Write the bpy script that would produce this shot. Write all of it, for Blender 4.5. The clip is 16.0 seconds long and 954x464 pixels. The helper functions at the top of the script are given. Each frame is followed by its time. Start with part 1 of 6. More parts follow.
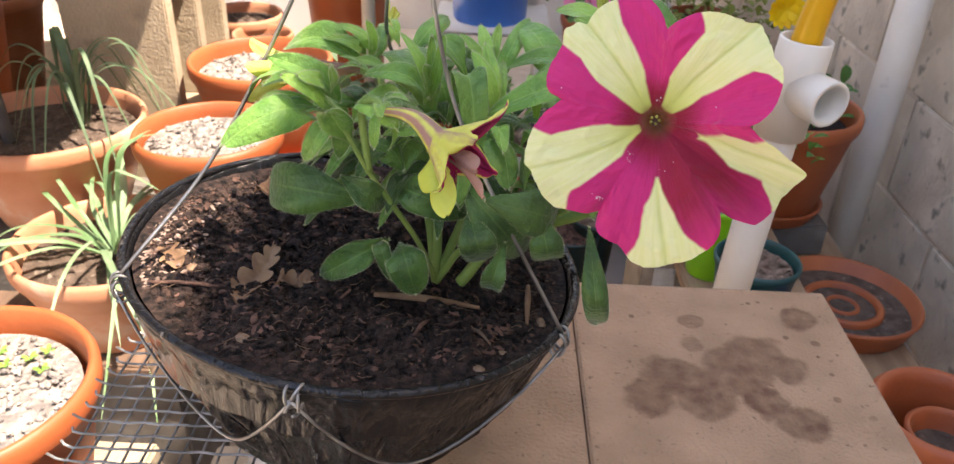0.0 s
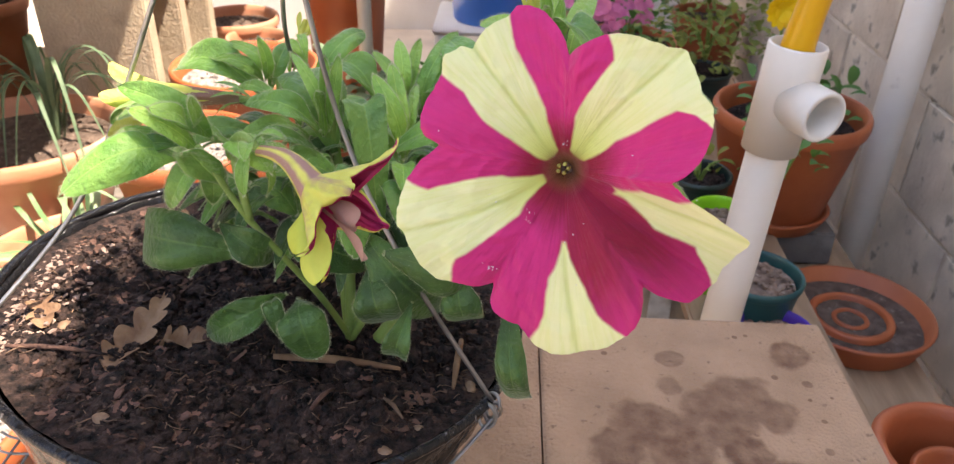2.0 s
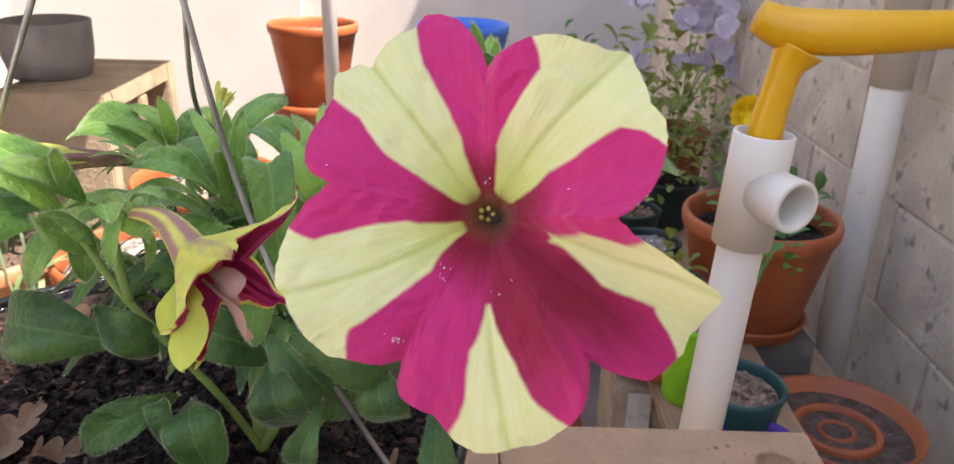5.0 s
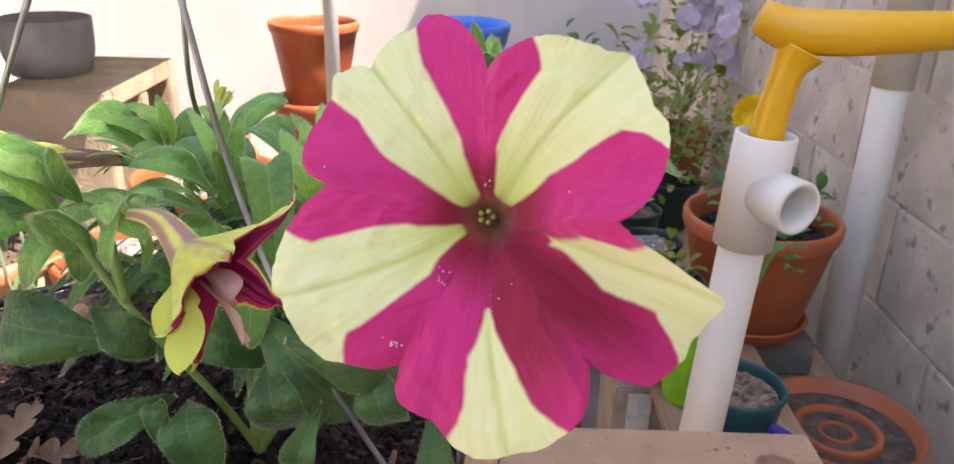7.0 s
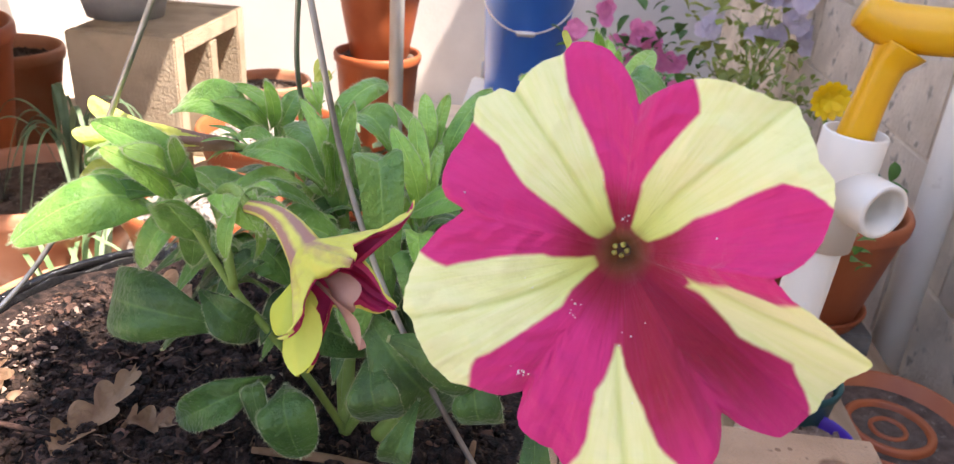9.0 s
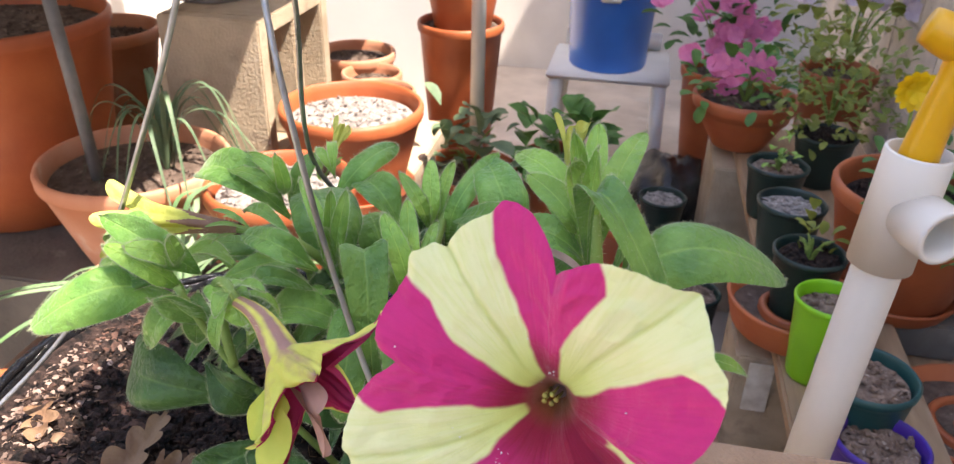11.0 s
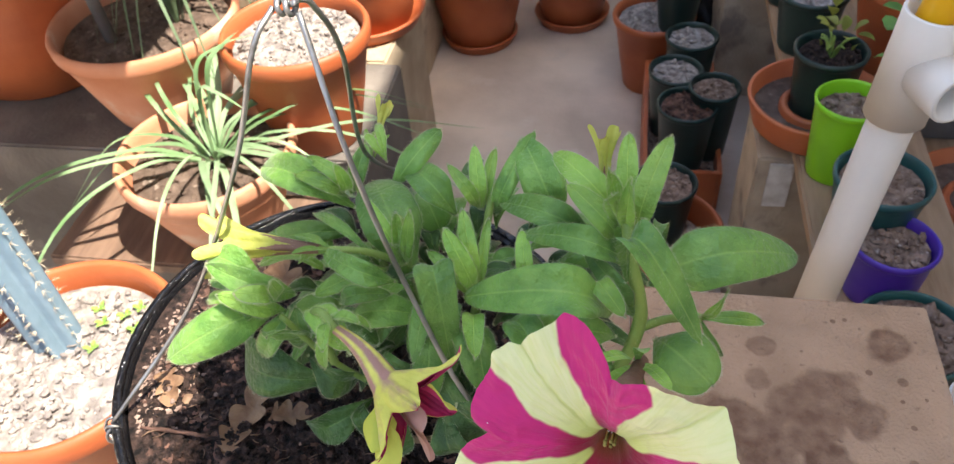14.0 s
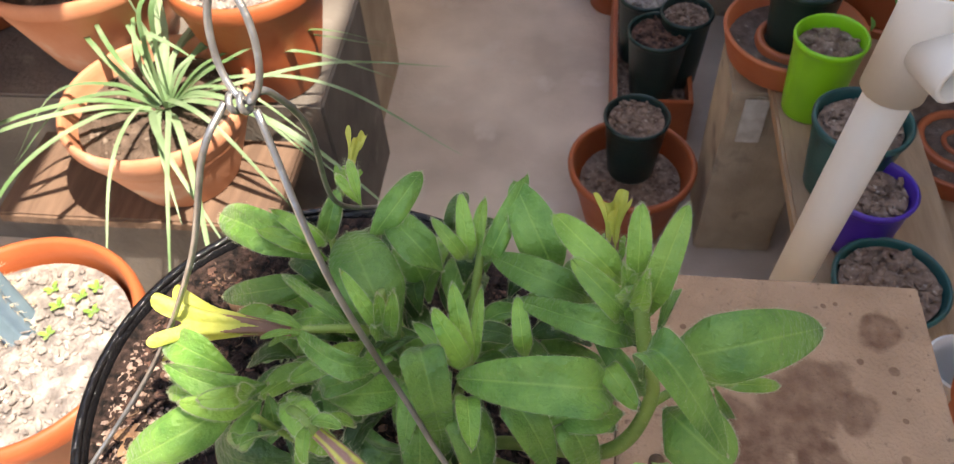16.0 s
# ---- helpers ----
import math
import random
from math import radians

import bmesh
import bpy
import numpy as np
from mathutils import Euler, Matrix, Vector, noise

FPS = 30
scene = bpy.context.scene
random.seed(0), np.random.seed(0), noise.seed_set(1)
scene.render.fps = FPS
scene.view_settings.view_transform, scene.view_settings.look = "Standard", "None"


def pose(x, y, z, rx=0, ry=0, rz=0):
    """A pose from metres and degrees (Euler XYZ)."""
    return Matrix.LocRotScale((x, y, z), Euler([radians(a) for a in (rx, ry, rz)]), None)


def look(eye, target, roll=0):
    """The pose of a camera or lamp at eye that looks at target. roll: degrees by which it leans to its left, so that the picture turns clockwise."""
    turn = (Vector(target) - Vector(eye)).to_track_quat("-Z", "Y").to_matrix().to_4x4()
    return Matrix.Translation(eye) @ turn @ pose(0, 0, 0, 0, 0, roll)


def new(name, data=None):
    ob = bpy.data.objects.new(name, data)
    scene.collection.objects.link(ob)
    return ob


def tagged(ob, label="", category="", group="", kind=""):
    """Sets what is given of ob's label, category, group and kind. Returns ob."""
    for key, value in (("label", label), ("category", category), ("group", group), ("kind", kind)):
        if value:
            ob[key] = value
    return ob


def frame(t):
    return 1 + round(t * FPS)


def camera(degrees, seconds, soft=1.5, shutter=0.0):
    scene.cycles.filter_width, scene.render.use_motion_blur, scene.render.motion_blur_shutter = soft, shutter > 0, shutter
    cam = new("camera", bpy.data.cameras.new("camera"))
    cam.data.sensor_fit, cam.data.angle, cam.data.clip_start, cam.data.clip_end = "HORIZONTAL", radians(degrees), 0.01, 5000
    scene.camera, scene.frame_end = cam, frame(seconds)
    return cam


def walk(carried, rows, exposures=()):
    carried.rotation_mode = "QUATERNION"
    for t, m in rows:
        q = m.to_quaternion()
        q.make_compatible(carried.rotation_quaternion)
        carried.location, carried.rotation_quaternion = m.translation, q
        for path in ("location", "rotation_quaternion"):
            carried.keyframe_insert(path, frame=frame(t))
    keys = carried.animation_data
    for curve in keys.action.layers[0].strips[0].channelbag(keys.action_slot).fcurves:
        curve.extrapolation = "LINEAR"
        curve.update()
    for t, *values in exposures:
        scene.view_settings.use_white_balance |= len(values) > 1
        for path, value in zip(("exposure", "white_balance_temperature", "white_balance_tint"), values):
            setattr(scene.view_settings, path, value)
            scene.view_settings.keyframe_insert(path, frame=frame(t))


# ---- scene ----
cam = camera(61.5, 16.0, soft=1.2)
cam.data.dof.use_dof, cam.data.dof.focus_distance, cam.data.dof.aperture_fstop = True, 0.255, 38.0
PATH = [
    (0, (-0.055, -0.246, 1.099), (-0.073, 1.472, 0.075), 2.3),
    (0.5, (-0.051, -0.235, 1.106), (-0.087, 1.46, 0.047), 3.3),
    (1, (-0.037, -0.222, 1.11), (-0.12, 1.458, 0.028), 4.5),
    (1.5, (-0.023, -0.202, 1.102), (-0.088, 1.478, 0.019), 3.4),
    (2, (-0.016, -0.186, 1.09), (-0.07, 1.528, 0.062), 1.3),
    (2.5, (-0.005, -0.172, 1.075), (-0.059, 1.606, 0.162), 1.3),
    (3, (-0.004, -0.157, 1.057), (-0.037, 1.654, 0.21), 1.4),
    (3.5, (-0.005, -0.145, 1.051), (-0.011, 1.685, 0.245), 1.6),
    (4, (-0.002, -0.15, 1.057), (-0.008, 1.688, 0.269), 1.2),
    (6.3, (-0.001, -0.154, 1.057), (-0.006, 1.703, 0.315), 1.7),
    (6.5, (-0.001, -0.152, 1.057), (-0.007, 1.696, 0.293), 1.6),
    (7, (-0.001, -0.151, 1.057), (-0.008, 1.697, 0.293), 1.6),
    (7.5, (0.0, -0.15, 1.056), (-0.025, 1.693, 0.28), 1.8),
    (8, (-0.004, -0.149, 1.06), (-0.061, 1.682, 0.258), 2.7),
    (8.5, (-0.019, -0.151, 1.065), (-0.108, 1.664, 0.228), 3.3),
    (9, (-0.02, -0.145, 1.069), (-0.134, 1.655, 0.204), 4.0),
    (9.5, (-0.014, -0.136, 1.073), (-0.183, 1.648, 0.187), 3.8),
    (9.7, (-0.011, -0.132, 1.074), (-0.203, 1.646, 0.178), 3.6),
    (11.8, (0.017, -0.127, 1.135), (-0.369, 1.495, 0.029), 1.1),
    (12, (0.018, -0.128, 1.14), (-0.374, 1.458, -0.014), 1.4),
    (12.5, (0.024, -0.133, 1.158), (-0.418, 1.39, -0.06), 0.6),
    (13, (0.03, -0.134, 1.175), (-0.477, 1.316, -0.106), -2.3),
    (13.5, (0.019, -0.123, 1.192), (-0.385, 1.315, -0.138), -4.5),
    (14, (-0.003, -0.112, 1.195), (-0.331, 1.269, -0.213), -5.8),
    (14.5, (-0.008, -0.092, 1.204), (-0.283, 1.252, -0.251), -5.6),
    (15, (-0.013, -0.071, 1.205), (-0.268, 1.238, -0.285), -5.2),
    (15.5, (-0.018, -0.059, 1.206), (-0.253, 1.19, -0.338), -4.8),
    (16, (-0.021, -0.048, 1.209), (-0.246, 1.174, -0.358), -5.1),
]
walk(cam, [(t, look(eye, target, roll)) for t, eye, target, roll in PATH], [(0, 2.0, 7850, 16), (2, 2.13, 7800, 17), (4, 1.98, 7700, 17), (7.5, 2.15, 7350, 18), (9.5, 2.22, 7400, 19), (12.5, 1.95, 7250, 13), (14, 1.97, 7300, 12), (16, 1.82, 7900, 14)])

# ---- world, sun ----
world = bpy.data.worlds.new("sky")
scene.world = world
world.use_nodes = True
wn = world.node_tree.nodes
sky = wn.new("ShaderNodeTexSky")
sky.sky_type = "NISHITA"
sky.sun_disc = False
SUN_TO = Vector((0.40, -0.16, 0.86)).normalized()
sky.sun_elevation = math.asin(SUN_TO.z)
sky.sun_rotation = math.atan2(SUN_TO.x, SUN_TO.y)
wn["Background"].inputs["Strength"].default_value = 0.15
world.node_tree.links.new(sky.outputs[0], wn["Background"].inputs["Color"])
sun = new("sun", bpy.data.lights.new("sun", "SUN"))
sun.data.energy, sun.data.angle, sun.data.color = 3.6, radians(0.6), (1.0, 0.965, 0.91)
sun.matrix_world = look(SUN_TO * 8, (0, 0, 0))


# ---- materials ----
def make(name, base, rough=0.6, metal=0.0, second=None, scale=20.0, bump=0.0, bump_scale=60.0, spots=None, spot_scale=8.0, spot_at=0.62,
         translucent=0.0, sheen=0.0, coat=0.0, spread=0.05, stretch=(1, 1, 1)):
    """A surface with broad mottling, fine grain, stains and relief, in object space."""
    m = bpy.data.materials.new(name)
    m.use_nodes = True
    nt = m.node_tree
    n, l = nt.nodes, nt.links
    b = n["Principled BSDF"]
    geo = n.new("ShaderNodeTexCoord")
    mp = n.new("ShaderNodeMapping")
    mp.inputs["Scale"].default_value = stretch
    l.new(geo.outputs["Object"], mp.inputs[0])
    big = n.new("ShaderNodeTexNoise")
    big.inputs["Scale"].default_value = scale
    big.inputs["Detail"].default_value = 6
    l.new(mp.outputs[0], big.inputs["Vector"])
    ramp = n.new("ShaderNodeValToRGB")
    ramp.color_ramp.elements[0].position, ramp.color_ramp.elements[1].position = 0.36, 0.66
    second = second or [c * 0.72 for c in base]
    ramp.color_ramp.elements[0].color, ramp.color_ramp.elements[1].color = (*second, 1), (*base, 1)
    l.new(big.outputs["Fac"], ramp.inputs[0])
    colour = ramp.outputs[0]
    if spots:
        sn = n.new("ShaderNodeTexNoise")
        sn.inputs["Scale"].default_value = spot_scale
        sn.inputs["Detail"].default_value = 5
        l.new(mp.outputs[0], sn.inputs["Vector"])
        sr = n.new("ShaderNodeValToRGB")
        sr.color_ramp.elements[0].position, sr.color_ramp.elements[1].position = spot_at, spot_at + 0.1
        l.new(sn.outputs["Fac"], sr.inputs[0])
        mix = n.new("ShaderNodeMix")
        mix.data_type = "RGBA"
        mix.inputs[7].default_value = (*spots, 1)
        l.new(sr.outputs[0], mix.inputs[0])
        l.new(colour, mix.inputs[6])
        colour = mix.outputs[2]
    info = n.new("ShaderNodeObjectInfo")
    hsv = n.new("ShaderNodeHueSaturation")
    mr = n.new("ShaderNodeMapRange")
    mr.inputs[3].default_value, mr.inputs[4].default_value = 1 - spread, 1 + spread
    l.new(info.outputs["Random"], mr.inputs[0])
    l.new(mr.outputs[0], hsv.inputs["Value"])
    l.new(colour, hsv.inputs["Color"])
    l.new(hsv.outputs[0], b.inputs["Base Color"])
    b.inputs["Roughness"].default_value = rough
    b.inputs["Metallic"].default_value = metal
    b.inputs["Sheen Weight"].default_value = sheen
    b.inputs["Coat Weight"].default_value = coat
    if bump:
        fine = n.new("ShaderNodeTexNoise")
        fine.inputs["Scale"].default_value = bump_scale
        fine.inputs["Detail"].default_value = 8
        l.new(mp.outputs[0], fine.inputs["Vector"])
        bp = n.new("ShaderNodeBump")
        bp.inputs["Strength"].default_value = bump
        bp.inputs["Distance"].default_value = 0.004
        l.new(fine.outputs["Fac"], bp.inputs["Height"])
        l.new(bp.outputs[0], b.inputs["Normal"])
    if translucent:
        tr = n.new("ShaderNodeBsdfTranslucent")
        l.new(hsv.outputs[0], tr.inputs[0])
        ms = n.new("ShaderNodeMixShader")
        ms.inputs[0].default_value = translucent
        l.new(b.outputs[0], ms.inputs[1])
        l.new(tr.outputs[0], ms.inputs[2])
        l.new(ms.outputs[0], n["Material Output"].inputs[0])
    return m


TERRA = make("terracotta_plastic", (0.47, 0.130, 0.046), 0.5, second=(0.36, 0.085, 0.029), scale=9, bump=0.12, bump_scale=160, spots=(0.52, 0.25, 0.14), spot_scale=7, spot_at=0.66, spread=0.1)
TERRA_PALE = make("dusty_terracotta", (0.60, 0.305, 0.195), 0.6, second=(0.50, 0.20, 0.105), scale=9, bump=0.15, bump_scale=160, spots=(0.62, 0.45, 0.35), spot_scale=9, spot_at=0.6, spread=0.1)
DARKGREEN = make("dark_green_plastic", (0.012, 0.04, 0.034), 0.4, second=(0.008, 0.025, 0.022), scale=12, bump=0.1, bump_scale=120, spots=(0.06, 0.075, 0.065), spot_scale=12, spot_at=0.66)
TEAL = make("teal_plastic", (0.018, 0.10, 0.095), 0.4, second=(0.012, 0.07, 0.07), scale=12, bump=0.1, bump_scale=120)
LIME = make("lime_plastic", (0.24, 0.62, 0.02), 0.35, second=(0.18, 0.50, 0.015), scale=10, bump=0.06)
PURPLE = make("purple_plastic", (0.075, 0.028, 0.37), 0.35, second=(0.055, 0.02, 0.28), scale=10, bump=0.06)
CONCRETE = make("concrete_floor", (0.62, 0.52, 0.425), 0.85, second=(0.41, 0.335, 0.27), scale=4, bump=0.35, bump_scale=90, spots=(0.54, 0.47, 0.40), spot_scale=7, spot_at=0.6)
BLOCK = make("concrete_block", (0.50, 0.405, 0.29), 0.92, second=(0.38, 0.30, 0.21), scale=14, bump=0.7, bump_scale=170, spots=(0.24, 0.19, 0.15), spot_scale=11, spot_at=0.6, spread=0.08)
WALL = make("rendered_wall", (0.74, 0.63, 0.50), 0.92, second=(0.56, 0.465, 0.36), scale=9, bump=1.0, bump_scale=85, spots=(0.32, 0.27, 0.21), spot_scale=26, spot_at=0.6)
PALEWALL = make("pale_wall", (0.62, 0.60, 0.57), 0.9, second=(0.52, 0.50, 0.48), scale=4, bump=0.3, bump_scale=60)
# dim grey for the added overhead slab, keeps its bounce light low
DIMWALL = make("shade_slab_grey", (0.36, 0.33, 0.30), 0.92, second=(0.28, 0.255, 0.23), scale=4, bump=0.3, bump_scale=60)
WOOD = make("plank_wood", (0.42, 0.28, 0.17), 0.75, second=(0.30, 0.19, 0.11), scale=8, bump=0.4, bump_scale=60, stretch=(9, 1, 9))
DARKWOOD = make("brown_plank", (0.20, 0.125, 0.085), 0.75, second=(0.13, 0.08, 0.055), scale=8, bump=0.4, bump_scale=60, stretch=(9, 1, 9))
PVC = make("pvc_white", (0.78, 0.735, 0.655), 0.42, second=(0.70, 0.65, 0.565), scale=7, bump=0.05, bump_scale=90, spots=(0.56, 0.50, 0.42), spot_scale=26, spot_at=0.68)
YELLOW = make("yellow_plastic", (0.80, 0.42, 0.008), 0.32, second=(0.70, 0.34, 0.006), scale=9, bump=0.08, spots=(0.35, 0.16, 0.01), spot_scale=60, spot_at=0.72)
BLUE = make("blue_plastic", (0.045, 0.24, 0.80), 0.35, second=(0.035, 0.19, 0.70), scale=6)
WHITEPL = make("white_plastic", (0.78, 0.78, 0.77), 0.4, second=(0.68, 0.68, 0.67), scale=6)
WIRE = make("wire_steel", (0.40, 0.40, 0.39), 0.40, 0.8, second=(0.22, 0.215, 0.21), scale=60, bump=0.2, bump_scale=300)
MESHWIRE = make("galvanised_mesh", (0.38, 0.38, 0.375), 0.5, 0.6, second=(0.17, 0.17, 0.165), scale=50)
SOIL = make("dark_compost", (0.058, 0.034, 0.027), 0.8, second=(0.003, 0.0018, 0.0015), scale=230, bump=1.0, bump_scale=420, spots=(0.155, 0.098, 0.075), spot_scale=210, spot_at=0.63)
BARK = make("bark_bits", (0.17, 0.090, 0.066), 0.85, second=(0.018, 0.0095, 0.007), scale=75, bump=0.7, bump_scale=300)
# dry bark; its paleness also carries the sun patch on the compost
PALEBARK = make("dry_sunlit_bark_bits", (0.36, 0.26, 0.21), 0.85, second=(0.10, 0.06, 0.045), scale=90, bump=0.7, bump_scale=300)
GRAVEL = make("grey_gravel", (0.38, 0.34, 0.31), 0.85, second=(0.17, 0.15, 0.14), scale=70, bump=0.8, bump_scale=260, spots=(0.55, 0.52, 0.49), spot_scale=120, spot_at=0.6)
CHIPS = make("brown_chips", (0.30, 0.21, 0.16), 0.85, second=(0.14, 0.085, 0.06), scale=80, bump=0.8, bump_scale=260, spots=(0.48, 0.40, 0.34), spot_scale=150, spot_at=0.62)
GARDENSOIL = make("garden_soil", (0.16, 0.115, 0.09), 0.92, second=(0.08, 0.055, 0.042), scale=50, bump=1.0, bump_scale=240, spots=(0.26, 0.21, 0.17), spot_scale=90, spot_at=0.62)
DRYLEAF = make("dry_leaf", (0.33, 0.21, 0.125), 0.75, second=(0.19, 0.105, 0.06), scale=80, bump=0.5, bump_scale=300, translucent=0.15)
STONE = make("pale_stone", (0.30, 0.20, 0.12), 0.7, second=(0.15, 0.085, 0.05), scale=120, bump=0.4, bump_scale=300)
STEM = make("green_stem", (0.27, 0.40, 0.095), 0.55, second=(0.17, 0.28, 0.06), scale=60, bump=0.2, bump_scale=300, translucent=0.15)
TUBE = make("corolla_tube", (0.32, 0.20, 0.12), 0.6, second=(0.20, 0.10, 0.07), scale=60, bump=0.3, bump_scale=300, translucent=0.25, stretch=(1, 1, 1))
GREY_LEAF = make("grey_green_leaf", (0.16, 0.24, 0.13), 0.6, second=(0.10, 0.165, 0.09), scale=30, translucent=0.2)
FARLEAF = make("garden_leaf", (0.10, 0.24, 0.05), 0.55, second=(0.06, 0.16, 0.03), scale=30, translucent=0.25, spread=0.3)
BUSH = make("olive_bush_leaf", (0.30, 0.34, 0.065), 0.6, second=(0.19, 0.23, 0.045), scale=30, translucent=0.25, spread=0.3)
STRAP = make("strap_leaf", (0.30, 0.42, 0.26), 0.5, second=(0.13, 0.25, 0.10), scale=14, translucent=0.25, spread=0.15)
CACTUS = make("blue_cactus_skin", (0.20, 0.30, 0.38), 0.6, second=(0.14, 0.23, 0.30), scale=25, bump=0.2, bump_scale=100)
SPINE = make("cactus_spine", (0.62, 0.52, 0.38), 0.6, scale=60)
PINK = make("pink_petal", (0.82, 0.27, 0.48), 0.6, second=(0.70, 0.18, 0.38), scale=40, translucent=0.3)
LILAC = make("lilac_petal", (0.78, 0.70, 0.78), 0.6, second=(0.68, 0.59, 0.70), scale=40, translucent=0.3)
MARIGOLD = make("yellow_petal", (0.85, 0.62, 0.01), 0.6, second=(0.78, 0.5, 0.01), scale=40, translucent=0.2)
PALEGREEN = make("pale_yellow_petal", (0.66, 0.70, 0.12), 0.6, second=(0.54, 0.60, 0.08), scale=50, bump=0.2, bump_scale=200, translucent=0.3)
DARKSTUFF = make("dark_grey_stone", (0.22, 0.21, 0.20), 0.8, second=(0.13, 0.125, 0.12), scale=20, bump=0.5)
GREYSTONE = make("grey_stone", (0.36, 0.35, 0.34), 0.8, second=(0.26, 0.255, 0.25), scale=20, bump=0.5)
# stained concrete, its colour also lowered for the shade over the ledge
LEDGE = make("stained_shaded_ledge", (0.19, 0.17, 0.15), 0.92, second=(0.10, 0.09, 0.08), scale=7, bump=0.6, bump_scale=120, spots=(0.28, 0.26, 0.23), spot_scale=9, spot_at=0.62)
FIBRE = make("pale_root_fibre", (0.19, 0.115, 0.07), 0.8, second=(0.05, 0.027, 0.018), scale=60)
MAGENTA = make("magenta_petal", (0.52, 0.022, 0.13), 0.6, second=(0.42, 0.014, 0.085), scale=90, bump=0.3, bump_scale=260, translucent=0.25)
DUSKY = make("dusky_pink_petal", (0.46, 0.26, 0.20), 0.6, second=(0.36, 0.18, 0.135), scale=90, bump=0.2, translucent=0.25)
HAIR = make("leaf_hair", (0.66, 0.72, 0.46), 0.5, scale=50, translucent=0.4)
PAINT = make("white_paint", (0.72, 0.69, 0.62), 0.7, second=(0.5, 0.45, 0.38), scale=40, bump=0.4)
BRIGHTSHEET = make("white_sheet", (0.85, 0.85, 0.84), 0.6, second=(0.78, 0.78, 0.78), scale=3)


for earth in (SOIL, BARK, GARDENSOIL, DRYLEAF):
    earth.node_tree.nodes["Principled BSDF"].inputs["Specular IOR Level"].default_value = 0.28


def film_material():
    """Black plastic film, creased and glossy, with bare scuffed streaks."""
    m = make("black_film", (0.006, 0.006, 0.007), 0.14, second=(0.006, 0.006, 0.007), scale=30, bump=0.0)
    n, l = m.node_tree.nodes, m.node_tree.links
    b = n["Principled BSDF"]
    co = n.new("ShaderNodeTexCoord")
    mp = n.new("ShaderNodeMapping")
    mp.inputs["Scale"].default_value = (1, 1, 0.22)
    l.new(co.outputs["Object"], mp.inputs[0])
    w = n.new("ShaderNodeTexNoise")
    w.inputs["Scale"].default_value, w.inputs["Detail"].default_value = 105, 7
    w.inputs["Distortion"].default_value = 1.2
    l.new(mp.outputs[0], w.inputs["Vector"])
    bp = n.new("ShaderNodeBump")
    bp.inputs["Strength"].default_value, bp.inputs["Distance"].default_value = 1.0, 0.0030
    b.inputs["Specular IOR Level"].default_value = 0.42
    old = b.inputs["Base Color"].links[0].from_socket
    fm = n.new("ShaderNodeMapping")
    fm.inputs["Scale"].default_value = (1, 1, 0.10)
    l.new(co.outputs["Object"], fm.inputs[0])
    sc = n.new("ShaderNodeTexNoise")
    sc.inputs["Scale"].default_value, sc.inputs["Detail"].default_value = 260, 4
    l.new(fm.outputs[0], sc.inputs["Vector"])
    pa = n.new("ShaderNodeTexNoise")
    pa.inputs["Scale"].default_value, pa.inputs["Detail"].default_value = 17, 3
    l.new(co.outputs["Object"], pa.inputs["Vector"])
    ad = n.new("ShaderNodeMath")
    ad.operation = "MULTIPLY"
    l.new(sc.outputs["Fac"], ad.inputs[0])
    l.new(pa.outputs["Fac"], ad.inputs[1])
    sr = n.new("ShaderNodeMapRange")
    l.new(ad.outputs[0], sr.inputs[0])
    sr.inputs[1].default_value, sr.inputs[2].default_value = 0.37, 0.44
    sm = n.new("ShaderNodeMix")
    sm.data_type = "RGBA"
    l.new(sr.outputs[0], sm.inputs[0])
    l.new(old, sm.inputs[6])
    sm.inputs[7].default_value = (0.30, 0.28, 0.27, 1)
    l.new(sm.outputs[2], b.inputs["Base Color"])
    l.new(w.outputs["Fac"], bp.inputs["Height"])
    l.new(bp.outputs[0], b.inputs["Normal"])
    return m


FILM = film_material()


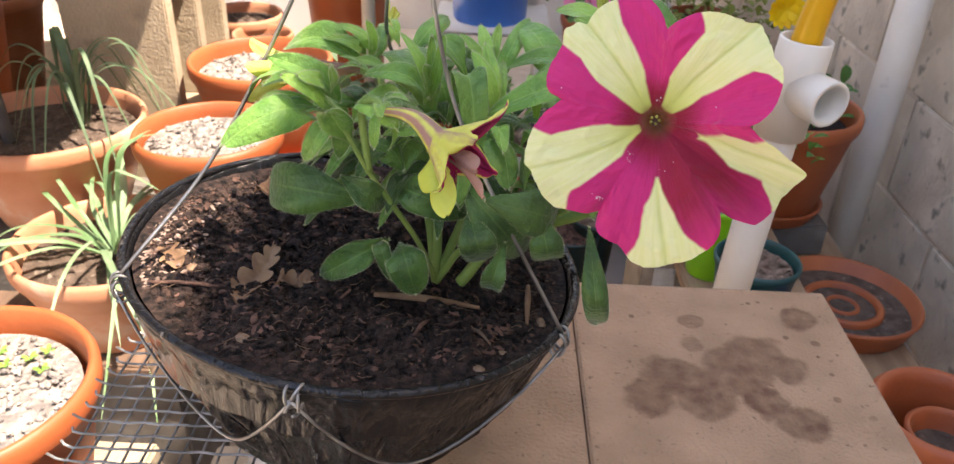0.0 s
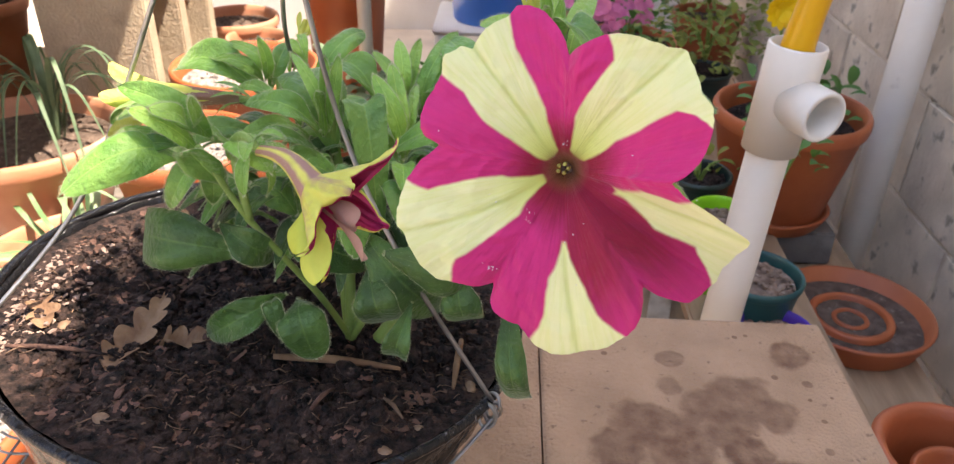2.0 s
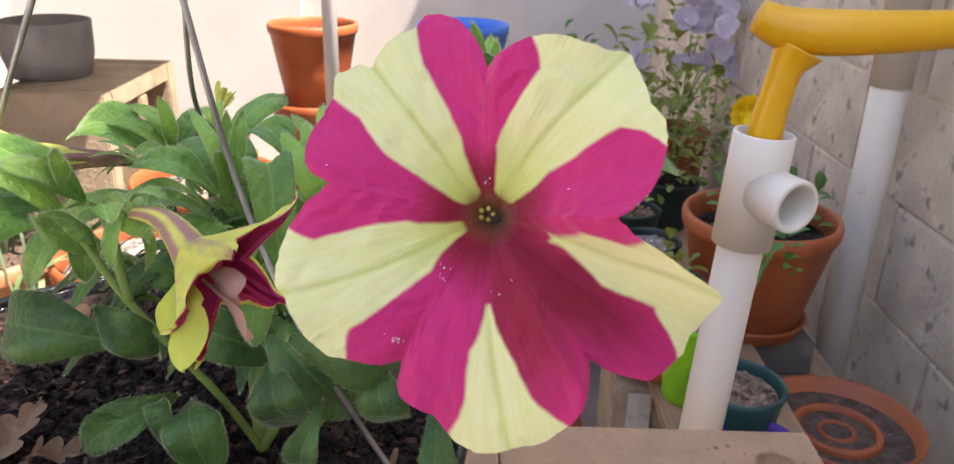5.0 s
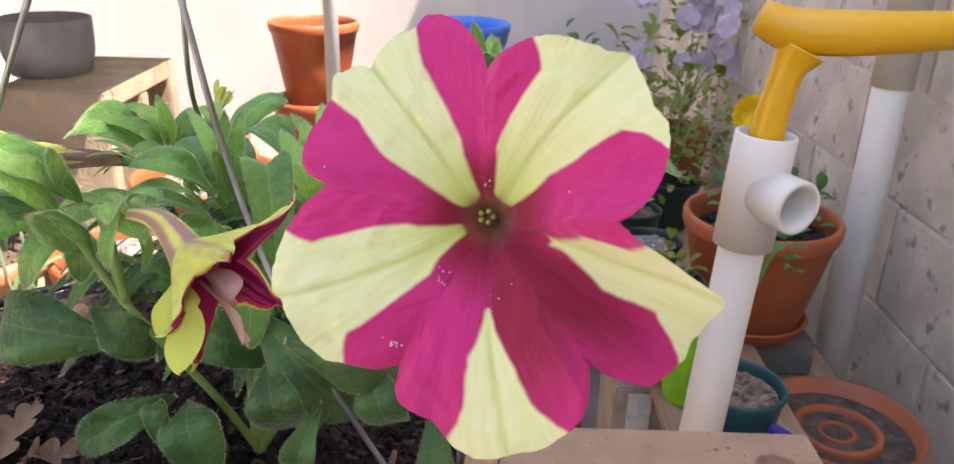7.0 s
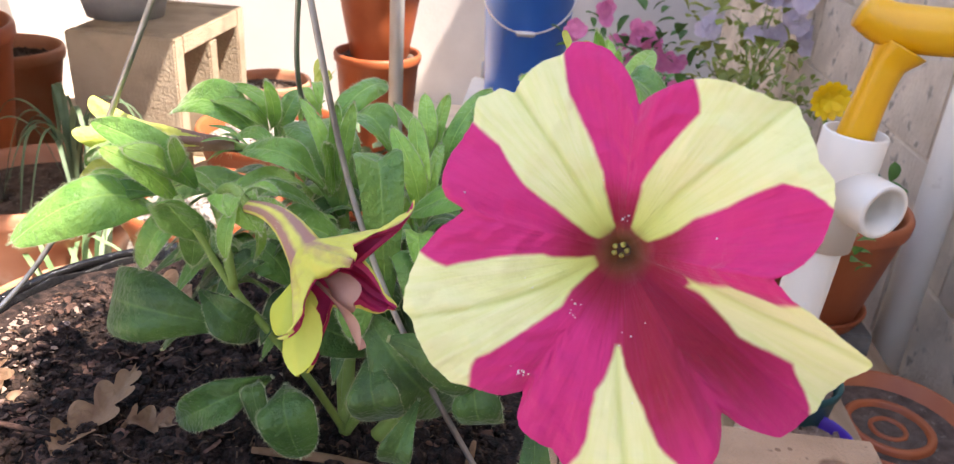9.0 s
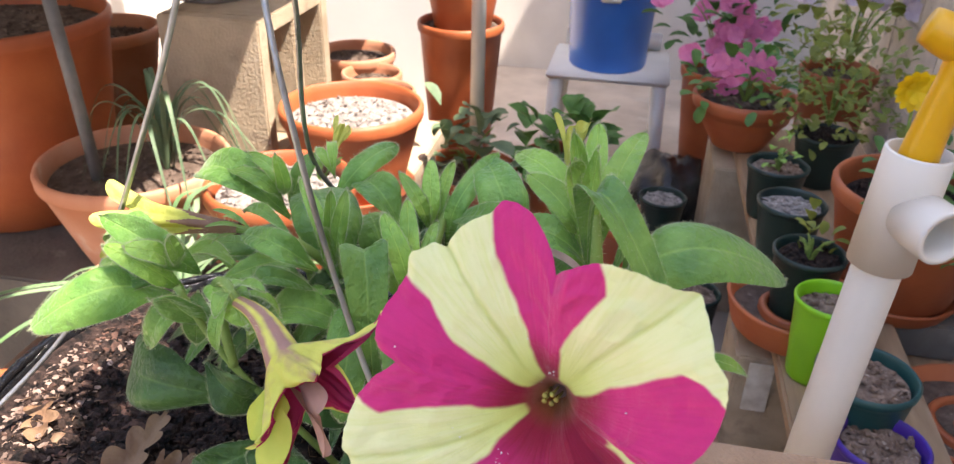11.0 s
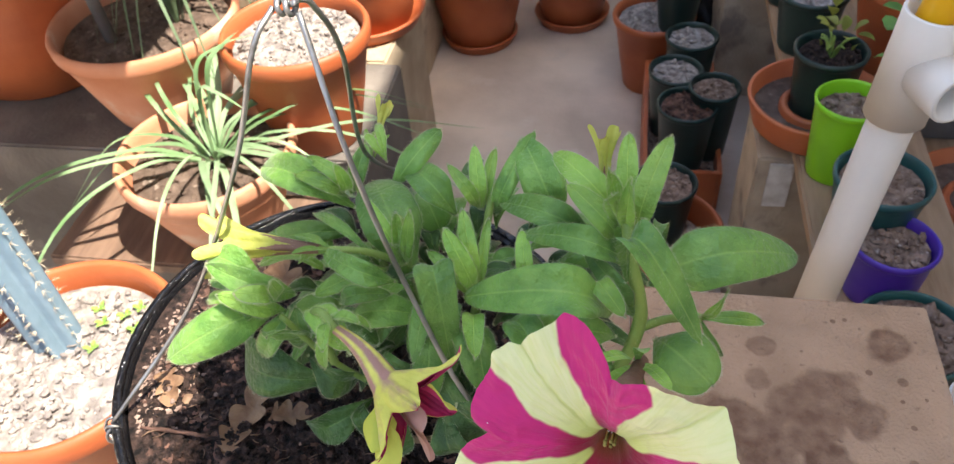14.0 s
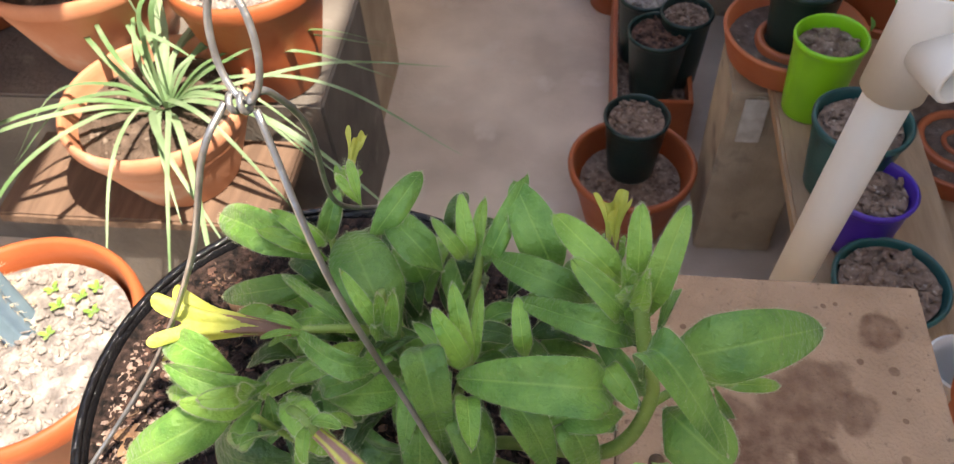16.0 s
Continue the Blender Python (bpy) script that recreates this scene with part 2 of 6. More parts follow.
def leaf_material(name, light, dark):
    """A soft hairy leaf: paler midrib and side veins by UV, mottled blade, light coming through."""
    m = bpy.data.materials.new(name)
    m.use_nodes = True
    n, l = m.node_tree.nodes, m.node_tree.links
    b = n["Principled BSDF"]

    def mth(op, a, c=0.0):
        k = n.new("ShaderNodeMath")
        k.operation = op
        for i, v in enumerate((a, c)):
            if isinstance(v, (int, float)):
                k.inputs[i].default_value = v
            else:
                l.new(v, k.inputs[i])
        return k.outputs[0]

    uv = n.new("ShaderNodeUVMap")
    sep = n.new("ShaderNodeSeparateXYZ")
    l.new(uv.outputs[0], sep.inputs[0])
    across = mth("ABSOLUTE", mth("SUBTRACT", sep.outputs[1], 0.5))
    mid = mth("SUBTRACT", 1.0, mth("MINIMUM", mth("MULTIPLY", across, 26.0), 1.0))
    side = mth("SUBTRACT", mth("MULTIPLY", sep.outputs[0], 6.0), mth("MULTIPLY", across, 5.0))
    saw = mth("ABSOLUTE", mth("SUBTRACT", mth("FRACT", side), 0.5))
    sv = mth("MULTIPLY", mth("SUBTRACT", 1.0, mth("MINIMUM", mth("MULTIPLY", saw, 8.0), 1.0)), 0.16)
    vein = mth("MAXIMUM", mid, sv)
    co = n.new("ShaderNodeTexCoord")
    ns = n.new("ShaderNodeTexNoise")
    ns.inputs["Scale"].default_value, ns.inputs["Detail"].default_value = 70, 6
    l.new(co.outputs["Object"], ns.inputs["Vector"])
    ramp = n.new("ShaderNodeValToRGB")
    ramp.color_ramp.elements[0].position, ramp.color_ramp.elements[1].position = 0.35, 0.68
    ramp.color_ramp.elements[0].color, ramp.color_ramp.elements[1].color = (*dark, 1), (*light, 1)
    l.new(ns.outputs["Fac"], ramp.inputs[0])
    mix = n.new("ShaderNodeMix")
    mix.data_type = "RGBA"
    mix.inputs[7].default_value = (light[0] * 1.6, light[1] * 1.35, light[2] * 1.6, 1)
    l.new(mth("MULTIPLY", vein, 0.45), mix.inputs[0])
    l.new(ramp.outputs[0], mix.inputs[6])
    info = n.new("ShaderNodeObjectInfo")
    hsv = n.new("ShaderNodeHueSaturation")
    mr = n.new("ShaderNodeMapRange")
    mr.inputs[3].default_value, mr.inputs[4].default_value = 0.80, 1.25
    l.new(info.outputs["Random"], mr.inputs[0])
    l.new(mr.outputs[0], hsv.inputs["Value"])
    l.new(mix.outputs[2], hsv.inputs["Color"])
    l.new(hsv.outputs[0], b.inputs["Base Color"])
    b.inputs["Roughness"].default_value = 0.42
    b.inputs["Sheen Weight"].default_value = 0.24
    b.inputs["Sheen Roughness"].default_value = 0.35
    fine = n.new("ShaderNodeTexNoise")
    fine.inputs["Scale"].default_value, fine.inputs["Detail"].default_value = 420, 4
    l.new(co.outputs["Object"], fine.inputs["Vector"])
    h = mth("ADD", mth("MULTIPLY", fine.outputs["Fac"], 0.75), mth("ADD", mth("MULTIPLY", ns.outputs["Fac"], 0.7), mth("MULTIPLY", vein, -0.10)))
    bp = n.new("ShaderNodeBump")
    bp.inputs["Strength"].default_value, bp.inputs["Distance"].default_value = 1.0, 0.0017
    l.new(h, bp.inputs["Height"])
    l.new(bp.outputs[0], b.inputs["Normal"])
    tr = n.new("ShaderNodeBsdfTranslucent")
    l.new(hsv.outputs[0], tr.inputs[0])
    ms = n.new("ShaderNodeMixShader")
    ms.inputs[0].default_value = 0.19
    l.new(b.outputs[0], ms.inputs[1])
    l.new(tr.outputs[0], ms.inputs[2])
    l.new(ms.outputs[0], n["Material Output"].inputs[0])
    return m


LEAF = leaf_material("petunia_leaf", (0.205, 0.400, 0.080), (0.092, 0.235, 0.042))
YOUNG = leaf_material("young_petunia_leaf", (0.285, 0.50, 0.088), (0.165, 0.345, 0.052))
# old leaves, with the shade low in the plant put into their green
OLD_SHADED = leaf_material("old_shaded_petunia_leaf", (0.080, 0.180, 0.036), (0.034, 0.092, 0.019))


def petal_material(name, stripe, field, heart, centre):
    """Petals: a star of two colours by the mesh's own 'star' and 'reach' layers, with fine radial veins."""
    m = bpy.data.materials.new(name)
    m.use_nodes = True
    n, l = m.node_tree.nodes, m.node_tree.links
    b = n["Principled BSDF"]
    star = n.new("ShaderNodeAttribute")
    star.attribute_name = "star"
    reach = n.new("ShaderNodeAttribute")
    reach.attribute_name = "reach"
    turn = n.new("ShaderNodeAttribute")
    turn.attribute_name = "turn"
    line = n.new("ShaderNodeAttribute")
    line.attribute_name = "vein"
    core = n.new("ShaderNodeAttribute")
    core.attribute_name = "heart"
    co = n.new("ShaderNodeTexCoord")

    def noise_of(scale, detail, vec=None):
        k = n.new("ShaderNodeTexNoise")
        k.inputs["Scale"].default_value, k.inputs["Detail"].default_value = scale, detail
        l.new(vec or co.outputs["Object"], k.inputs["Vector"])
        return k.outputs["Fac"]

    def mth(op, a, c=0.0):
        k = n.new("ShaderNodeMath")
        k.operation = op
        for i, v in enumerate((a, c)):
            if isinstance(v, (int, float)):
                k.inputs[i].default_value = v
            else:
                l.new(v, k.inputs[i])
        return k.outputs[0]

    def mixed(fac, a, c):
        k = n.new("ShaderNodeMix")
        k.data_type = "RGBA"
        l.new(fac, k.inputs[0])
        for i, v in ((6, a), (7, c)):
            if isinstance(v, tuple):
                k.inputs[i].default_value = (*v, 1)
            else:
                l.new(v, k.inputs[i])
        return k.outputs[2]

    def ramp(fac, lo, hi):
        k = n.new("ShaderNodeMapRange")
        k.interpolation_type = "SMOOTHSTEP"
        l.new(fac, k.inputs[0])
        k.inputs[1].default_value, k.inputs[2].default_value = lo, hi
        return k.outputs[0]

    comb = n.new("ShaderNodeCombineXYZ")
    l.new(mth("MULTIPLY", turn.outputs["Fac"], 85.0), comb.inputs[0])
    l.new(mth("MULTIPLY", reach.outputs["Fac"], 3.0), comb.inputs[1])
    radial = noise_of(1.0, 5, comb.outputs[0])
    fine = noise_of(160, 6)
    edge = mth("ADD", star.outputs["Fac"], mth("MULTIPLY", mth("SUBTRACT", noise_of(110, 4), 0.5), 0.10))
    isstripe = ramp(edge, -0.035, 0.035)
    pale = mixed(ramp(radial, 0.35, 0.7), stripe, tuple(c * f for c, f in zip(stripe, (0.93, 0.96, 0.80))))
    pale = mixed(ramp(mth("SUBTRACT", 1.0, reach.outputs["Fac"]), 0.45, 0.95), pale, (stripe[0] * 0.78, stripe[1] * 0.88, stripe[2] * 0.40))
    deep = mixed(ramp(radial, 0.3, 0.72), field, tuple(c * 0.92 for c in field))
    pale = mixed(mth("MULTIPLY", line.outputs["Fac"], 0.55), pale, (stripe[0] * 0.62, stripe[1] * 0.70, stripe[2] * 0.30))
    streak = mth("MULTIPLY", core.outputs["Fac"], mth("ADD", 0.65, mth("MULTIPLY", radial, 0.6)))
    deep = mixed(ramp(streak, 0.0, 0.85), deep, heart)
    col = mixed(isstripe, deep, pale)
    col = mixed(ramp(mth("SUBTRACT", 1.0, reach.outputs["Fac"]), 0.84, 0.97), col, centre)
    l.new(col, b.inputs["Base Color"])
    b.inputs["Roughness"].default_value = 0.62
    b.inputs["Sheen Weight"].default_value = 0.2
    b.inputs["Specular IOR Level"].default_value = 0.3
    bp = n.new("ShaderNodeBump")
    bp.inputs["Strength"].default_value, bp.inputs["Distance"].default_value = 0.8, 0.0013
    l.new(mth("ADD", mth("MULTIPLY", radial, 0.35), mth("ADD", mth("MULTIPLY", fine, 0.75), mth("MULTIPLY", noise_of(520, 3), 0.25))), bp.inputs["Height"])
    l.new(bp.outputs[0], b.inputs["Normal"])
    tr = n.new("ShaderNodeBsdfTranslucent")
    l.new(col, tr.inputs[0])
    ms = n.new("ShaderNodeMixShader")
    ms.inputs[0].default_value = 0.28
    l.new(b.outputs[0], ms.inputs[1])
    l.new(tr.outputs[0], ms.inputs[2])
    l.new(ms.outputs[0], n["Material Output"].inputs[0])
    return m


def bud_material():
    """Yellow-green outer petals, dusky along the veins."""
    m = make("bud_petal", (0.62, 0.64, 0.15), 0.6, second=(0.46, 0.50, 0.09), scale=90, bump=0.5, bump_scale=260, spots=(0.42, 0.36, 0.10), spot_scale=90, spot_at=0.66, translucent=0.3)
    return m


ANTHER = make("olive_anther", (0.42, 0.40, 0.09), 0.6, second=(0.26, 0.20, 0.04), scale=400)
BUD = bud_material()
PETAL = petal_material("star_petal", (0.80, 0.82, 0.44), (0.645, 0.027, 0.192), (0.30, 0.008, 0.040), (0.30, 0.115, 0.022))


def board_material():
    """Brown fibreboard with round damp stains and dents of its own."""
    m = make("fibreboard", (0.47, 0.30, 0.185), 0.7, second=(0.37, 0.23, 0.138), scale=22, bump=0.7, bump_scale=380, spots=(0.22, 0.13, 0.08), spot_scale=190, spot_at=0.64)
    n, l = m.node_tree.nodes, m.node_tree.links
    b = n["Principled BSDF"]
    base = b.inputs["Base Color"].links[0].from_socket
    geo = n.new("ShaderNodeNewGeometry")
    wob = n.new("ShaderNodeTexNoise")
    wob.inputs["Scale"].default_value, wob.inputs["Detail"].default_value = 38, 6
    l.new(geo.outputs["Position"], wob.inputs["Vector"])
    total = None
    # damp spots: x, y, radius
    for x, y, r, k in ((0.188, 0.256, 0.0175, .95), (0.192, 0.226, 0.004, .8), (0.105, 0.247, 0.009, .7), (0.100, 0.220, 0.011, .7), (0.120, 0.203, 0.017, .9), (0.160, 0.197, 0.019, .85), (0.079, 0.184, 0.023, .9), (0.060, 0.160, 0.019, .9), (0.100, 0.166, 0.025, .95),
                       (0.137, 0.163, 0.019, 1.), (0.126, 0.184, 0.024, .9), (0.157, 0.142, 0.018, .95), (0.140, 0.189, 0.017, .85), (0.142, 0.208, 0.026, .8), (0.192, 0.192, 0.0022, 1.), (0.189, 0.211, 0.0016, 1.), (0.204, 0.214, 0.0016, .9), (0.155, 0.274, 0.002, .9), (0.163, 0.276, 0.002, .9), (0.187, 0.166, 0.003, .7), (0.172, 0.232, 0.0022, .8), (0.06, 0.25, 0.0025, .8), (0.205, 0.15, 0.003, .7)):
        d = n.new("ShaderNodeVectorMath")
        d.operation = "DISTANCE"
        l.new(geo.outputs["Position"], d.inputs[0])
        d.inputs[1].default_value = (x, y, 0.735)
        a = n.new("ShaderNodeMath")
        a.operation = "MULTIPLY_ADD"
        l.new(wob.outputs["Fac"], a.inputs[0])
        a.inputs[1].default_value = r * 1.55
        l.new(d.outputs["Value"], a.inputs[2])
        q = n.new("ShaderNodeMapRange")
        l.new(a.outputs[0], q.inputs[0])
        q.inputs[1].default_value, q.inputs[2].default_value, q.inputs[3].default_value, q.inputs[4].default_value = r * 1.55, r * 1.80, k, 0.0
        if total is None:
            total = q.outputs[0]
        else:
            mx = n.new("ShaderNodeMath")
            mx.operation = "MAXIMUM"
            l.new(total, mx.inputs[0])
            l.new(q.outputs[0], mx.inputs[1])
            total = mx.outputs[0]
    mix = n.new("ShaderNodeMix")
    mix.data_type = "RGBA"
    l.new(total, mix.inputs[0])
    l.new(base, mix.inputs[6])
    mix.inputs[7].default_value = (0.165, 0.078, 0.040, 1)
    blot = n.new("ShaderNodeTexNoise")
    blot.inputs["Scale"].default_value, blot.inputs["Detail"].default_value = 90, 7
    l.new(geo.outputs["Position"], blot.inputs["Vector"])
    br = n.new("ShaderNodeMapRange")
    l.new(blot.outputs["Fac"], br.inputs[0])
    br.inputs[1].default_value, br.inputs[2].default_value, br.inputs[3].default_value, br.inputs[4].default_value = 0.3, 0.65, 0.45, 1.0
    mm = n.new("ShaderNodeMath")
    mm.operation = "MULTIPLY"
    l.new(total, mm.inputs[0])
    l.new(br.outputs[0], mm.inputs[1])
    l.new(mm.outputs[0], mix.inputs[0])
    l.new(mix.outputs[2], b.inputs["Base Color"])
    return m


BOARD = board_material()


# ---- building helpers ----
def mesh_object(name, bm, material, smooth=True):
    me = bpy.data.meshes.new(name)
    bm.normal_update()
    bm.to_mesh(me)
    bm.free()
    if smooth:
        me.polygons.foreach_set("use_smooth", [True] * len(me.polygons))
    me.materials.append(material)
    return new(name, me)


def part(name, bm, material, parent, label="", smooth=True):
    ob = mesh_object(name, bm, material, smooth)
    ob.parent = parent
    if label:
        tagged(ob, label)
    return ob


def empty(name, at, label, category, group="", kind=""):
    ob = new(name)
    ob.location = at
    ob.empty_display_size = 0.02
    return tagged(ob, label, category, group, kind)


def lathe(bm, profile, seg=48, centre=(0, 0, 0), wobble=0.0, seed=0):
    """Turns a profile of (radius, height) round the z axis."""
    c = Vector(centre)
    rings = []
    for r, z in profile:
        ring = []
        for i in range(seg):
            a = 2 * math.pi * i / seg
            k = 1 + wobble * math.sin(3 * a + seed) * 0.5 + wobble * math.sin(5 * a + 2.3 * seed) * 0.5
            ring.append(bm.verts.new(c + Vector((r * k * math.cos(a), r * k * math.sin(a), z))))
        rings.append(ring)
    for a, b in zip(rings, rings[1:]):
        for i in range(seg):
            bm.faces.new((a[i], a[(i + 1) % seg], b[(i + 1) % seg], b[i]))
    return rings


def cap(bm, ring, flip=False):
    bm.faces.new(ring[::-1] if flip else ring)


def tube(bm, points, radius, seg=8, taper=1.0):
    """A round rod along a line of points."""
    pts = [Vector(p) for p in points]
    rings = []
    side = None
    for i, p in enumerate(pts):
        d = (pts[min(i + 1, len(pts) - 1)] - pts[max(i - 1, 0)]).normalized()
        if side is None:
            side = d.orthogonal().normalized()
        side = (side - d * side.dot(d)).normalized()
        up = d.cross(side)
        f = i / max(1, len(pts) - 1)
        r = (radius(f) if callable(radius) else radius * (1 + (taper - 1) * f))
        rings.append([bm.verts.new(p + r * (side * math.cos(2 * math.pi * k / seg) + up * math.sin(2 * math.pi * k / seg))) for k in range(seg)])
    for a, b in zip(rings, rings[1:]):
        for k in range(seg):
            bm.faces.new((a[k], a[(k + 1) % seg], b[(k + 1) % seg], b[k]))
    cap(bm, rings[0], True)
    cap(bm, rings[-1])
    return rings


def curve_points(ctrl, n=24):
    """Points on a smooth line through the control points."""
    P = [Vector(p) for p in ctrl]
    P = [2 * P[0] - P[1]] + P + [2 * P[-1] - P[-2]]
    out = []
    m = len(P) - 3
    for s in range(m):
        for k in range(n if s == m - 1 else n):
            t = k / n
            a, b, c, d = P[s:s + 4]
            out.append(0.5 * (2 * b + (c - a) * t + (2 * a - 5 * b + 4 * c - d) * t * t + (3 * b - a - 3 * c + d) * t ** 3))
    out.append(P[-2])
    return out


def box(bm, lo, hi, bevel=0.0, rough=0.0, cuts=0):
    made = bmesh.ops.create_cube(bm, size=1.0)["verts"]
    lo, hi = Vector(lo), Vector(hi)
    for v in made:
        v.co = Vector(((lo[i] + hi[i]) / 2 + v.co[i] * (hi[i] - lo[i])) for i in range(3))
    if bevel:
        edges = {e for v in made for e in v.link_edges}
        out = bmesh.ops.bevel(bm, geom=list(edges), offset=bevel, segments=2, affect="EDGES")
        made = list({v for f in out["faces"] for v in f.verts} | {v for v in made if v.is_valid})
    if cuts:
        edges = {e for v in made if v.is_valid for e in v.link_edges}
        bmesh.ops.subdivide_edges(bm, edges=list(edges), cuts=cuts, use_grid_fill=True)
    if rough:
        for v in bm.verts:
            v.co += rough * noise.noise_vector(v.co * 9)


def pebbles(bm, count, inside, size, seed, flat=0.7):
    """Many small uneven stones; inside(rng) gives a place."""
    rng = random.Random(seed)
    ico = bmesh.new()
    bmesh.ops.create_icosphere(ico, subdivisions=1, radius=1.0)
    base = [v.co.copy() for v in ico.verts]
    faces = [[v.index for v in f.verts] for f in ico.faces]
    ico.free()
    verts, polys = [], []
    for _ in range(count):
        p = Vector(inside(rng))
        s = size * rng.uniform(0.45, 1.3)
        turn = Euler((rng.uniform(-.5, .5), rng.uniform(-.5, .5), rng.uniform(0, 6.3))).to_matrix()
        st = Vector((rng.uniform(.8, 1.5), rng.uniform(.6, 1.0), flat * rng.uniform(.6, 1.1)))
        k = len(verts)
        for b in base:
            q = Vector((b.x * st.x, b.y * st.y, b.z * st.z)) * s * rng.uniform(.85, 1.15)
            verts.append(p + turn @ q)
        polys += [[k + i for i in f] for f in faces]
    vs = [bm.verts.new(v) for v in verts]
    for f in polys:
        bm.faces.new([vs[i] for i in f])


def disc(bm, r, z, bumps, seed, rings=10, seg=36, centre=(0, 0, 0)):
    c = Vector(centre)
    rows = []
    for i in range(1, rings + 1):
        row = []
        for k in range(seg):
            a = 2 * math.pi * k / seg
            rr = r * i / rings
            p = Vector((rr * math.cos(a), rr * math.sin(a), z))
            fall = 1.0 if i < rings else 0.0
            p.z += fall * bumps * (noise.noise(p * 40 + Vector((seed, 0, 0))) + 0.6 * noise.noise(p * 110 + Vector((0, seed, 0))))
            row.append(bm.verts.new(c + p))
        rows.append(row)
    mid = bm.verts.new(c + Vector((0, 0, z + bumps * 0.3)))
    for k in range(seg):
        bm.faces.new((mid, rows[0][k], rows[0][(k + 1) % seg]))
    for a, b in zip(rows, rows[1:]):
        for k in range(seg):
            bm.faces.new((a[k], b[k], b[(k + 1) % seg], a[(k + 1) % seg]))


# ---- setting: ground, walls ----
def slab(name, lo, hi, material, label, bevel=0.0, kind="structure", category="", rough=0.0, cuts=0):
    bm = bmesh.new()
    box(bm, lo, hi, bevel, rough, cuts)
    ob = mesh_object(name, bm, material, smooth=False)
    return tagged(ob, label, category or name.split("_")[0], kind=kind)


WX, WY = 0.735, 3.4
slab("floor", (-2.2, -2.4, -0.1), (1.2, 3.8, 0.0), CONCRETE, "worn grey concrete walkway floor with pale scuffs", category="floor")
slab("wall_west", (-2.3, -2.4, 0), (-2.1, WY, 1.9), PALEWALL, "pale rendered courtyard wall behind the pots", category="wall")
slab("wall_south", (-2.1, -2.4, 0), (WX, -2.25, 1.6), PALEWALL, "pale rendered wall closing the courtyard", category="wall")
slab("wall_north", (-2.3, WY, 0), (WX + .2, WY + .2, 2.2), PALEWALL, "pale grey rendered back wall", category="wall")

# added slab, out of view, that keeps sun off the far-left pots
slab("awning", (-2.09, 0.0, 1.36), (-0.365, 2.3, 1.39), DIMWALL, "unseen flat slab added overhead to shade the row of large pots", category="roof")

# blocks of the side wall, laid in courses with recessed mortar
wall_east = slab("wall_east", (WX + 0.0045, -2.4, 0), (WX + 0.25, WY, 2.872), WALL, "grey concrete block wall with rough mortar joints", category="wall")


def wall_blocks():
    bm = bmesh.new()
    box(bm, (0, -0.1945, -0.0945), (0.02, 0.1945, 0.0945), 0.003)
    first = mesh_object("block", bm, WALL, smooth=False)
    meshes = [first.data]
    scene.collection.objects.unlink(first)
    bpy.data.objects.remove(first)
    rng = random.Random(5)
    for row in range(9):
        for col in range(9):
            ob = new("block", meshes[0])
            ob.location = (WX - 0.0005 + rng.uniform(-.0012, .0012), -0.2 + 0.394 * col + (0.197 if row % 2 else 0), 0.095 + 0.194 * row)
            ob.parent = wall_east


# ---- pots ----
def pot_profile(r, h, rb, wall, lip, lip_out):
    """A flower pot: foot, flared side, rolled lip, inner side."""
    return [(rb * 0.6, 0.0), (rb * 0.96, 0.0), (rb, 0.004), (rb + (r - lip_out - rb) * 0.5, (h - lip) * 0.5), (r - lip_out, h - lip - 0.002), (r - lip_out * 0.3, h - lip + 0.002), (r, h - lip * 0.75),
            (r + 0.001, h - lip * 0.25), (r - wall * 0.25, h - 0.001), (r - wall * 0.6, h), (r - wall, h - 0.003), (r - wall - 0.002, h - lip * 0.6), (r - wall - lip_out * 0.6, h - lip - 0.02), (rb * 0.9, 0.012)]


def pot(name, at, r, h, material, label, category="plant pot", fill=GRAVEL, fill_name="gravel", level=0.03, rb=None, lip=0.03, lip_out=0.007, wall=0.009, stones=320, size=0.0042, group="", seed=1, tilt=(0, 0)):
    thing = empty(name, at, label, category, group)
    thing.rotation_euler = (radians(tilt[0]), radians(tilt[1]), seed * 1.7)
    rb = rb or r * 0.66
    bm = bmesh.new()
    rings = lathe(bm, pot_profile(r, h, rb, wall, lip, lip_out), 56, wobble=0.006, seed=seed)
    cap(bm, rings[0], True)
    cap(bm, rings[-1])
    part("body", bm, material, thing)
    if fill:
        zf = h - level
        inner = r - wall - lip_out * 0.5 - 0.003 - (r - rb) * max(0, level - 0.02) / h
        bm = bmesh.new()
        disc(bm, inner, zf, 0.006, seed, rings=12, seg=40)
        if stones:
            def place(rng):
                a, q = rng.uniform(0, 6.283), math.sqrt(rng.random()) * inner * 0.95
                return (q * math.cos(a), q * math.sin(a), zf + rng.uniform(-0.001, 0.004))
            pebbles(bm, stones, place, size, seed)
        tagged(part(fill_name, bm, fill, thing, smooth=False), kind="stuff")
    return thing


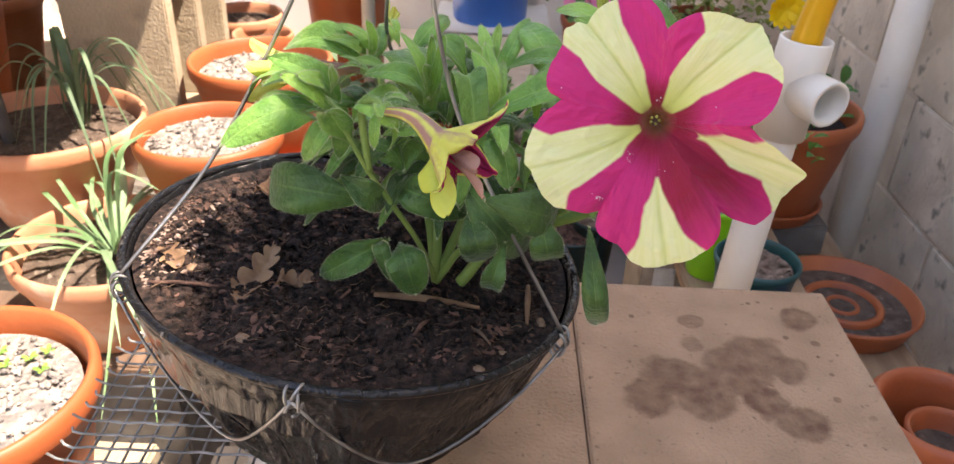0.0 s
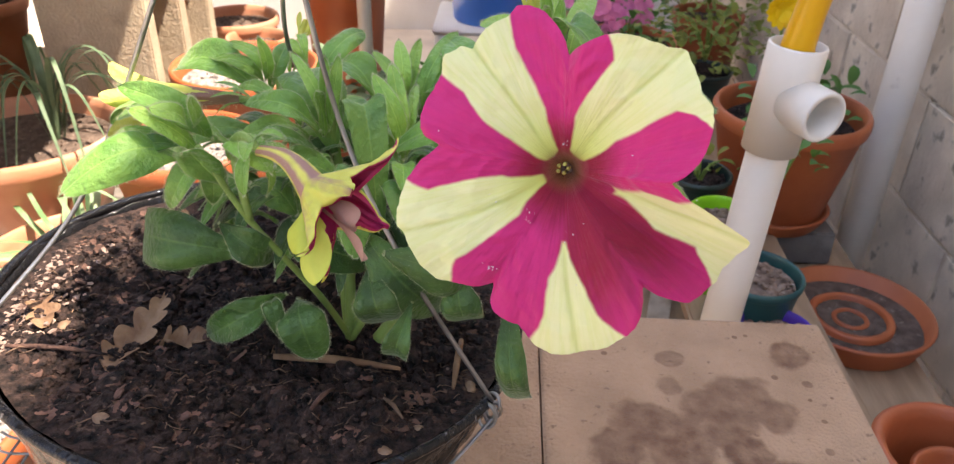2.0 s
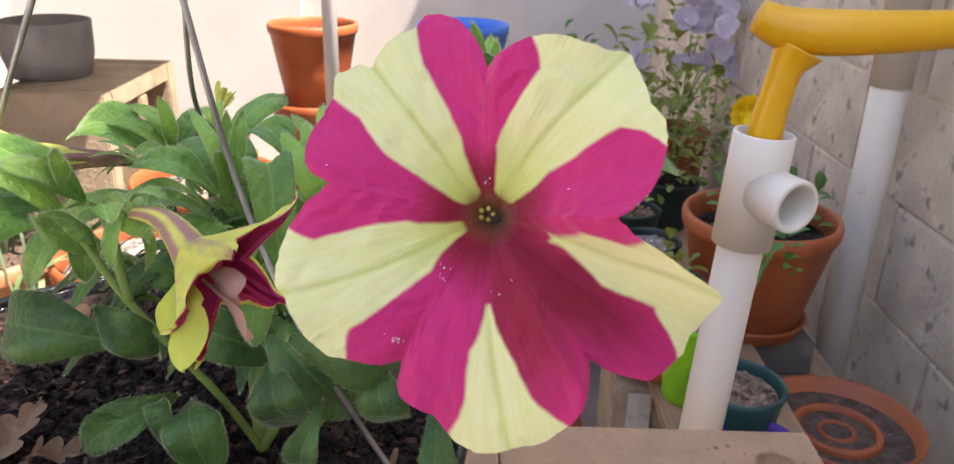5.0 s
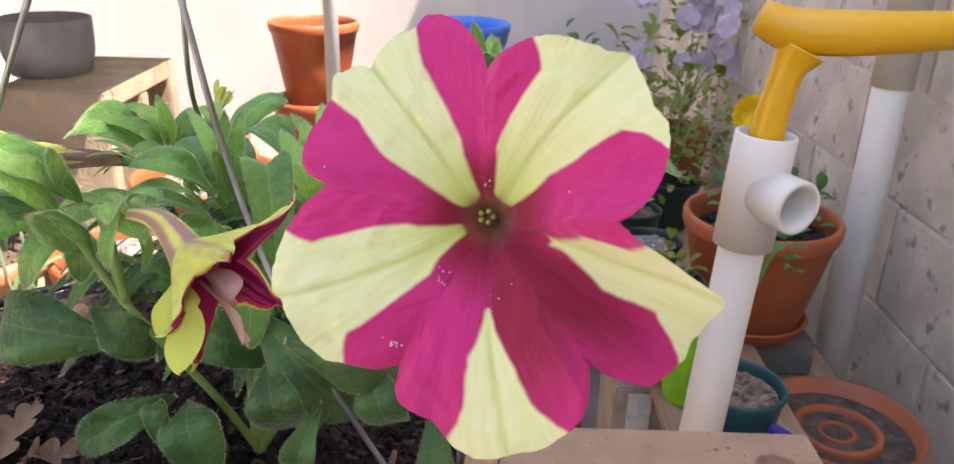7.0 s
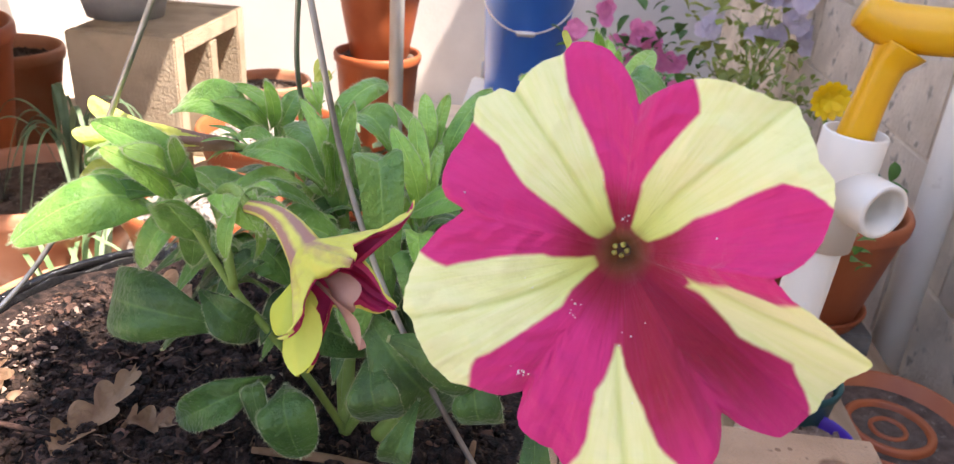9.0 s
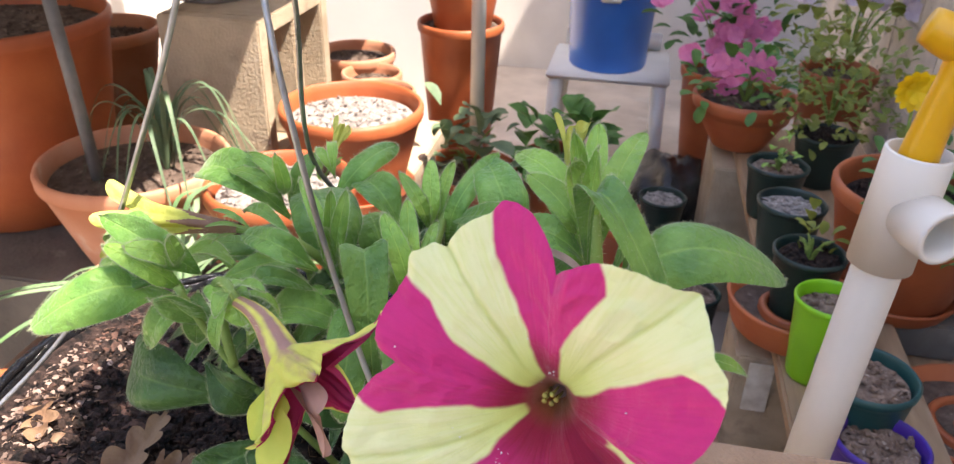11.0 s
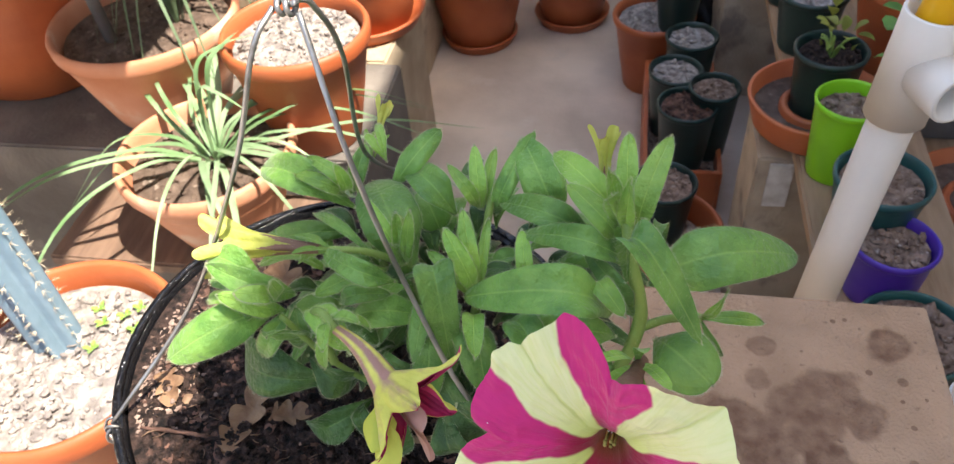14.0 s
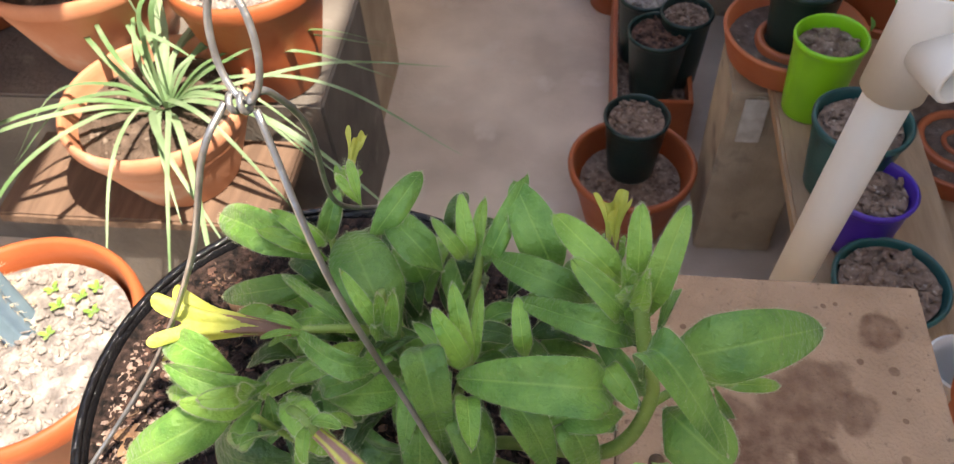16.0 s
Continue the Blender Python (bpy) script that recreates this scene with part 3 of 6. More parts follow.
def saucer(at, r, h, material, label, group="", ring=0.0, fill=None, seed=1):
    thing = empty("saucer", at, label, "saucer", group)
    thing.rotation_euler = (0, 0, seed)
    bm = bmesh.new()
    prof = [(r * 0.55, 0), (r * 0.86, 0), (r * 0.88, 0.003), (r * 0.985, h - 0.006), (r, h - 0.002), (r - 0.002, h), (r - 0.007, h - 0.001), (r * 0.87, 0.007), (r * 0.5, 0.006)]
    rings = lathe(bm, prof, 56, wobble=0.005, seed=seed)
    cap(bm, rings[0], True)
    cap(bm, rings[-1])
    dish_part = part("dish", bm, material, thing)
    if fill:
        bm = bmesh.new()
        disc(bm, r * 0.90, h * 0.42, 0.0015, seed, rings=12, seg=40)
        tagged(part("residue", bm, fill, thing, "dark dried soil residue"), kind="stuff")
    if ring:
        bm = bmesh.new()
        lathe(bm, [(ring - 0.004, 0.004), (ring - 0.003, h * 0.62), (ring + 0.004, h * 0.66), (ring + 0.008, h * 0.58), (ring + 0.009, 0.004)], 48)
        part("raised_ring", bm, material, dish_part)
        bm = bmesh.new()
        lathe(bm, [(ring * 0.36, 0.004), (ring * 0.38, h * 0.50), (ring * 0.46, h * 0.52), (ring * 0.5, h * 0.45), (ring * 0.52, 0.004)], 36)
        part("raised_ring", bm, material, dish_part)
    return thing


def strap_leaf(bm, path, width, fold=0.25):
    """A long narrow blade along a line, folded down the middle."""
    pts = curve_points(path, 8)
    n = len(pts)
    rows = []
    for i, p in enumerate(pts):
        d = (pts[min(i + 1, n - 1)] - pts[max(i - 1, 0)]).normalized()
        s = d.cross(Vector((0, 0, 1)))
        s = s.normalized() if s.length > 1e-3 else Vector((1, 0, 0))
        up = s.cross(d)
        f = i / (n - 1)
        w = width * 0.5 * min(1.0, 0.55 + f * 2) * (1 - f ** 3) + 0.0003
        rows.append((bm.verts.new(p - s * w + up * w * fold), bm.verts.new(p), bm.verts.new(p + s * w + up * w * fold)))
    for a, b in zip(rows, rows[1:]):
        bm.faces.new((a[0], a[1], b[1], b[0]))
        bm.faces.new((a[1], a[2], b[2], b[1]))


def strap_plant(at, count, reach, height, width, material, label, seed, droop=1.0, upright=0, aim=None):
    plant = empty("strap_leaved_plant", at, label, "plant")
    rng = random.Random(seed)
    for i in range(count):
        a = rng.uniform(0, 6.283) if aim is None else aim + rng.uniform(-1.2, 1.2)
        L, H = reach * rng.uniform(0.55, 1.15), height * rng.uniform(0.6, 1.2)
        if i < upright:
            L, H = reach * 0.35, height * 2.6
        o = Vector((math.cos(a), math.sin(a), 0))
        base = o * rng.uniform(0.0, 0.012)
        end = o * L + Vector((0, 0, (H * 0.9 if i < upright else H * (0.35 - droop * rng.uniform(0.3, 1.3)))))
        bm = bmesh.new()
        side = Vector((-o.y, o.x, 0)) * L * rng.uniform(-0.3, 0.3)
        strap_leaf(bm, [base, base + o * L * 0.22 + Vector((0, 0, H * 0.85)), base + o * L * 0.58 + side * 0.5 + Vector((0, 0, H * 0.88 if i >= upright else H * 0.95)), end + side * 1.4], width * rng.uniform(0.7, 1.2))
        part("blade", bm, material, plant)
    return plant


def blade_leaf(bm, base, tip, width, side=None, curl=0.0, cup=0.2, wave=0.0, seed=0, n=10, m=6, arch=0.12, uvs=True, droop=0.0, quilt=0.0, point=0.0, roll=0.0):
    """A broad leaf from base to tip: blunt oval blade, folded midrib, arched along its length, its tip turned down."""
    base, tip = Vector(base), Vector(tip)
    d = tip - base
    L = d.length
    d.normalize()
    s = Vector(side) if side else d.cross(Vector((0, 0, 1)))
    s = (s - d * s.dot(d))
    s = s.normalized() if s.length > 1e-4 else d.orthogonal().normalized()
    up = s.cross(d).normalized()
    lower = -up if up.z >= 0 else up
    layer = bm.loops.layers.uv.verify() if uvs else None
    rows, uv = [], {}
    for i in range(n + 1):
        t = 1 - (1 - i / n) ** 1.45
        c = base + d * L * (t - curl * 0.25 * t ** 3 - droop * 0.18 * t ** 5) + up * L * (arch * math.sin(math.pi * t) - curl * t * t * t) + lower * L * droop * t ** 4
        half = width * 0.5 * max(0.0, 1 - abs(2 * t ** 1.22 - 1) ** 2.5) ** 0.5 * (0.30 + 0.70 * min(1, t / 0.42) ** 1.2) + 0.05 * width * (1 - t)
        half = half * (1 - point) + point * width * (0.5 * max(0.0, math.sin(math.pi * t ** 0.82)) ** 0.85 + 0.05 * (1 - t))
        half = max(half, 0.0003)
        twist = 0.22 * math.sin(seed * 3.7) * t
        row = []
        for k in range(m + 1):
            v = 2 * k / m - 1
            w = wave * L * math.sin(8 * t + 2.2 * v + seed) * abs(v) + quilt * width * math.cos(6.2832 * (7 * t - 2.5 * abs(v))) * (1 - abs(v)) * min(1, abs(v) * 4)
            p = c + s * half * v * (1 - abs(cup) * 0.25 * abs(v)) + up * (cup * half * (abs(v) ** 1.4) - roll * half * v ** 4 + w + twist * half * v)
            vert = bm.verts.new(p)
            uv[vert] = (t, k / m)
            row.append(vert)
        rows.append(row)
    for a, b in zip(rows, rows[1:]):
        for k in range(m):
            f = bm.faces.new((a[k], a[k + 1], b[k + 1], b[k]))
            if layer:
                for lp in f.loops:
                    lp[layer].uv = uv[lp.vert]
    return rows


def foliage(bm, count, centre, spread, size, seed, flat=0.8, uvs=False):
    """Many small leaves round a centre, thinner towards the outside."""
    rng = random.Random(seed)
    c = Vector(centre)
    for _ in range(count):
        o = Vector((rng.gauss(0, 1), rng.gauss(0, 1), rng.gauss(0, flat))) * 0.5
        if o.length > 0.95:
            o = o.normalized() * rng.uniform(0.4, 0.95)
        p = c + Vector((o.x * spread[0], o.y * spread[1], o.z * spread[2]))
        d = (o + Vector((rng.uniform(-1, 1), rng.uniform(-1, 1), rng.uniform(-.4, .7)))).normalized()
        s = size * rng.uniform(0.6, 1.3)
        blade_leaf(bm, p, p + d * s, s * rng.uniform(0.5, 0.8), cup=0.3, n=4, m=2, arch=0.1, uvs=uvs)


def blossom(bm, at, facing, r, petals=5):
    """A small flower of a few rounded petals."""
    f = Vector(facing).normalized()
    u = f.orthogonal().normalized()
    w = f.cross(u)
    for k in range(petals):
        a = 2 * math.pi * k / petals
        d = (u * math.cos(a) + w * math.sin(a)) + f * 0.25
        blade_leaf(bm, at, Vector(at) + d * r, r * 1.05, side=f.cross(d), cup=0.15, n=4, m=2, arch=0.05, uvs=False)


# ---- bench: fibreboard sheets, wire mesh, frame ----
for lo, hi in (((-0.135, -0.25), (0.0145, 0.296)), ((0.0157, -0.25), (0.2205, 0.294))):
    bm = bmesh.new()
    box(bm, (lo[0], lo[1], 0.717), (hi[0], hi[1], 0.735), 0.0015)
    tagged(mesh_object("fibreboard_sheet", bm, BOARD, smooth=False), "brown fibreboard sheet with damp round stains on the bench", "board", "bench boards")

bench = empty("bench_frame", (0, 0, 0), "rough timber frame carrying the boards and mesh", "bench")
for lo, hi in (((-0.31, 0.225, 0.672), (0.2, 0.262, 0.716)), ((-0.31, -0.24, 0.672), (0.2, -0.2, 0.716)), ((0.14, -0.2, 0.672), (0.18, 0.225, 0.716)), ((-0.135, -0.2, 0.672), (-0.10, 0.225, 0.716))):
    bm = bmesh.new()
    box(bm, lo, hi, 0.002)
    part("rail", bm, WOOD, bench, smooth=False)
for x, y in ((-0.12, 0.23), (0.15, 0.23), (-0.12, -0.235), (0.15, -0.235)):
    bm = bmesh.new()
    box(bm, (x, y, 0.0), (x + 0.035, y + 0.03, 0.6715), 0.002)
    part("leg", bm, WOOD, bench, smooth=False)

wire_mesh = empty("wire_mesh_panel", (0, 0, 0), "galvanised woven wire mesh with curled cut ends", "mesh")
rng = random.Random(3)
for i in range(19):
    x = -0.292 + i * 0.0108
    bm = bmesh.new()
    tube(bm, [(x + 0.0004 * math.sin(k * 1.9 + i), -0.24 + k * 0.0245, 0.7375 + 0.0004 * math.sin(k * 1.3 + i)) for k in range(20)], 0.00085, 5)
    part("wire", bm, MESHWIRE, wire_mesh)
for k in range(44):
    y = -0.235 + k * 0.0108
    bm = bmesh.new()
    pts = [(-0.300 + 0.003 * math.sin(2.1 * k), y + 0.002, 0.742), (-0.297, y, 0.7405)] + [(-0.292 + j * 0.0108, y + 0.0003 * math.sin(j * 2.2 + k), 0.7388 - 0.0005 * math.cos(j * math.pi + k * math.pi)) for j in range(19)]
    tube(bm, pts, 0.00085, 5)
    part("wire", bm, MESHWIRE, wire_mesh)

# ---- hanging basket ----
BC, BR = Vector((-0.1200, 0.1110, 0.8710)), 0.1165
TILT_X, TILT_Y = math.atan(-0.056), math.atan(0.12)
BASKET = Matrix.Translation(BC) @ Euler((TILT_X, TILT_Y, 0)).to_matrix().to_4x4() @ Matrix.Diagonal((1, 1.035, 1, 1))
basket = new("hanging_basket")
basket.matrix_world = BASKET
tagged(basket, "round hanging basket lined with scuffed black plastic film", "hanging basket")


def basket_shell():
    bm = bmesh.new()
    seg = 480
    rough = [(0.024, -0.130), (0.040, -0.126), (0.057, -0.108), (0.075, -0.080), (0.0905, -0.050), (0.1040, -0.024), (0.1130, -0.006), (0.1160, 0.001), (0.1148, 0.0035), (0.1122, 0.002), (0.1102, -0.006), (0.106, -0.03)]
    prof = []
    for j, (a, b) in enumerate(zip(rough, rough[1:])):
        steps = 7 if 1 <= j < 6 else 1
        prof += [(a[0] + (b[0] - a[0]) * q / steps, a[1] + (b[1] - a[1]) * q / steps) for q in range(steps)]
    prof.append(rough[-1])
    outer = prof.index(rough[7])
    rings = lathe(bm, prof, seg)
    for j, ring in enumerate(rings):
        for i, v in enumerate(ring):
            a = 2 * math.pi * i / seg
            z = v.co.z
            if z < -0.002 and j < outer:
                f = min(1, -z / 0.04)
                g = min(1, -z / 0.012)
                lean = a + 2.2 * z * math.sin(3 * a + 1)
                crease = noise.noise(Vector((math.cos(a) * 6, math.sin(a) * 6, z * 12))) * 0.006 * f
                crease += (0.5 - abs(noise.noise(Vector((math.cos(lean) * 15, math.sin(lean) * 15, z * 10))))) * 0.006 * f
                crease += (0.3 - abs(noise.noise(Vector((math.cos(lean) * 34, math.sin(lean) * 34, z * 16))))) * 0.0034 * g
                crease += (0.3 - abs(noise.noise(Vector((math.cos(lean) * 75, math.sin(lean) * 75, z * 24 + 5))))) * 0.0014 * g
                v.co += Vector((math.cos(a), math.sin(a), 0)) * crease
            else:
                v.co.z += 0.0012 * math.sin(9 * a) + 0.0008 * math.sin(23 * a)
    cap(bm, rings[0], True)
    return bm


lining = part("plastic_lining", basket_shell(), FILM, basket, "creased glossy black film")
bm = bmesh.new()
tube(bm, [(0.1150 * math.cos(a), 0.1150 * math.sin(a), 0.003) for a in [2 * math.pi * i / 90 for i in range(91)]], 0.0022, 8)
part("rim_wire", bm, FILM, lining)


def rim(deg, out=0.0, up=0.0):
    a = radians(deg)
    return BASKET @ Vector(((BR + out) * math.cos(a), (BR + out) * math.sin(a), up))


def basket_wires():
    """Thin wire tied in loops below the rim, in swags between the knots."""
    knots = [-27, -94, -150, -215, 88, 20]
    for a, b in ((-27, -94), (-94, -150)):
        bm = bmesh.new()
        pts = []
        for k in range(17):
            f = k / 16
            ang = a + (b - a) * f
            sag = -0.062 * math.sin(math.pi * f) ** 0.9
            skin = np.interp(-sag, (0, 0.024, 0.050, 0.08), (0.1165, 0.1070, 0.0945, 0.079)) - BR
            pts.append(BASKET.inverted() @ rim(ang, skin + 0.0035, sag))
        tube(bm, pts, 0.0008, 6)
        part("tie_wire", bm, WIRE, basket)
    for a in knots[:3]:
        bm = bmesh.new()
        turns = [BASKET.inverted() @ (rim(a + 1.5 * math.sin(k * 0.225), 0.0036 * math.cos(k * 0.35), 0.001 - 0.00008 * k + 0.0050 * math.sin(k * 0.35))) for k in range(70)]
        tube(bm, turns, 0.00075, 6)
        part("knot", bm, WIRE, basket, "twisted wire knot")


basket_wires()

hanger = empty("wire_hanger", (0, 0, 0), "grey steel wire hanger twisted into a loop", "hanger")
TW = Vector((-0.101, 0.088, 1.080))
for ctrl in ([rim(-150, 0.0, 0.004), (-0.1804, 0.0850, 0.9366), (-0.1300, 0.0768, 1.0240), (-0.1110, 0.0788, 1.0700), TW + Vector((-0.004, 0, 0.000))],
             [rim(-27, 0.0, 0.004), (-0.0490, 0.0507, 0.9339), (-0.0704, 0.0646, 0.9774), (-0.0830, 0.0675, 1.0373), TW + Vector((0.004, -0.001, -0.001))],
             [rim(88, -0.002, 0.004), (-0.1011, 0.1806, 0.9312), (-0.1070, 0.1379, 0.9838), (-0.0952, 0.1082, 1.0511), (-0.0957, 0.0955, 1.0763), TW + Vector((0.003, 0.003, 0.001))]):
    bm = bmesh.new()
    tube(bm, curve_points(ctrl, 12), 0.00098, 8)
    part("wire_leg", bm, WIRE, hanger)
bm = bmesh.new()
tube(bm, [TW + Vector((-0.003 + 0.00026 * k, 0.0021 * math.cos(k * 0.6), 0.0021 * math.sin(k * 0.6))) for k in range(26)], 0.0009, 8)
twist = part("twist", bm, WIRE, hanger)
bm = bmesh.new()
tube(bm, [TW + Vector((0.0062 * math.sin(a) + 0.0015, -0.002 * math.sin(a) + 0.004 * (1 - math.cos(a)), 0.0145 - 0.0135 * math.cos(a))) for a in [2 * math.pi * k / 40 for k in range(41)]], 0.00095, 8)
part("loop", bm, WIRE, twist)


def basket_soil():
    bm = bmesh.new()
    seg, rings = 200, 75
    rows = []

    def height(x, y):
        p = Vector((x, y, 0))
        inner = 1 - 0.8 * min(1, max(0, (math.hypot(x, y) - 0.085) / 0.022))
        return 0.0015 * (1 - inner) + inner * (0.010 * noise.noise(p * 18) + 0.006 * noise.noise(p * 45 + Vector((3, 1, 0))) + 0.0060 * abs(noise.noise(p * 105)) + 0.0034 * noise.noise(p * 260)
                + 0.0045 * math.exp(-((x - 0.03) ** 2 + (y + 0.0) ** 2) / 0.003))
    for i in range(rings + 1):
        r = 0.1105 * i / rings
        row = []
        for k in range(seg if i else 1):
            a = 2 * math.pi * k / seg
            x, y = r * math.cos(a), r * math.sin(a)
            row.append(bm.verts.new((x, y, -0.003 + height(x, y) + 0.0015 * (i / rings) ** 8)))
        rows.append(row)
    for k in range(seg):
        bm.faces.new((rows[0][0], rows[1][k], rows[1][(k + 1) % seg]))
    for a, b in zip(rows[1:], rows[2:]):
        for k in range(seg):
            bm.faces.new((a[k], b[k], b[(k + 1) % seg], a[(k + 1) % seg]))
    return bm, height


soil_bm, soil_height = basket_soil()
soil = mesh_object("potting_soil", soil_bm, SOIL)
soil.matrix_world = BASKET
tagged(soil, "dark crumbly moist compost filling the basket", "soil", kind="stuff")


def on_soil(x, y, up=0.0):
    """A place on the compost, from basket coordinates."""
    return BASKET @ Vector((x, y, -0.003 + soil_height(x, y) + up))


def soil_bits(name, count, size, material, label, seed, flat, rmax=0.106, arc=(0.0, 6.283), rmin=0.0):
    bm = bmesh.new()

    def place(r):
        a, q = r.uniform(*arc), rmin + math.sqrt(r.random()) * (rmax - rmin)
        x, y = q * math.cos(a), q * math.sin(a)
        return (x, y, -0.003 + soil_height(x, y) + 0.0006)
    pebbles(bm, count, place, size, seed, flat)
    ob = mesh_object(name, bm, material, smooth=False)
    ob.matrix_world = BASKET
    tagged(ob, label, "soil", kind="stuff")


soil_bits("soil_lumps", 620, 0.0027, SOIL, "larger dark lumps of compost", 10, 0.6)
soil_bits("soil_crumbs", 15000, 0.0012, SOIL, "dark crumbs of loose compost", 11, 0.8)
soil_bits("soil_clods", 260, 0.0044, SOIL, "crumbly dark clods of compost", 13, 0.75, 0.100)
# the sun patch on the left edge, laid out in pale dry crumbs
soil_bits("dry_crumbs", 330, 0.0017, PALEBARK, "dry crumbs of bark and crust, coloured pale as the sunlit patch at the basket edge", 14, 0.4, 0.107, (2.90, 3.75), 0.076)
soil_bits("pale_chips", 45, 0.0017, PALEBARK, "pale dry bark flakes scattered on the compost", 15, 0.25)
soil_bits("bark_chips", 1000, 0.0026, BARK, "reddish brown bark chips in the compost", 12, 0.28)


def soil_fibres(count, seed):
    rng = random.Random(seed)
    bm = bmesh.new()
    for _ in range(count):
        a, q = rng.uniform(0, 6.283), math.sqrt(rng.random()) * 0.102
        x, y, t = q * math.cos(a), q * math.sin(a), rng.uniform(0, 6.283)
        L = rng.uniform(0.003, 0.011)
        pts = []
        for k in range(4):
            px, py = x + L * (k / 3 - 0.5) * math.cos(t + 0.3 * k), y + L * (k / 3 - 0.5) * math.sin(t + 0.3 * k)
            pts.append((px, py, -0.003 + soil_height(px, py) + 0.0015 + 0.0016 * math.sin(k * 1.1 + t)))
        tube(bm, pts, rng.uniform(0.00016, 0.00042), 4, 0.6)
    ob = mesh_object("root_fibres", bm, FIBRE)
    ob.matrix_world = BASKET
    tagged(ob, "pale thin root fibres in the compost", "fibre", kind="stuff")


soil_fibres(520, 4)


# ---- petunia ----
plant = empty("petunia_plant", (-0.085, 0.09, 0.88), "bushy green petunia with hairy leaves growing in the basket", "plant")
PLANT_INV = Matrix.Translation((0.085, -0.09, -0.88))


def grow(name, bm, material, label=""):
    bm.transform(PLANT_INV)
    return part(name, bm, material, plant, label)


LEAVES = [0]


def hairs(bm):
    """Short pale hairs along a blade's edge and standing on its face."""
    rng = random.Random(LEAVES[0])
    bm.normal_update()
    mid = sum((v.co for v in bm.verts), Vector()) / len(bm.verts)
    pairs = [(e.verts[0].co.copy(), e.verts[1].co.copy(), e.verts[0].normal.copy()) for e in bm.edges if e.is_boundary]
    stand = [(f.calc_center_median(), f.normal.copy()) for f in bm.faces]
    for a, b, nrm in pairs:
        for _ in range(20):
            p = a.lerp(b, rng.random())
            out = ((p - mid).normalized() + nrm * rng.uniform(-0.7, 0.9) + Vector((rng.uniform(-.4, .4), rng.uniform(-.4, .4), rng.uniform(-.4, .4)))).normalized()
            q = p + out * rng.uniform(0.0005, 0.0015)
            w = (b - a).normalized() * 0.000032
            f = bm.faces.new([bm.verts.new(p - w), bm.verts.new(p + w), bm.verts.new(q)])
            f.material_index = 1
    for p, nrm in stand:
        for _ in range(2):
            w = Vector((rng.uniform(-1, 1), rng.uniform(-1, 1), rng.uniform(-1, 1)))
            o = p + w * 0.0007
            q = o + (nrm * rng.choice((-1, 1)) + w * 0.5).normalized() * rng.uniform(0.0004, 0.0010)
            f = bm.faces.new([bm.verts.new(o - w * 0.00003), bm.verts.new(o + w * 0.00003), bm.verts.new(q)])
            f.material_index = 1


def stem_hairs(bm, points, radius, per=9, length=0.0016):
    rng = random.Random(len(points))
    faces = []
    for a, b in zip(points, points[1:]):
        d = (b - a)
        if d.length < 1e-6:
            continue
        u = d.orthogonal().normalized()
        w = d.normalized().cross(u)
        for _ in range(per):
            t = rng.uniform(0, 6.283)
            o = u * math.cos(t) + w * math.sin(t)
            p = a.lerp(b, rng.random()) + o * radius * 0.95
            s = d.normalized() * 0.00006
            f = bm.faces.new([bm.verts.new(p - s), bm.verts.new(p + s), bm.verts.new(p + o * length * rng.uniform(.5, 1.1))])
            f.material_index = 1


def leaf(base, tip, width, side, arch=0.12, curl=0.1, material=None):
    LEAVES[0] += 1
    k = LEAVES[0]
    young = material is YOUNG
    bm = bmesh.new()
    blade_leaf(bm, base, tip, width * (0.98 if young else 0.93), side=side, curl=curl * 0.6, cup=(0.25 if young else 0.42) + (0.2 if young else 0.38) * math.sin(k * 2.3), wave=0.030 + 0.018 * math.sin(k * 1.3), seed=k, n=20, m=12,
               arch=arch * (1.5 + 0.5 * math.sin(k * 0.9)), droop=(0.18 if young else 0.34) + 0.18 * math.sin(k * 1.7), quilt=0.022, point=(0.0 if young else 0.14 + 0.12 * math.sin(k * 3.1)), roll=(0.15 if young else 0.42))
    hairs(bm)
    ob = grow("leaf", bm, material or LEAF)
    ob.data.materials.append(HAIR)


leaf((-0.13, 0.071, 0.972), (-0.158, 0.078, 0.985), 0.0147, (0.35, 0.89, 0.28), .10, .1)
leaf((-0.127, 0.065, 0.965), (-0.153, 0.035, 0.976), 0.0168, (-0.53, 0.66, 0.54), .10, .15)
leaf((-0.12, 0.064, 0.968), (-0.13, 0.048, 0.955), 0.0106, (-0.88, 0.18, 0.45), .1, .2)
leaf((-0.126, 0.061, 0.972), (-0.143, 0.051, 0.975), 0.0083, (-0.36, 0.77, 0.52), .1, .1)
leaf((-0.128, 0.061, 0.975), (-0.152, 0.059, 0.978), 0.0055, (-0.02, 0.9, 0.43), .1, .1, YOUNG)
leaf((-0.126, 0.063, 0.975), (-0.147, 0.063, 0.985), 0.0095, (0.17, 0.92, 0.36), .15, .1)
leaf((-0.122, 0.06, 0.978), (-0.129, 0.052, 0.99), 0.0065, (-0.17, 0.86, 0.48), .15, .1, YOUNG)
leaf((-0.121, 0.061, 0.978), (-0.122, 0.058, 0.993), 0.0050, (0.47, 0.86, 0.2), .15, .1, YOUNG)
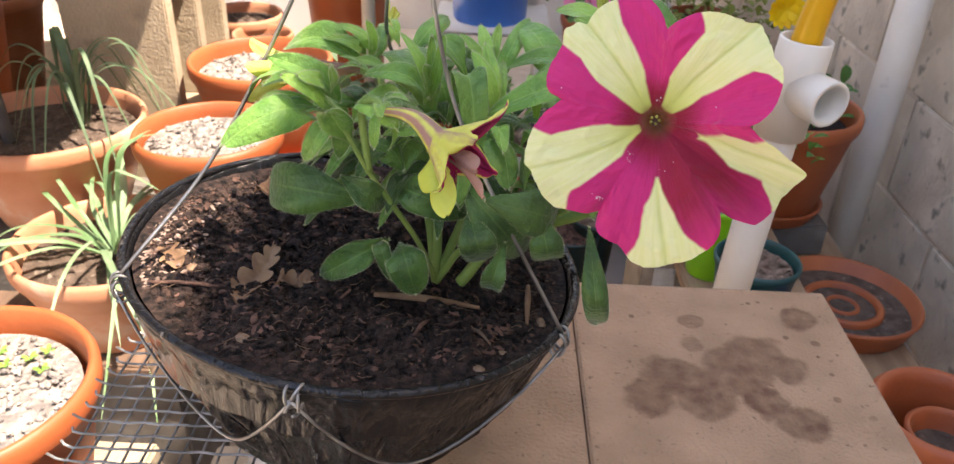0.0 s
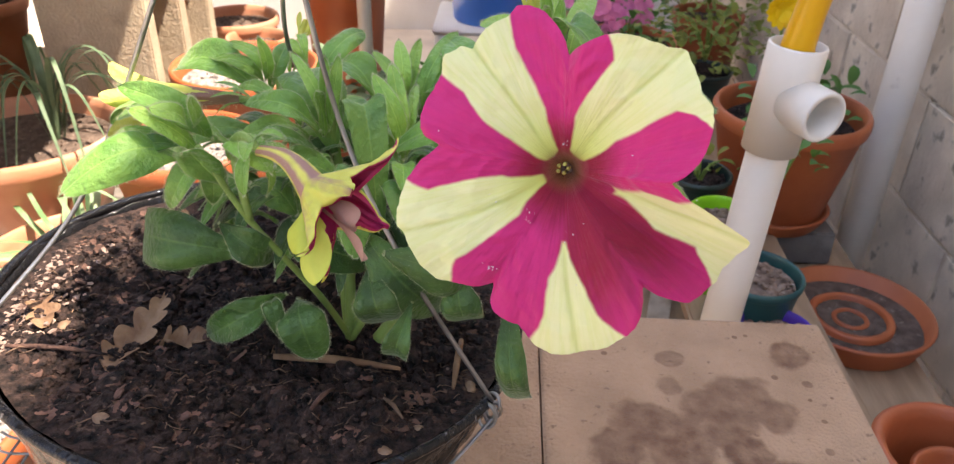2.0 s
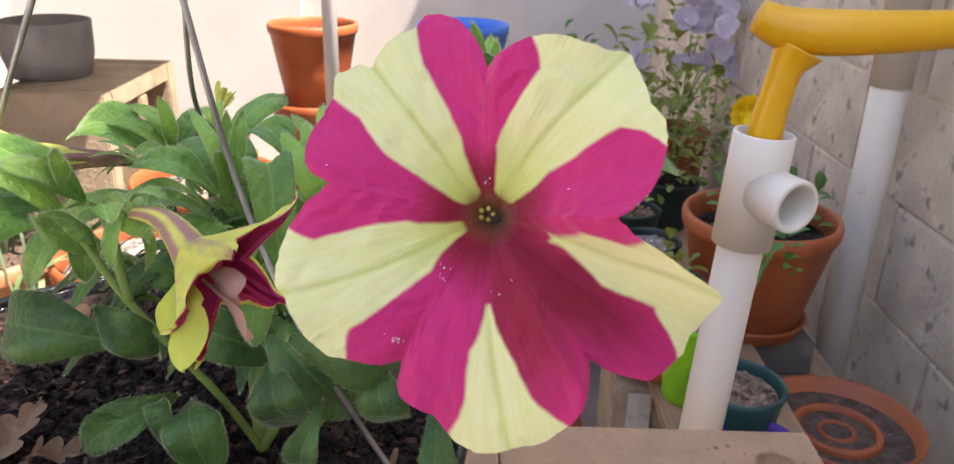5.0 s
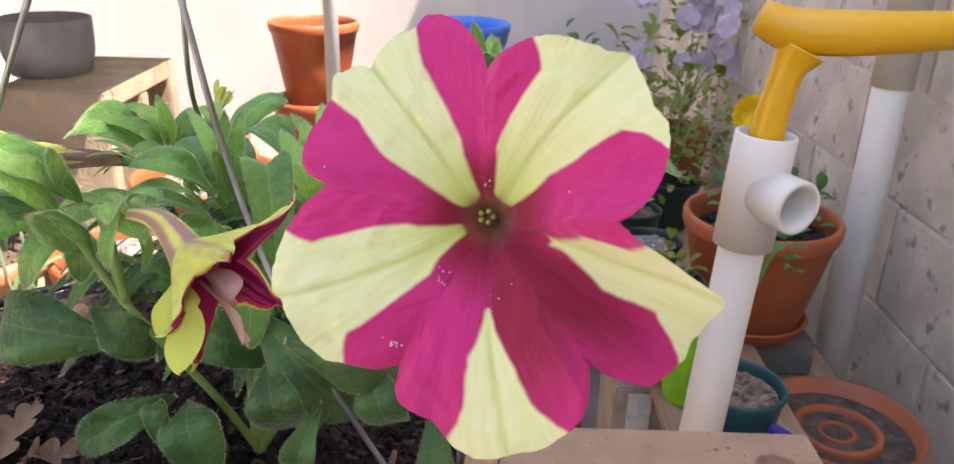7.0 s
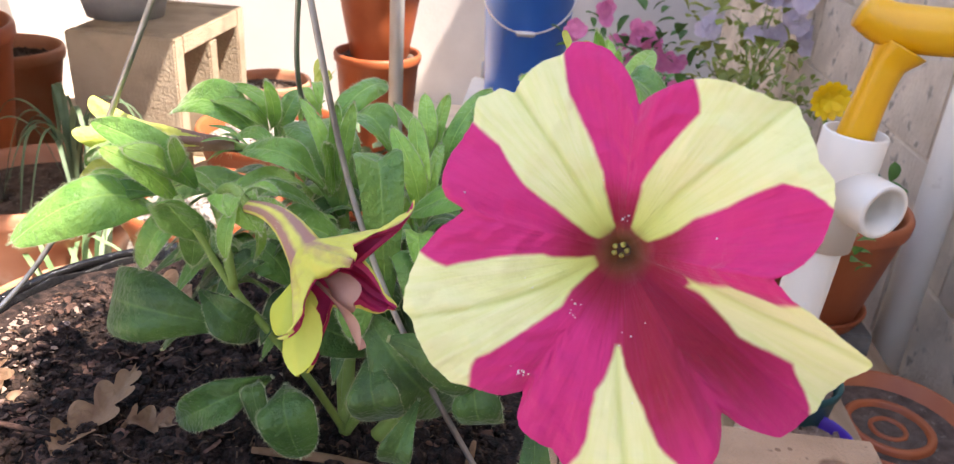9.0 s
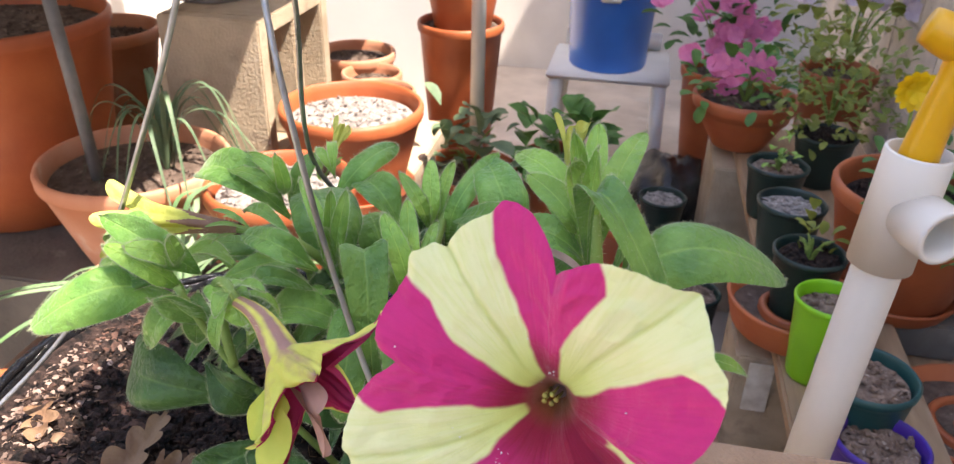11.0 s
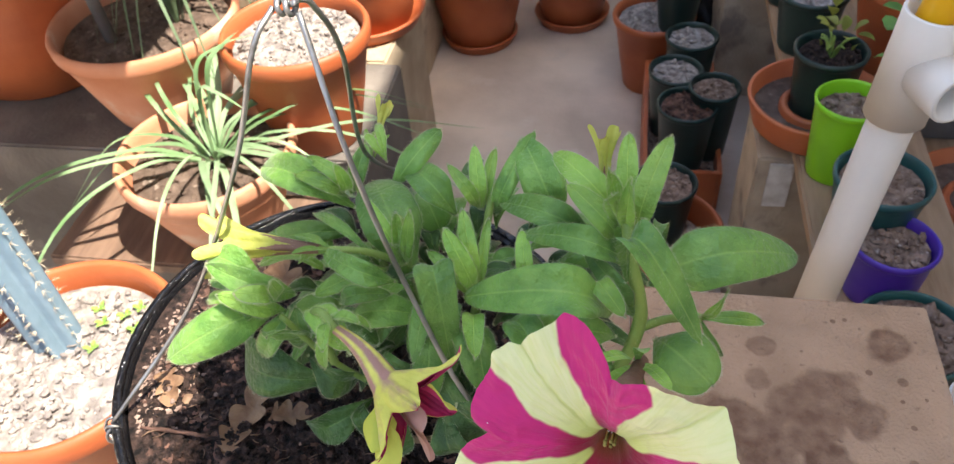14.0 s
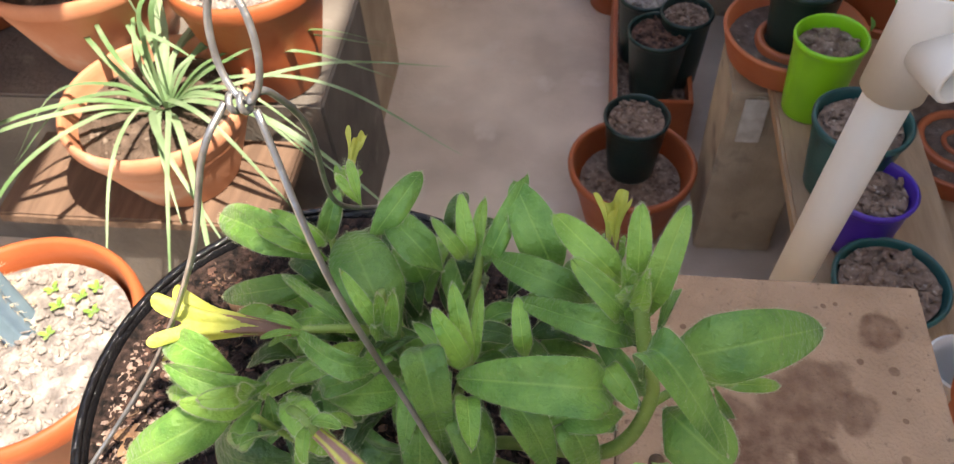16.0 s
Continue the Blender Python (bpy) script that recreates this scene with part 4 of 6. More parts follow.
leaf((-0.102, 0.071, 0.965), (-0.085, 0.073, 0.972), 0.0094, (0.3, -0.81, -0.5), .2, .1)
leaf((-0.112, 0.066, 0.965), (-0.092, 0.046, 0.975), 0.0110, (-0.68, -0.72, -0.08), .15, .25, YOUNG)
leaf((-0.119, 0.067, 0.965), (-0.115, 0.055, 0.955), 0.0103, (-0.89, -0.43, 0.16), .15, .25)
leaf((-0.101, 0.073, 0.955), (-0.075, 0.074, 0.962), 0.0169, (0.16, -0.87, -0.47), .15, .1)
leaf((-0.092, 0.072, 0.94), (-0.106, 0.075, 0.955), 0.0144, (0.46, 0.85, 0.26), .15, .1)
leaf((-0.113, 0.127, 0.962), (-0.158, 0.136, 0.978), 0.0188, (0.33, 0.82, 0.46), .18, .05)
leaf((-0.115, 0.127, 0.968), (-0.132, 0.122, 0.985), 0.0068, (0.26, 0.83, 0.5), .15, .05, YOUNG)
leaf((-0.113, 0.129, 0.97), (-0.125, 0.126, 0.99), 0.0063, (0.47, 0.79, 0.4), .15, .05, YOUNG)
leaf((-0.115, 0.127, 0.972), (-0.114, 0.121, 0.992), 0.0058, (0.77, 0.62, 0.15), .15, .05, YOUNG)
leaf((-0.081, 0.095, 0.955), (-0.102, 0.127, 0.985), 0.0261, (0.86, 0.5, 0.07), .2, .15)
leaf((-0.115, 0.129, 0.945), (-0.157, 0.11, 0.955), 0.0125, (-0.21, 0.78, 0.6), .15, .1)
leaf((-0.067, 0.123, 0.965), (-0.088, 0.134, 0.985), 0.0176, (0.67, 0.66, 0.34), .2, .1)
leaf((-0.095, 0.13, 0.972), (-0.076, 0.148, 0.992), 0.0113, (0.81, -0.31, -0.49), .1, .2)
leaf((-0.115, 0.132, 0.965), (-0.108, 0.14, 0.985), 0.0093, (0.94, 0.03, -0.34), .1, .1)
leaf((-0.102, 0.147, 0.972), (-0.108, 0.161, 0.985), 0.0043, (0.92, 0.39, 0.0), .1, .05, YOUNG)
leaf((-0.102, 0.147, 0.972), (-0.112, 0.154, 0.982), 0.0038, (0.72, 0.64, 0.28), .1, .05, YOUNG)
leaf((-0.09, 0.092, 0.962), (-0.11, 0.07, 0.972), 0.0088, (-0.49, 0.69, 0.53), .2, .2, YOUNG)
leaf((-0.092, 0.092, 0.968), (-0.123, 0.106, 0.985), 0.0047, (0.53, 0.79, 0.31), .1, .05)
leaf((-0.084, 0.094, 0.965), (-0.089, 0.092, 0.995), 0.0054, (0.76, 0.63, 0.17), .1, .05, YOUNG)
leaf((-0.084, 0.094, 0.965), (-0.082, 0.094, 0.995), 0.0050, (0.95, 0.32, -0.06), .1, .05, YOUNG)
leaf((-0.082, 0.094, 0.965), (-0.076, 0.093, 0.995), 0.0050, (0.98, 0.09, -0.19), .1, .05, YOUNG)
leaf((-0.085, 0.095, 0.962), (-0.088, 0.09, 0.985), 0.0055, (0.66, 0.71, 0.24), .1, .05, YOUNG)
leaf((-0.07, 0.089, 0.965), (-0.058, 0.057, 0.965), 0.0184, (-0.94, -0.35, -0.01), .35, .45)
leaf((-0.053, 0.086, 0.958), (-0.062, 0.088, 0.99), 0.0074, (0.81, 0.56, 0.19), .15, .1, YOUNG)
leaf((-0.053, 0.086, 0.958), (-0.057, 0.096, 0.992), 0.0070, (0.96, 0.29, 0.03), .1, .1, YOUNG)
leaf((-0.052, 0.087, 0.958), (-0.049, 0.097, 0.985), 0.0046, (0.99, 0.02, -0.12), .1, .1, YOUNG)
leaf((-0.055, 0.087, 0.955), (-0.07, 0.092, 0.975), 0.0059, (0.63, 0.72, 0.3), .1, .15, YOUNG)
leaf((-0.053, 0.078, 0.95), (-0.049, 0.058, 0.96), 0.0091, (-0.98, -0.18, 0.04), .2, .2, YOUNG)
leaf((-0.059, 0.131, 0.962), (-0.067, 0.128, 0.985), 0.0059, (0.72, 0.61, 0.33), .1, .1, YOUNG)
leaf((-0.058, 0.131, 0.962), (-0.059, 0.134, 0.988), 0.0068, (0.98, 0.22, 0.01), .1, .1, YOUNG)
leaf((-0.057, 0.131, 0.962), (-0.052, 0.137, 0.988), 0.0059, (0.98, -0.05, -0.18), .1, .1, YOUNG)
leaf((-0.052, 0.135, 0.955), (-0.039, 0.141, 0.992), 0.0091, (0.93, -0.24, -0.29), .3, .3)
leaf((-0.024, 0.125, 0.962), (-0.039, 0.138, 0.995), 0.0203, (0.89, 0.38, 0.25), .1, .1)
leaf((-0.01, 0.114, 0.965), (-0.044, 0.115, 0.985), 0.0155, (0.34, 0.78, 0.53), .15, .1)
leaf((-0.034, 0.094, 0.955), (-0.037, 0.106, 0.975), 0.0064, (0.98, 0.17, 0.04), .2, .1, YOUNG)
leaf((-0.001, 0.084, 0.955), (-0.05, 0.071, 0.98), 0.0226, (-0.0, 0.89, 0.46), .2, .1)
leaf((0.006, 0.094, 0.972), (-0.034, 0.095, 0.99), 0.0124, (0.25, 0.82, 0.52), .2, .1)
leaf((-0.076, 0.129, 0.945), (-0.083, 0.135, 0.965), 0.0167, (0.86, 0.49, 0.15), .15, .1)
leaf((-0.043, 0.112, 0.935), (-0.059, 0.116, 0.945), 0.0214, (0.46, 0.78, 0.42), .1, .1)
leaf((-0.069, 0.105, 0.93), (-0.097, 0.099, 0.945), 0.0212, (0.06, 0.88, 0.47), .1, .1)
leaf((-0.0, 0.107, 0.985), (-0.023, 0.114, 1.009), 0.0115, (0.66, 0.58, 0.47), .12, .1, YOUNG)
leaf((0.002, 0.097, 0.98), (-0.017, 0.1, 1.005), 0.0098, (0.67, 0.59, 0.44), .12, .1, YOUNG)
leaf((0.003, 0.105, 0.985), (0.001, 0.115, 1.017), 0.0078, (1.0, -0.04, 0.08), .08, .1, YOUNG)
leaf((0.005, 0.096, 0.98), (0.013, 0.109, 1.02), 0.0099, (0.95, -0.31, -0.09), .08, .1, YOUNG)
leaf((0.002, 0.1, 0.985), (-0.009, 0.093, 1.02), 0.0075, (0.85, 0.39, 0.35), .1, .05, YOUNG)
leaf((0.002, 0.099, 0.985), (-0.005, 0.089, 1.025), 0.0056, (0.96, 0.18, 0.21), .1, .05, YOUNG)
leaf((0.003, 0.098, 0.983), (0.003, 0.089, 1.02), 0.0063, (0.97, -0.25, -0.06), .1, .05, YOUNG)
leaf((0.002, 0.095, 0.978), (-0.01, 0.096, 1.0), 0.0078, (0.76, 0.51, 0.39), .12, .05, YOUNG)
leaf((0.012, 0.088, 0.97), (0.057, 0.088, 0.997), 0.0227, (0.27, -0.85, -0.45), .15, .1)
leaf((0.0035, 0.070, 0.9900), (0.0240, 0.0500, 1.0020), 0.0165, (-0.60, -0.75, -0.10), .40, .50)
leaf((0.030, 0.098, 0.944), (0.041, 0.094, 0.966), 0.0050, (0.8, 0.3, -0.4), .15, .1, YOUNG)
leaf((0.033, 0.097, 0.941), (0.058, 0.0945, 0.9475), 0.0056, (-0.05, -0.87, -0.49), .1, .1, YOUNG)
leaf((0.034, 0.096, 0.942), (0.046, 0.086, 0.922), 0.0055, (-0.88, -0.31, -0.36), .1, .2)
leaf((0.017, 0.086, 0.94), (0.034, 0.063, 0.95), 0.0251, (-0.64, -0.65, -0.41), .15, .1)
leaf((0.007, 0.08, 0.96), (-0.008, 0.085, 0.985), 0.0100, (0.77, 0.53, 0.36), .15, .1)
leaf((0.01, 0.095, 0.972), (0.019, 0.124, 0.965), 0.0064, (0.95, -0.31, -0.06), .2, .4)
leaf((-0.005, 0.083, 0.97), (0.001, 0.068, 0.98), 0.0078, (-0.77, -0.54, -0.34), .2, .3, YOUNG)
leaf((0.001, 0.078, 0.95), (-0.023, 0.071, 0.955), 0.0146, (-0.17, 0.89, 0.42), .2, .2)
leaf((-0.008, 0.079, 0.955), (-0.051, 0.078, 0.935), 0.0173, (-0.22, 0.88, 0.43), .2, .2)
# lower leaves: old, and coloured darker for the shade they hang in
leaf((-0.108, 0.06, 0.93), (-0.163, 0.064, 0.936), 0.0234, (0.13, 0.5, 0.86), .2, .15, OLD_SHADED)
leaf((-0.099, 0.069, 0.905), (-0.13, 0.053, 0.893), 0.0172, (-0.5, 0.4, 0.76), .2, .2, OLD_SHADED)
leaf((-0.093, 0.066, 0.905), (-0.085, 0.047, 0.893), 0.0192, (-0.94, -0.25, -0.23), .2, .2, OLD_SHADED)
leaf((-0.062, 0.053, 0.93), (-0.054, 0.042, 0.908), 0.0177, (-0.95, -0.17, -0.26), .25, .2, OLD_SHADED)
leaf((-0.046, 0.046, 0.92), (-0.053, 0.038, 0.895), 0.0120, (-0.96, 0.16, 0.22), .2, .2, OLD_SHADED)
leaf((-0.011, 0.045, 0.93), (-0.004, 0.028, 0.887), 0.0108, (-0.98, 0.05, -0.18), .35, .1, OLD_SHADED)
leaf((-0.099, 0.078, 0.93), (-0.065, 0.062, 0.925), 0.0204, (-0.34, -0.47, -0.81), .2, .2, OLD_SHADED)
leaf((-0.066, 0.062, 0.94), (-0.033, 0.044, 0.91), 0.0223, (-0.73, -0.33, -0.6), .2, .2, OLD_SHADED)
leaf((-0.055, 0.047, 0.94), (-0.015, 0.056, 0.925), 0.0206, (-0.22, -0.47, -0.86), .2, .2, OLD_SHADED)
leaf((-0.118, 0.063, 0.94), (-0.097, 0.062, 0.925), 0.0159, (-0.53, -0.47, -0.71), .2, .2, OLD_SHADED)
leaf((-0.103, 0.066, 0.905), (-0.097, 0.051, 0.9), 0.0082, (-0.93, -0.29, -0.24), .2, .2, OLD_SHADED)
leaf((-0.031, 0.056, 0.93), (-0.025, 0.047, 0.905), 0.0158, (-0.97, -0.04, -0.22), .2, .2, OLD_SHADED)

leaf((-0.118, 0.068, 0.972), (-0.1385, 0.056, 0.9965), 0.0135, (0.55, 0.80, 0.25), .12, .1)
leaf((-0.121, 0.063, 0.968), (-0.1330, 0.049, 0.9905), 0.0075, (0.30, 0.85, 0.40), .12, .1, YOUNG)
leaf((-0.113, 0.060, 0.958), (-0.122, 0.051, 0.983), 0.0150, (0.85, 0.10, 0.45), .12, .3)
leaf((-0.082, 0.078, 0.972), (-0.106, 0.074, 0.988), 0.0110, (0.50, 0.70, 0.45), .25, .2)
leaf((-0.058, 0.078, 0.948), (-0.044, 0.054, 0.952), 0.0165, (-0.90, -0.40, 0.10), .20, .30)
leaf((-0.040, 0.080, 0.950), (-0.022, 0.058, 0.953), 0.0170, (-0.80, -0.58, -0.10), .20, .30)
leaf((-0.022, 0.078, 0.945), (-0.006, 0.057, 0.944), 0.0150, (-0.80, -0.58, -0.10), .20, .35)
leaf((-0.070, 0.074, 0.945), (-0.066, 0.050, 0.948), 0.0140, (-0.98, -0.15, 0.10), .20, .30)
# inner foliage between the shoots, much of it in the shade-darkened green
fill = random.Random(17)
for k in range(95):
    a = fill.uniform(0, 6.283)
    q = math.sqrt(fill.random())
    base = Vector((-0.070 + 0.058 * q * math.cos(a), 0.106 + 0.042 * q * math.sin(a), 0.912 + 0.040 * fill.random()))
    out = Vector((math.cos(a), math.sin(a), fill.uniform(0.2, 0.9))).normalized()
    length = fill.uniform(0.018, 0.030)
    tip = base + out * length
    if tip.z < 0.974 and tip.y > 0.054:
        leaf(base, tip, length * fill.uniform(0.42, 0.56), None, 0.15, fill.uniform(0.1, 0.5), YOUNG if fill.random() < 0.15 else (OLD_SHADED if fill.random() < 0.6 else None))


def stem(ctrl, r0=0.0024, r1=0.0015):
    bm = bmesh.new()
    line = curve_points(ctrl, 10)
    tube(bm, line, lambda f: r0 + (r1 - r0) * f, 8)
    stem_hairs(bm, line, (r0 + r1) / 2)
    ob = grow("stem", bm, STEM)
    ob.data.materials.append(HAIR)


ROOT = Vector((-0.078, 0.085, 0.872))
stem([ROOT, (-0.086, 0.07, 0.905), (-0.105, 0.058, 0.945), (-0.118, 0.055, 0.975)], 0.0014, 0.0011)
stem([ROOT, (-0.085, 0.10, 0.91), (-0.105, 0.12, 0.95), (-0.112, 0.135, 0.975)])
stem([ROOT, (-0.078, 0.095, 0.92), (-0.082, 0.098, 0.965), (-0.083, 0.099, 0.985)])
stem([ROOT, (-0.06, 0.10, 0.92), (-0.055, 0.12, 0.955), (-0.052, 0.135, 0.975)])
stem([ROOT + Vector((0.012, 0, 0)), (-0.045, 0.085, 0.900), (-0.004, 0.074, 0.925), (0.0095, 0.079, 0.956), (0.005, 0.084, 0.985), (0.002, 0.094, 1.0)], 0.003, 0.0024)
stem([ROOT, (-0.06, 0.08, 0.90), (-0.02, 0.06, 0.93), (0.0, 0.045, 0.975)], 0.0019, 0.0014)
stem([(-0.105, 0.058, 0.945), (-0.107, 0.058, 0.972), (-0.102, 0.055, 0.979), (-0.0955, 0.0505, 0.9760)], 0.0017, 0.0016)
stem([(-0.080, 0.10, 0.955), (-0.094, 0.090, 0.974), (-0.112, 0.084, 0.9805)], 0.0017, 0.0014)
stem([(0.009, 0.080, 0.953), (0.021, 0.090, 0.948), (0.034, 0.096, 0.942)], 0.0019, 0.0014)


# ---- flowers ----
# outlines of the five petals: angle, reach
PETAL_A = ((2, 215), (5, 239), (10, 264), (15, 287), (21, 307), (31, 327), (37, 325), (44, 341), (52, 357), (58, 336), (64, 326), (75, 317), (80, 302), (85, 284), (91, 262), (93.5, 247))
PETAL_B = ((95, 276), (98, 307), (102, 336), (107, 355), (111, 360), (114, 343), (120, 341), (127, 335), (131.5, 324), (134, 345), (140, 351), (146, 334), (154, 334), (161, 337), (167, 333), (170, 318), (171.5, 284))
PETAL_C = ((175, 298), (180, 325), (186, 352), (192, 374), (202, 396), (206, 381), (217, 378), (224, 370), (229, 345), (238, 316), (242.5, 289))
PETAL_D = ((245, 330), (249, 347), (258, 352), (266, 388), (271, 402), (281, 392), (291, 376), (296, 369), (302, 347), (306, 321), (309, 291))
PETAL_E = ((311.5, 328), (318, 378), (327, 392), (333, 384), (340, 394), (345, 398), (348, 340), (351, 298), (355, 250))
RADII = np.array(PETAL_A + PETAL_B + PETAL_C + PETAL_D + PETAL_E, float)
# pale wedges: where they start, then their two edges and their vein at five reaches
AT = (0.14, 0.36, 0.58, 0.80, 1.0)
WEDGES = ((0.10, (30.0, 36, 36.2, 35.8, 24), (79, 83.4, 76.8, 72.2, 79), (55.5, 57, 55.2, 53, 52.4)),
          (0.10, (113, 110.4, 113, 116, 114), (158, 153.5, 151.6, 146, 146), (131, 129, 129.5, 130.5, 131.3)),
          (0.12, (196, 187, 188.8, 191.4, 187), (218, 229, 225.8, 223.6, 229), (211, 211.3, 208.8, 206, 204)),
          (0.385, (275.6, 275.6, 267.4, 267.0, 263.5), (276.4, 276.4, 284.4, 288.4, 295), (276, 276.2, 276.8, 278.4, 279)),
          (0.30, (343, 341, 333.2, 335.4, 327), (346, 348, 353.2, 351.0, 354), (346, 347.5, 345.2, 345.4, 344.6)))


def angle_gap(a, b):
    return (a - b + 180) % 360 - 180


def star_at(deg, s):
    best = -1.0
    for start, low, high, vein in WEDGES:
        lo, hi = np.interp(s, AT, low), np.interp(s, AT, high)
        mid = (lo + hi) / 2
        gap = (hi - lo) / 2 - abs(angle_gap(deg, mid))
        best = max(best, min(gap * max(s, 0.2) / 20.0, (s - start) * 2.6 - (0.010 * angle_gap(deg, mid)) ** 2))
    return best


def vein_at(deg, s):
    """Closeness to a petal's middle vein."""
    return max(math.exp(-(angle_gap(deg, np.interp(s, AT, w[3])) * s / 0.75) ** 2) * min(1, max(0, (s - w[0]) * 5)) for w in WEDGES)


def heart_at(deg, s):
    """The deep crimson heart, run far out on the lowest petal to colour in its shaded hollow too."""
    # crimson pigment plus painted shade where the lowest petal tilts away
    shaded_sector = max(0.0, 1 - (abs(angle_gap(deg, 309)) / 42.0) ** 4)
    return max(min(1, max(0, (0.44 - s) / 0.30)), 0.85 * shaded_sector * min(1, max(0, (1.1 - s) / 0.55)))


# how far each part of the rim leans forward or back: angle, metres
RIM_LEAN = np.array(((3, 0.0215), (30, 0.0190), (50, 0.0175), (71, 0.0165), (88, 0.0125), (100, 0.006), (113, 0.002), (132, 0.003), (145, 0.0035), (160, 0.0075), (171, 0.010), (191, 0.010), (203, 0.0095),
                     (222, 0.006), (242, 0.0035), (267, 0.003), (290, 0.0055), (303, 0.010), (314, 0.006), (327, -0.0025), (337, 0.0005), (346, 0.0095), (352, 0.017)))


def lean_at(s, deg):
    return np.interp(deg, RIM_LEAN[:, 0], RIM_LEAN[:, 1], period=360) * min(1.0, s) ** 1.25


def corolla(name, centre, facing, right, radius, shape, parent, rows=60, seg=440, table=True, fold=0.0, label=""):
    """A petunia's open face: a polar sheet with five petals, creased, with its colour layers."""
    n = Vector(facing).normalized()
    u = Vector(right)
    u = (u - n * u.dot(n)).normalized()
    v = n.cross(u)
    me = bpy.data.meshes.new(name)
    verts, star, reach, turn, vein, heart = [], [], [], [], [], []
    for i in range(rows + 1):
        s = (i / rows) ** 0.9
        for k in range(seg):
            deg = 360 * k / seg
            if table:
                r = np.interp(deg, RADII[:, 0], RADII[:, 1], period=360) / 372.0
            else:
                r = 0.86 + 0.14 * abs(math.cos(radians(2.5 * (deg - 50)))) ** 0.5
            ripple = 0.012 * noise.noise(Vector((deg * 0.21, 0.5, 0))) + 0.006 * noise.noise(Vector((deg * 0.7, 4.5, 0)))
            r *= 1 + ripple * s ** 8
            rr, h = shape(s, deg)
            a = radians(deg)
            verts.append(Vector(centre) + (u * math.cos(a) + v * math.sin(a)) * radius * rr * (1 + (r - 1) * min(1, s * 1.6)) + n * h + u * (0.15 * lean_at(s, deg) if table else 0.0))
            star.append(star_at(deg, s) if table else 0.35 * math.cos(radians(5 * deg - 40)) - 0.12 + 1.1 * max(0, s - 0.62))
            reach.append(s)
            vein.append(vein_at(deg, s) if table else 0.0)
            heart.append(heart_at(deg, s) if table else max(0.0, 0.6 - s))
            turn.append(abs((deg / 180.0) - 1.0))
    faces = [(i * seg + k, i * seg + (k + 1) % seg, (i + 1) * seg + (k + 1) % seg, (i + 1) * seg + k) for i in range(rows) for k in range(seg)]
    me.from_pydata(verts, [], faces)
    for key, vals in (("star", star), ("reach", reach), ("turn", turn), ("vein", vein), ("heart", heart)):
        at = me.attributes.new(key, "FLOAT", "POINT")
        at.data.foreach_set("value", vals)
    me.polygons.foreach_set("use_smooth", [True] * len(faces))
    me.materials.append(PETAL)
    ob = new(name, me)
    ob.parent = parent
    if label:
        tagged(ob, label)
    return ob


def face_shape(s, deg):
    """Wide open face: a short throat, gently waved petals, creases down the petal middles and seams."""
    throat = -0.0105 * math.exp(-(s / 0.095) ** 1.7) - 0.0055 * math.exp(-(s / 0.30) ** 2)
    crease = 0.0
    for start, low, high, vein in WEDGES:
        g = angle_gap(deg, np.interp(s, AT, vein)) * s
        crease -= 0.0004 * math.exp(-(g / 1.1) ** 2)
        crease += 0.0011 * math.exp(-((abs(g) - 9) / 7.0) ** 2) * s
    c, d = math.cos(radians(deg)) * s, math.sin(radians(deg)) * s
    seam = 0.0
    for edge in (2, 93.5, 171.5, 242.5, 309):
        g = angle_gap(deg, edge) * s
        seam -= 0.0016 * math.exp(-(g / 3.5) ** 2) * s
    wave = 0.0012 * math.sin(radians(deg * 5 + 30)) * s ** 2 + 0.0022 * noise.noise(Vector((c * 3.2, d * 3.2, 1.0))) * s + 0.0007 * noise.noise(Vector((c * 11, d * 11, 4.0))) + 0.0016 * noise.noise(Vector((deg * 0.05, 2.0, 0.0))) * s ** 6
    curl = 0.010 * math.exp(-(angle_gap(deg, 345) / 6.0) ** 2) * max(0, s - 0.72) ** 1.2 * 2
    lean = lean_at(s, deg)
    return s * (1 - lean / 0.165), throat + crease + seam + wave + curl + lean - 0.004 * s ** 5 + 0.0025


FACE = Vector((-0.17, -1.0, 0.40)).normalized()
flower = empty("open_petunia_flower", (0, 0.001, 0.9972), "large open petunia flower striped magenta and pale yellow", "flower")
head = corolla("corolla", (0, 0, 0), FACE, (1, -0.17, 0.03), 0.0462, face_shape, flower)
bm = bmesh.new()
back = -FACE
tube(bm, curve_points([FACE * -0.012, FACE * -0.030, FACE * -0.046 + Vector((0.001, 0, -0.003)), FACE * -0.058 + Vector((0.001, 0, -0.008))], 8), lambda f: 0.0075 - 0.005 * min(1, f * 1.6), 16)
throat_tube = part("corolla_tube", bm, TUBE, flower)
for k in range(5):
    bm = bmesh.new()
    a = 2 * math.pi * k / 5
    q = FACE * -0.0045 + Vector((math.cos(a) * 0.0014 - 0.0004, 0.0, math.sin(a) * 0.0013 + 0.0004))
    bmesh.ops.create_icosphere(bm, subdivisions=2, radius=0.0006, matrix=Matrix.Translation(q))
    tube(bm, [q, q + FACE * -0.006], 0.0003, 6)
    part("stamen", bm, ANTHER, head)
bm = bmesh.new()
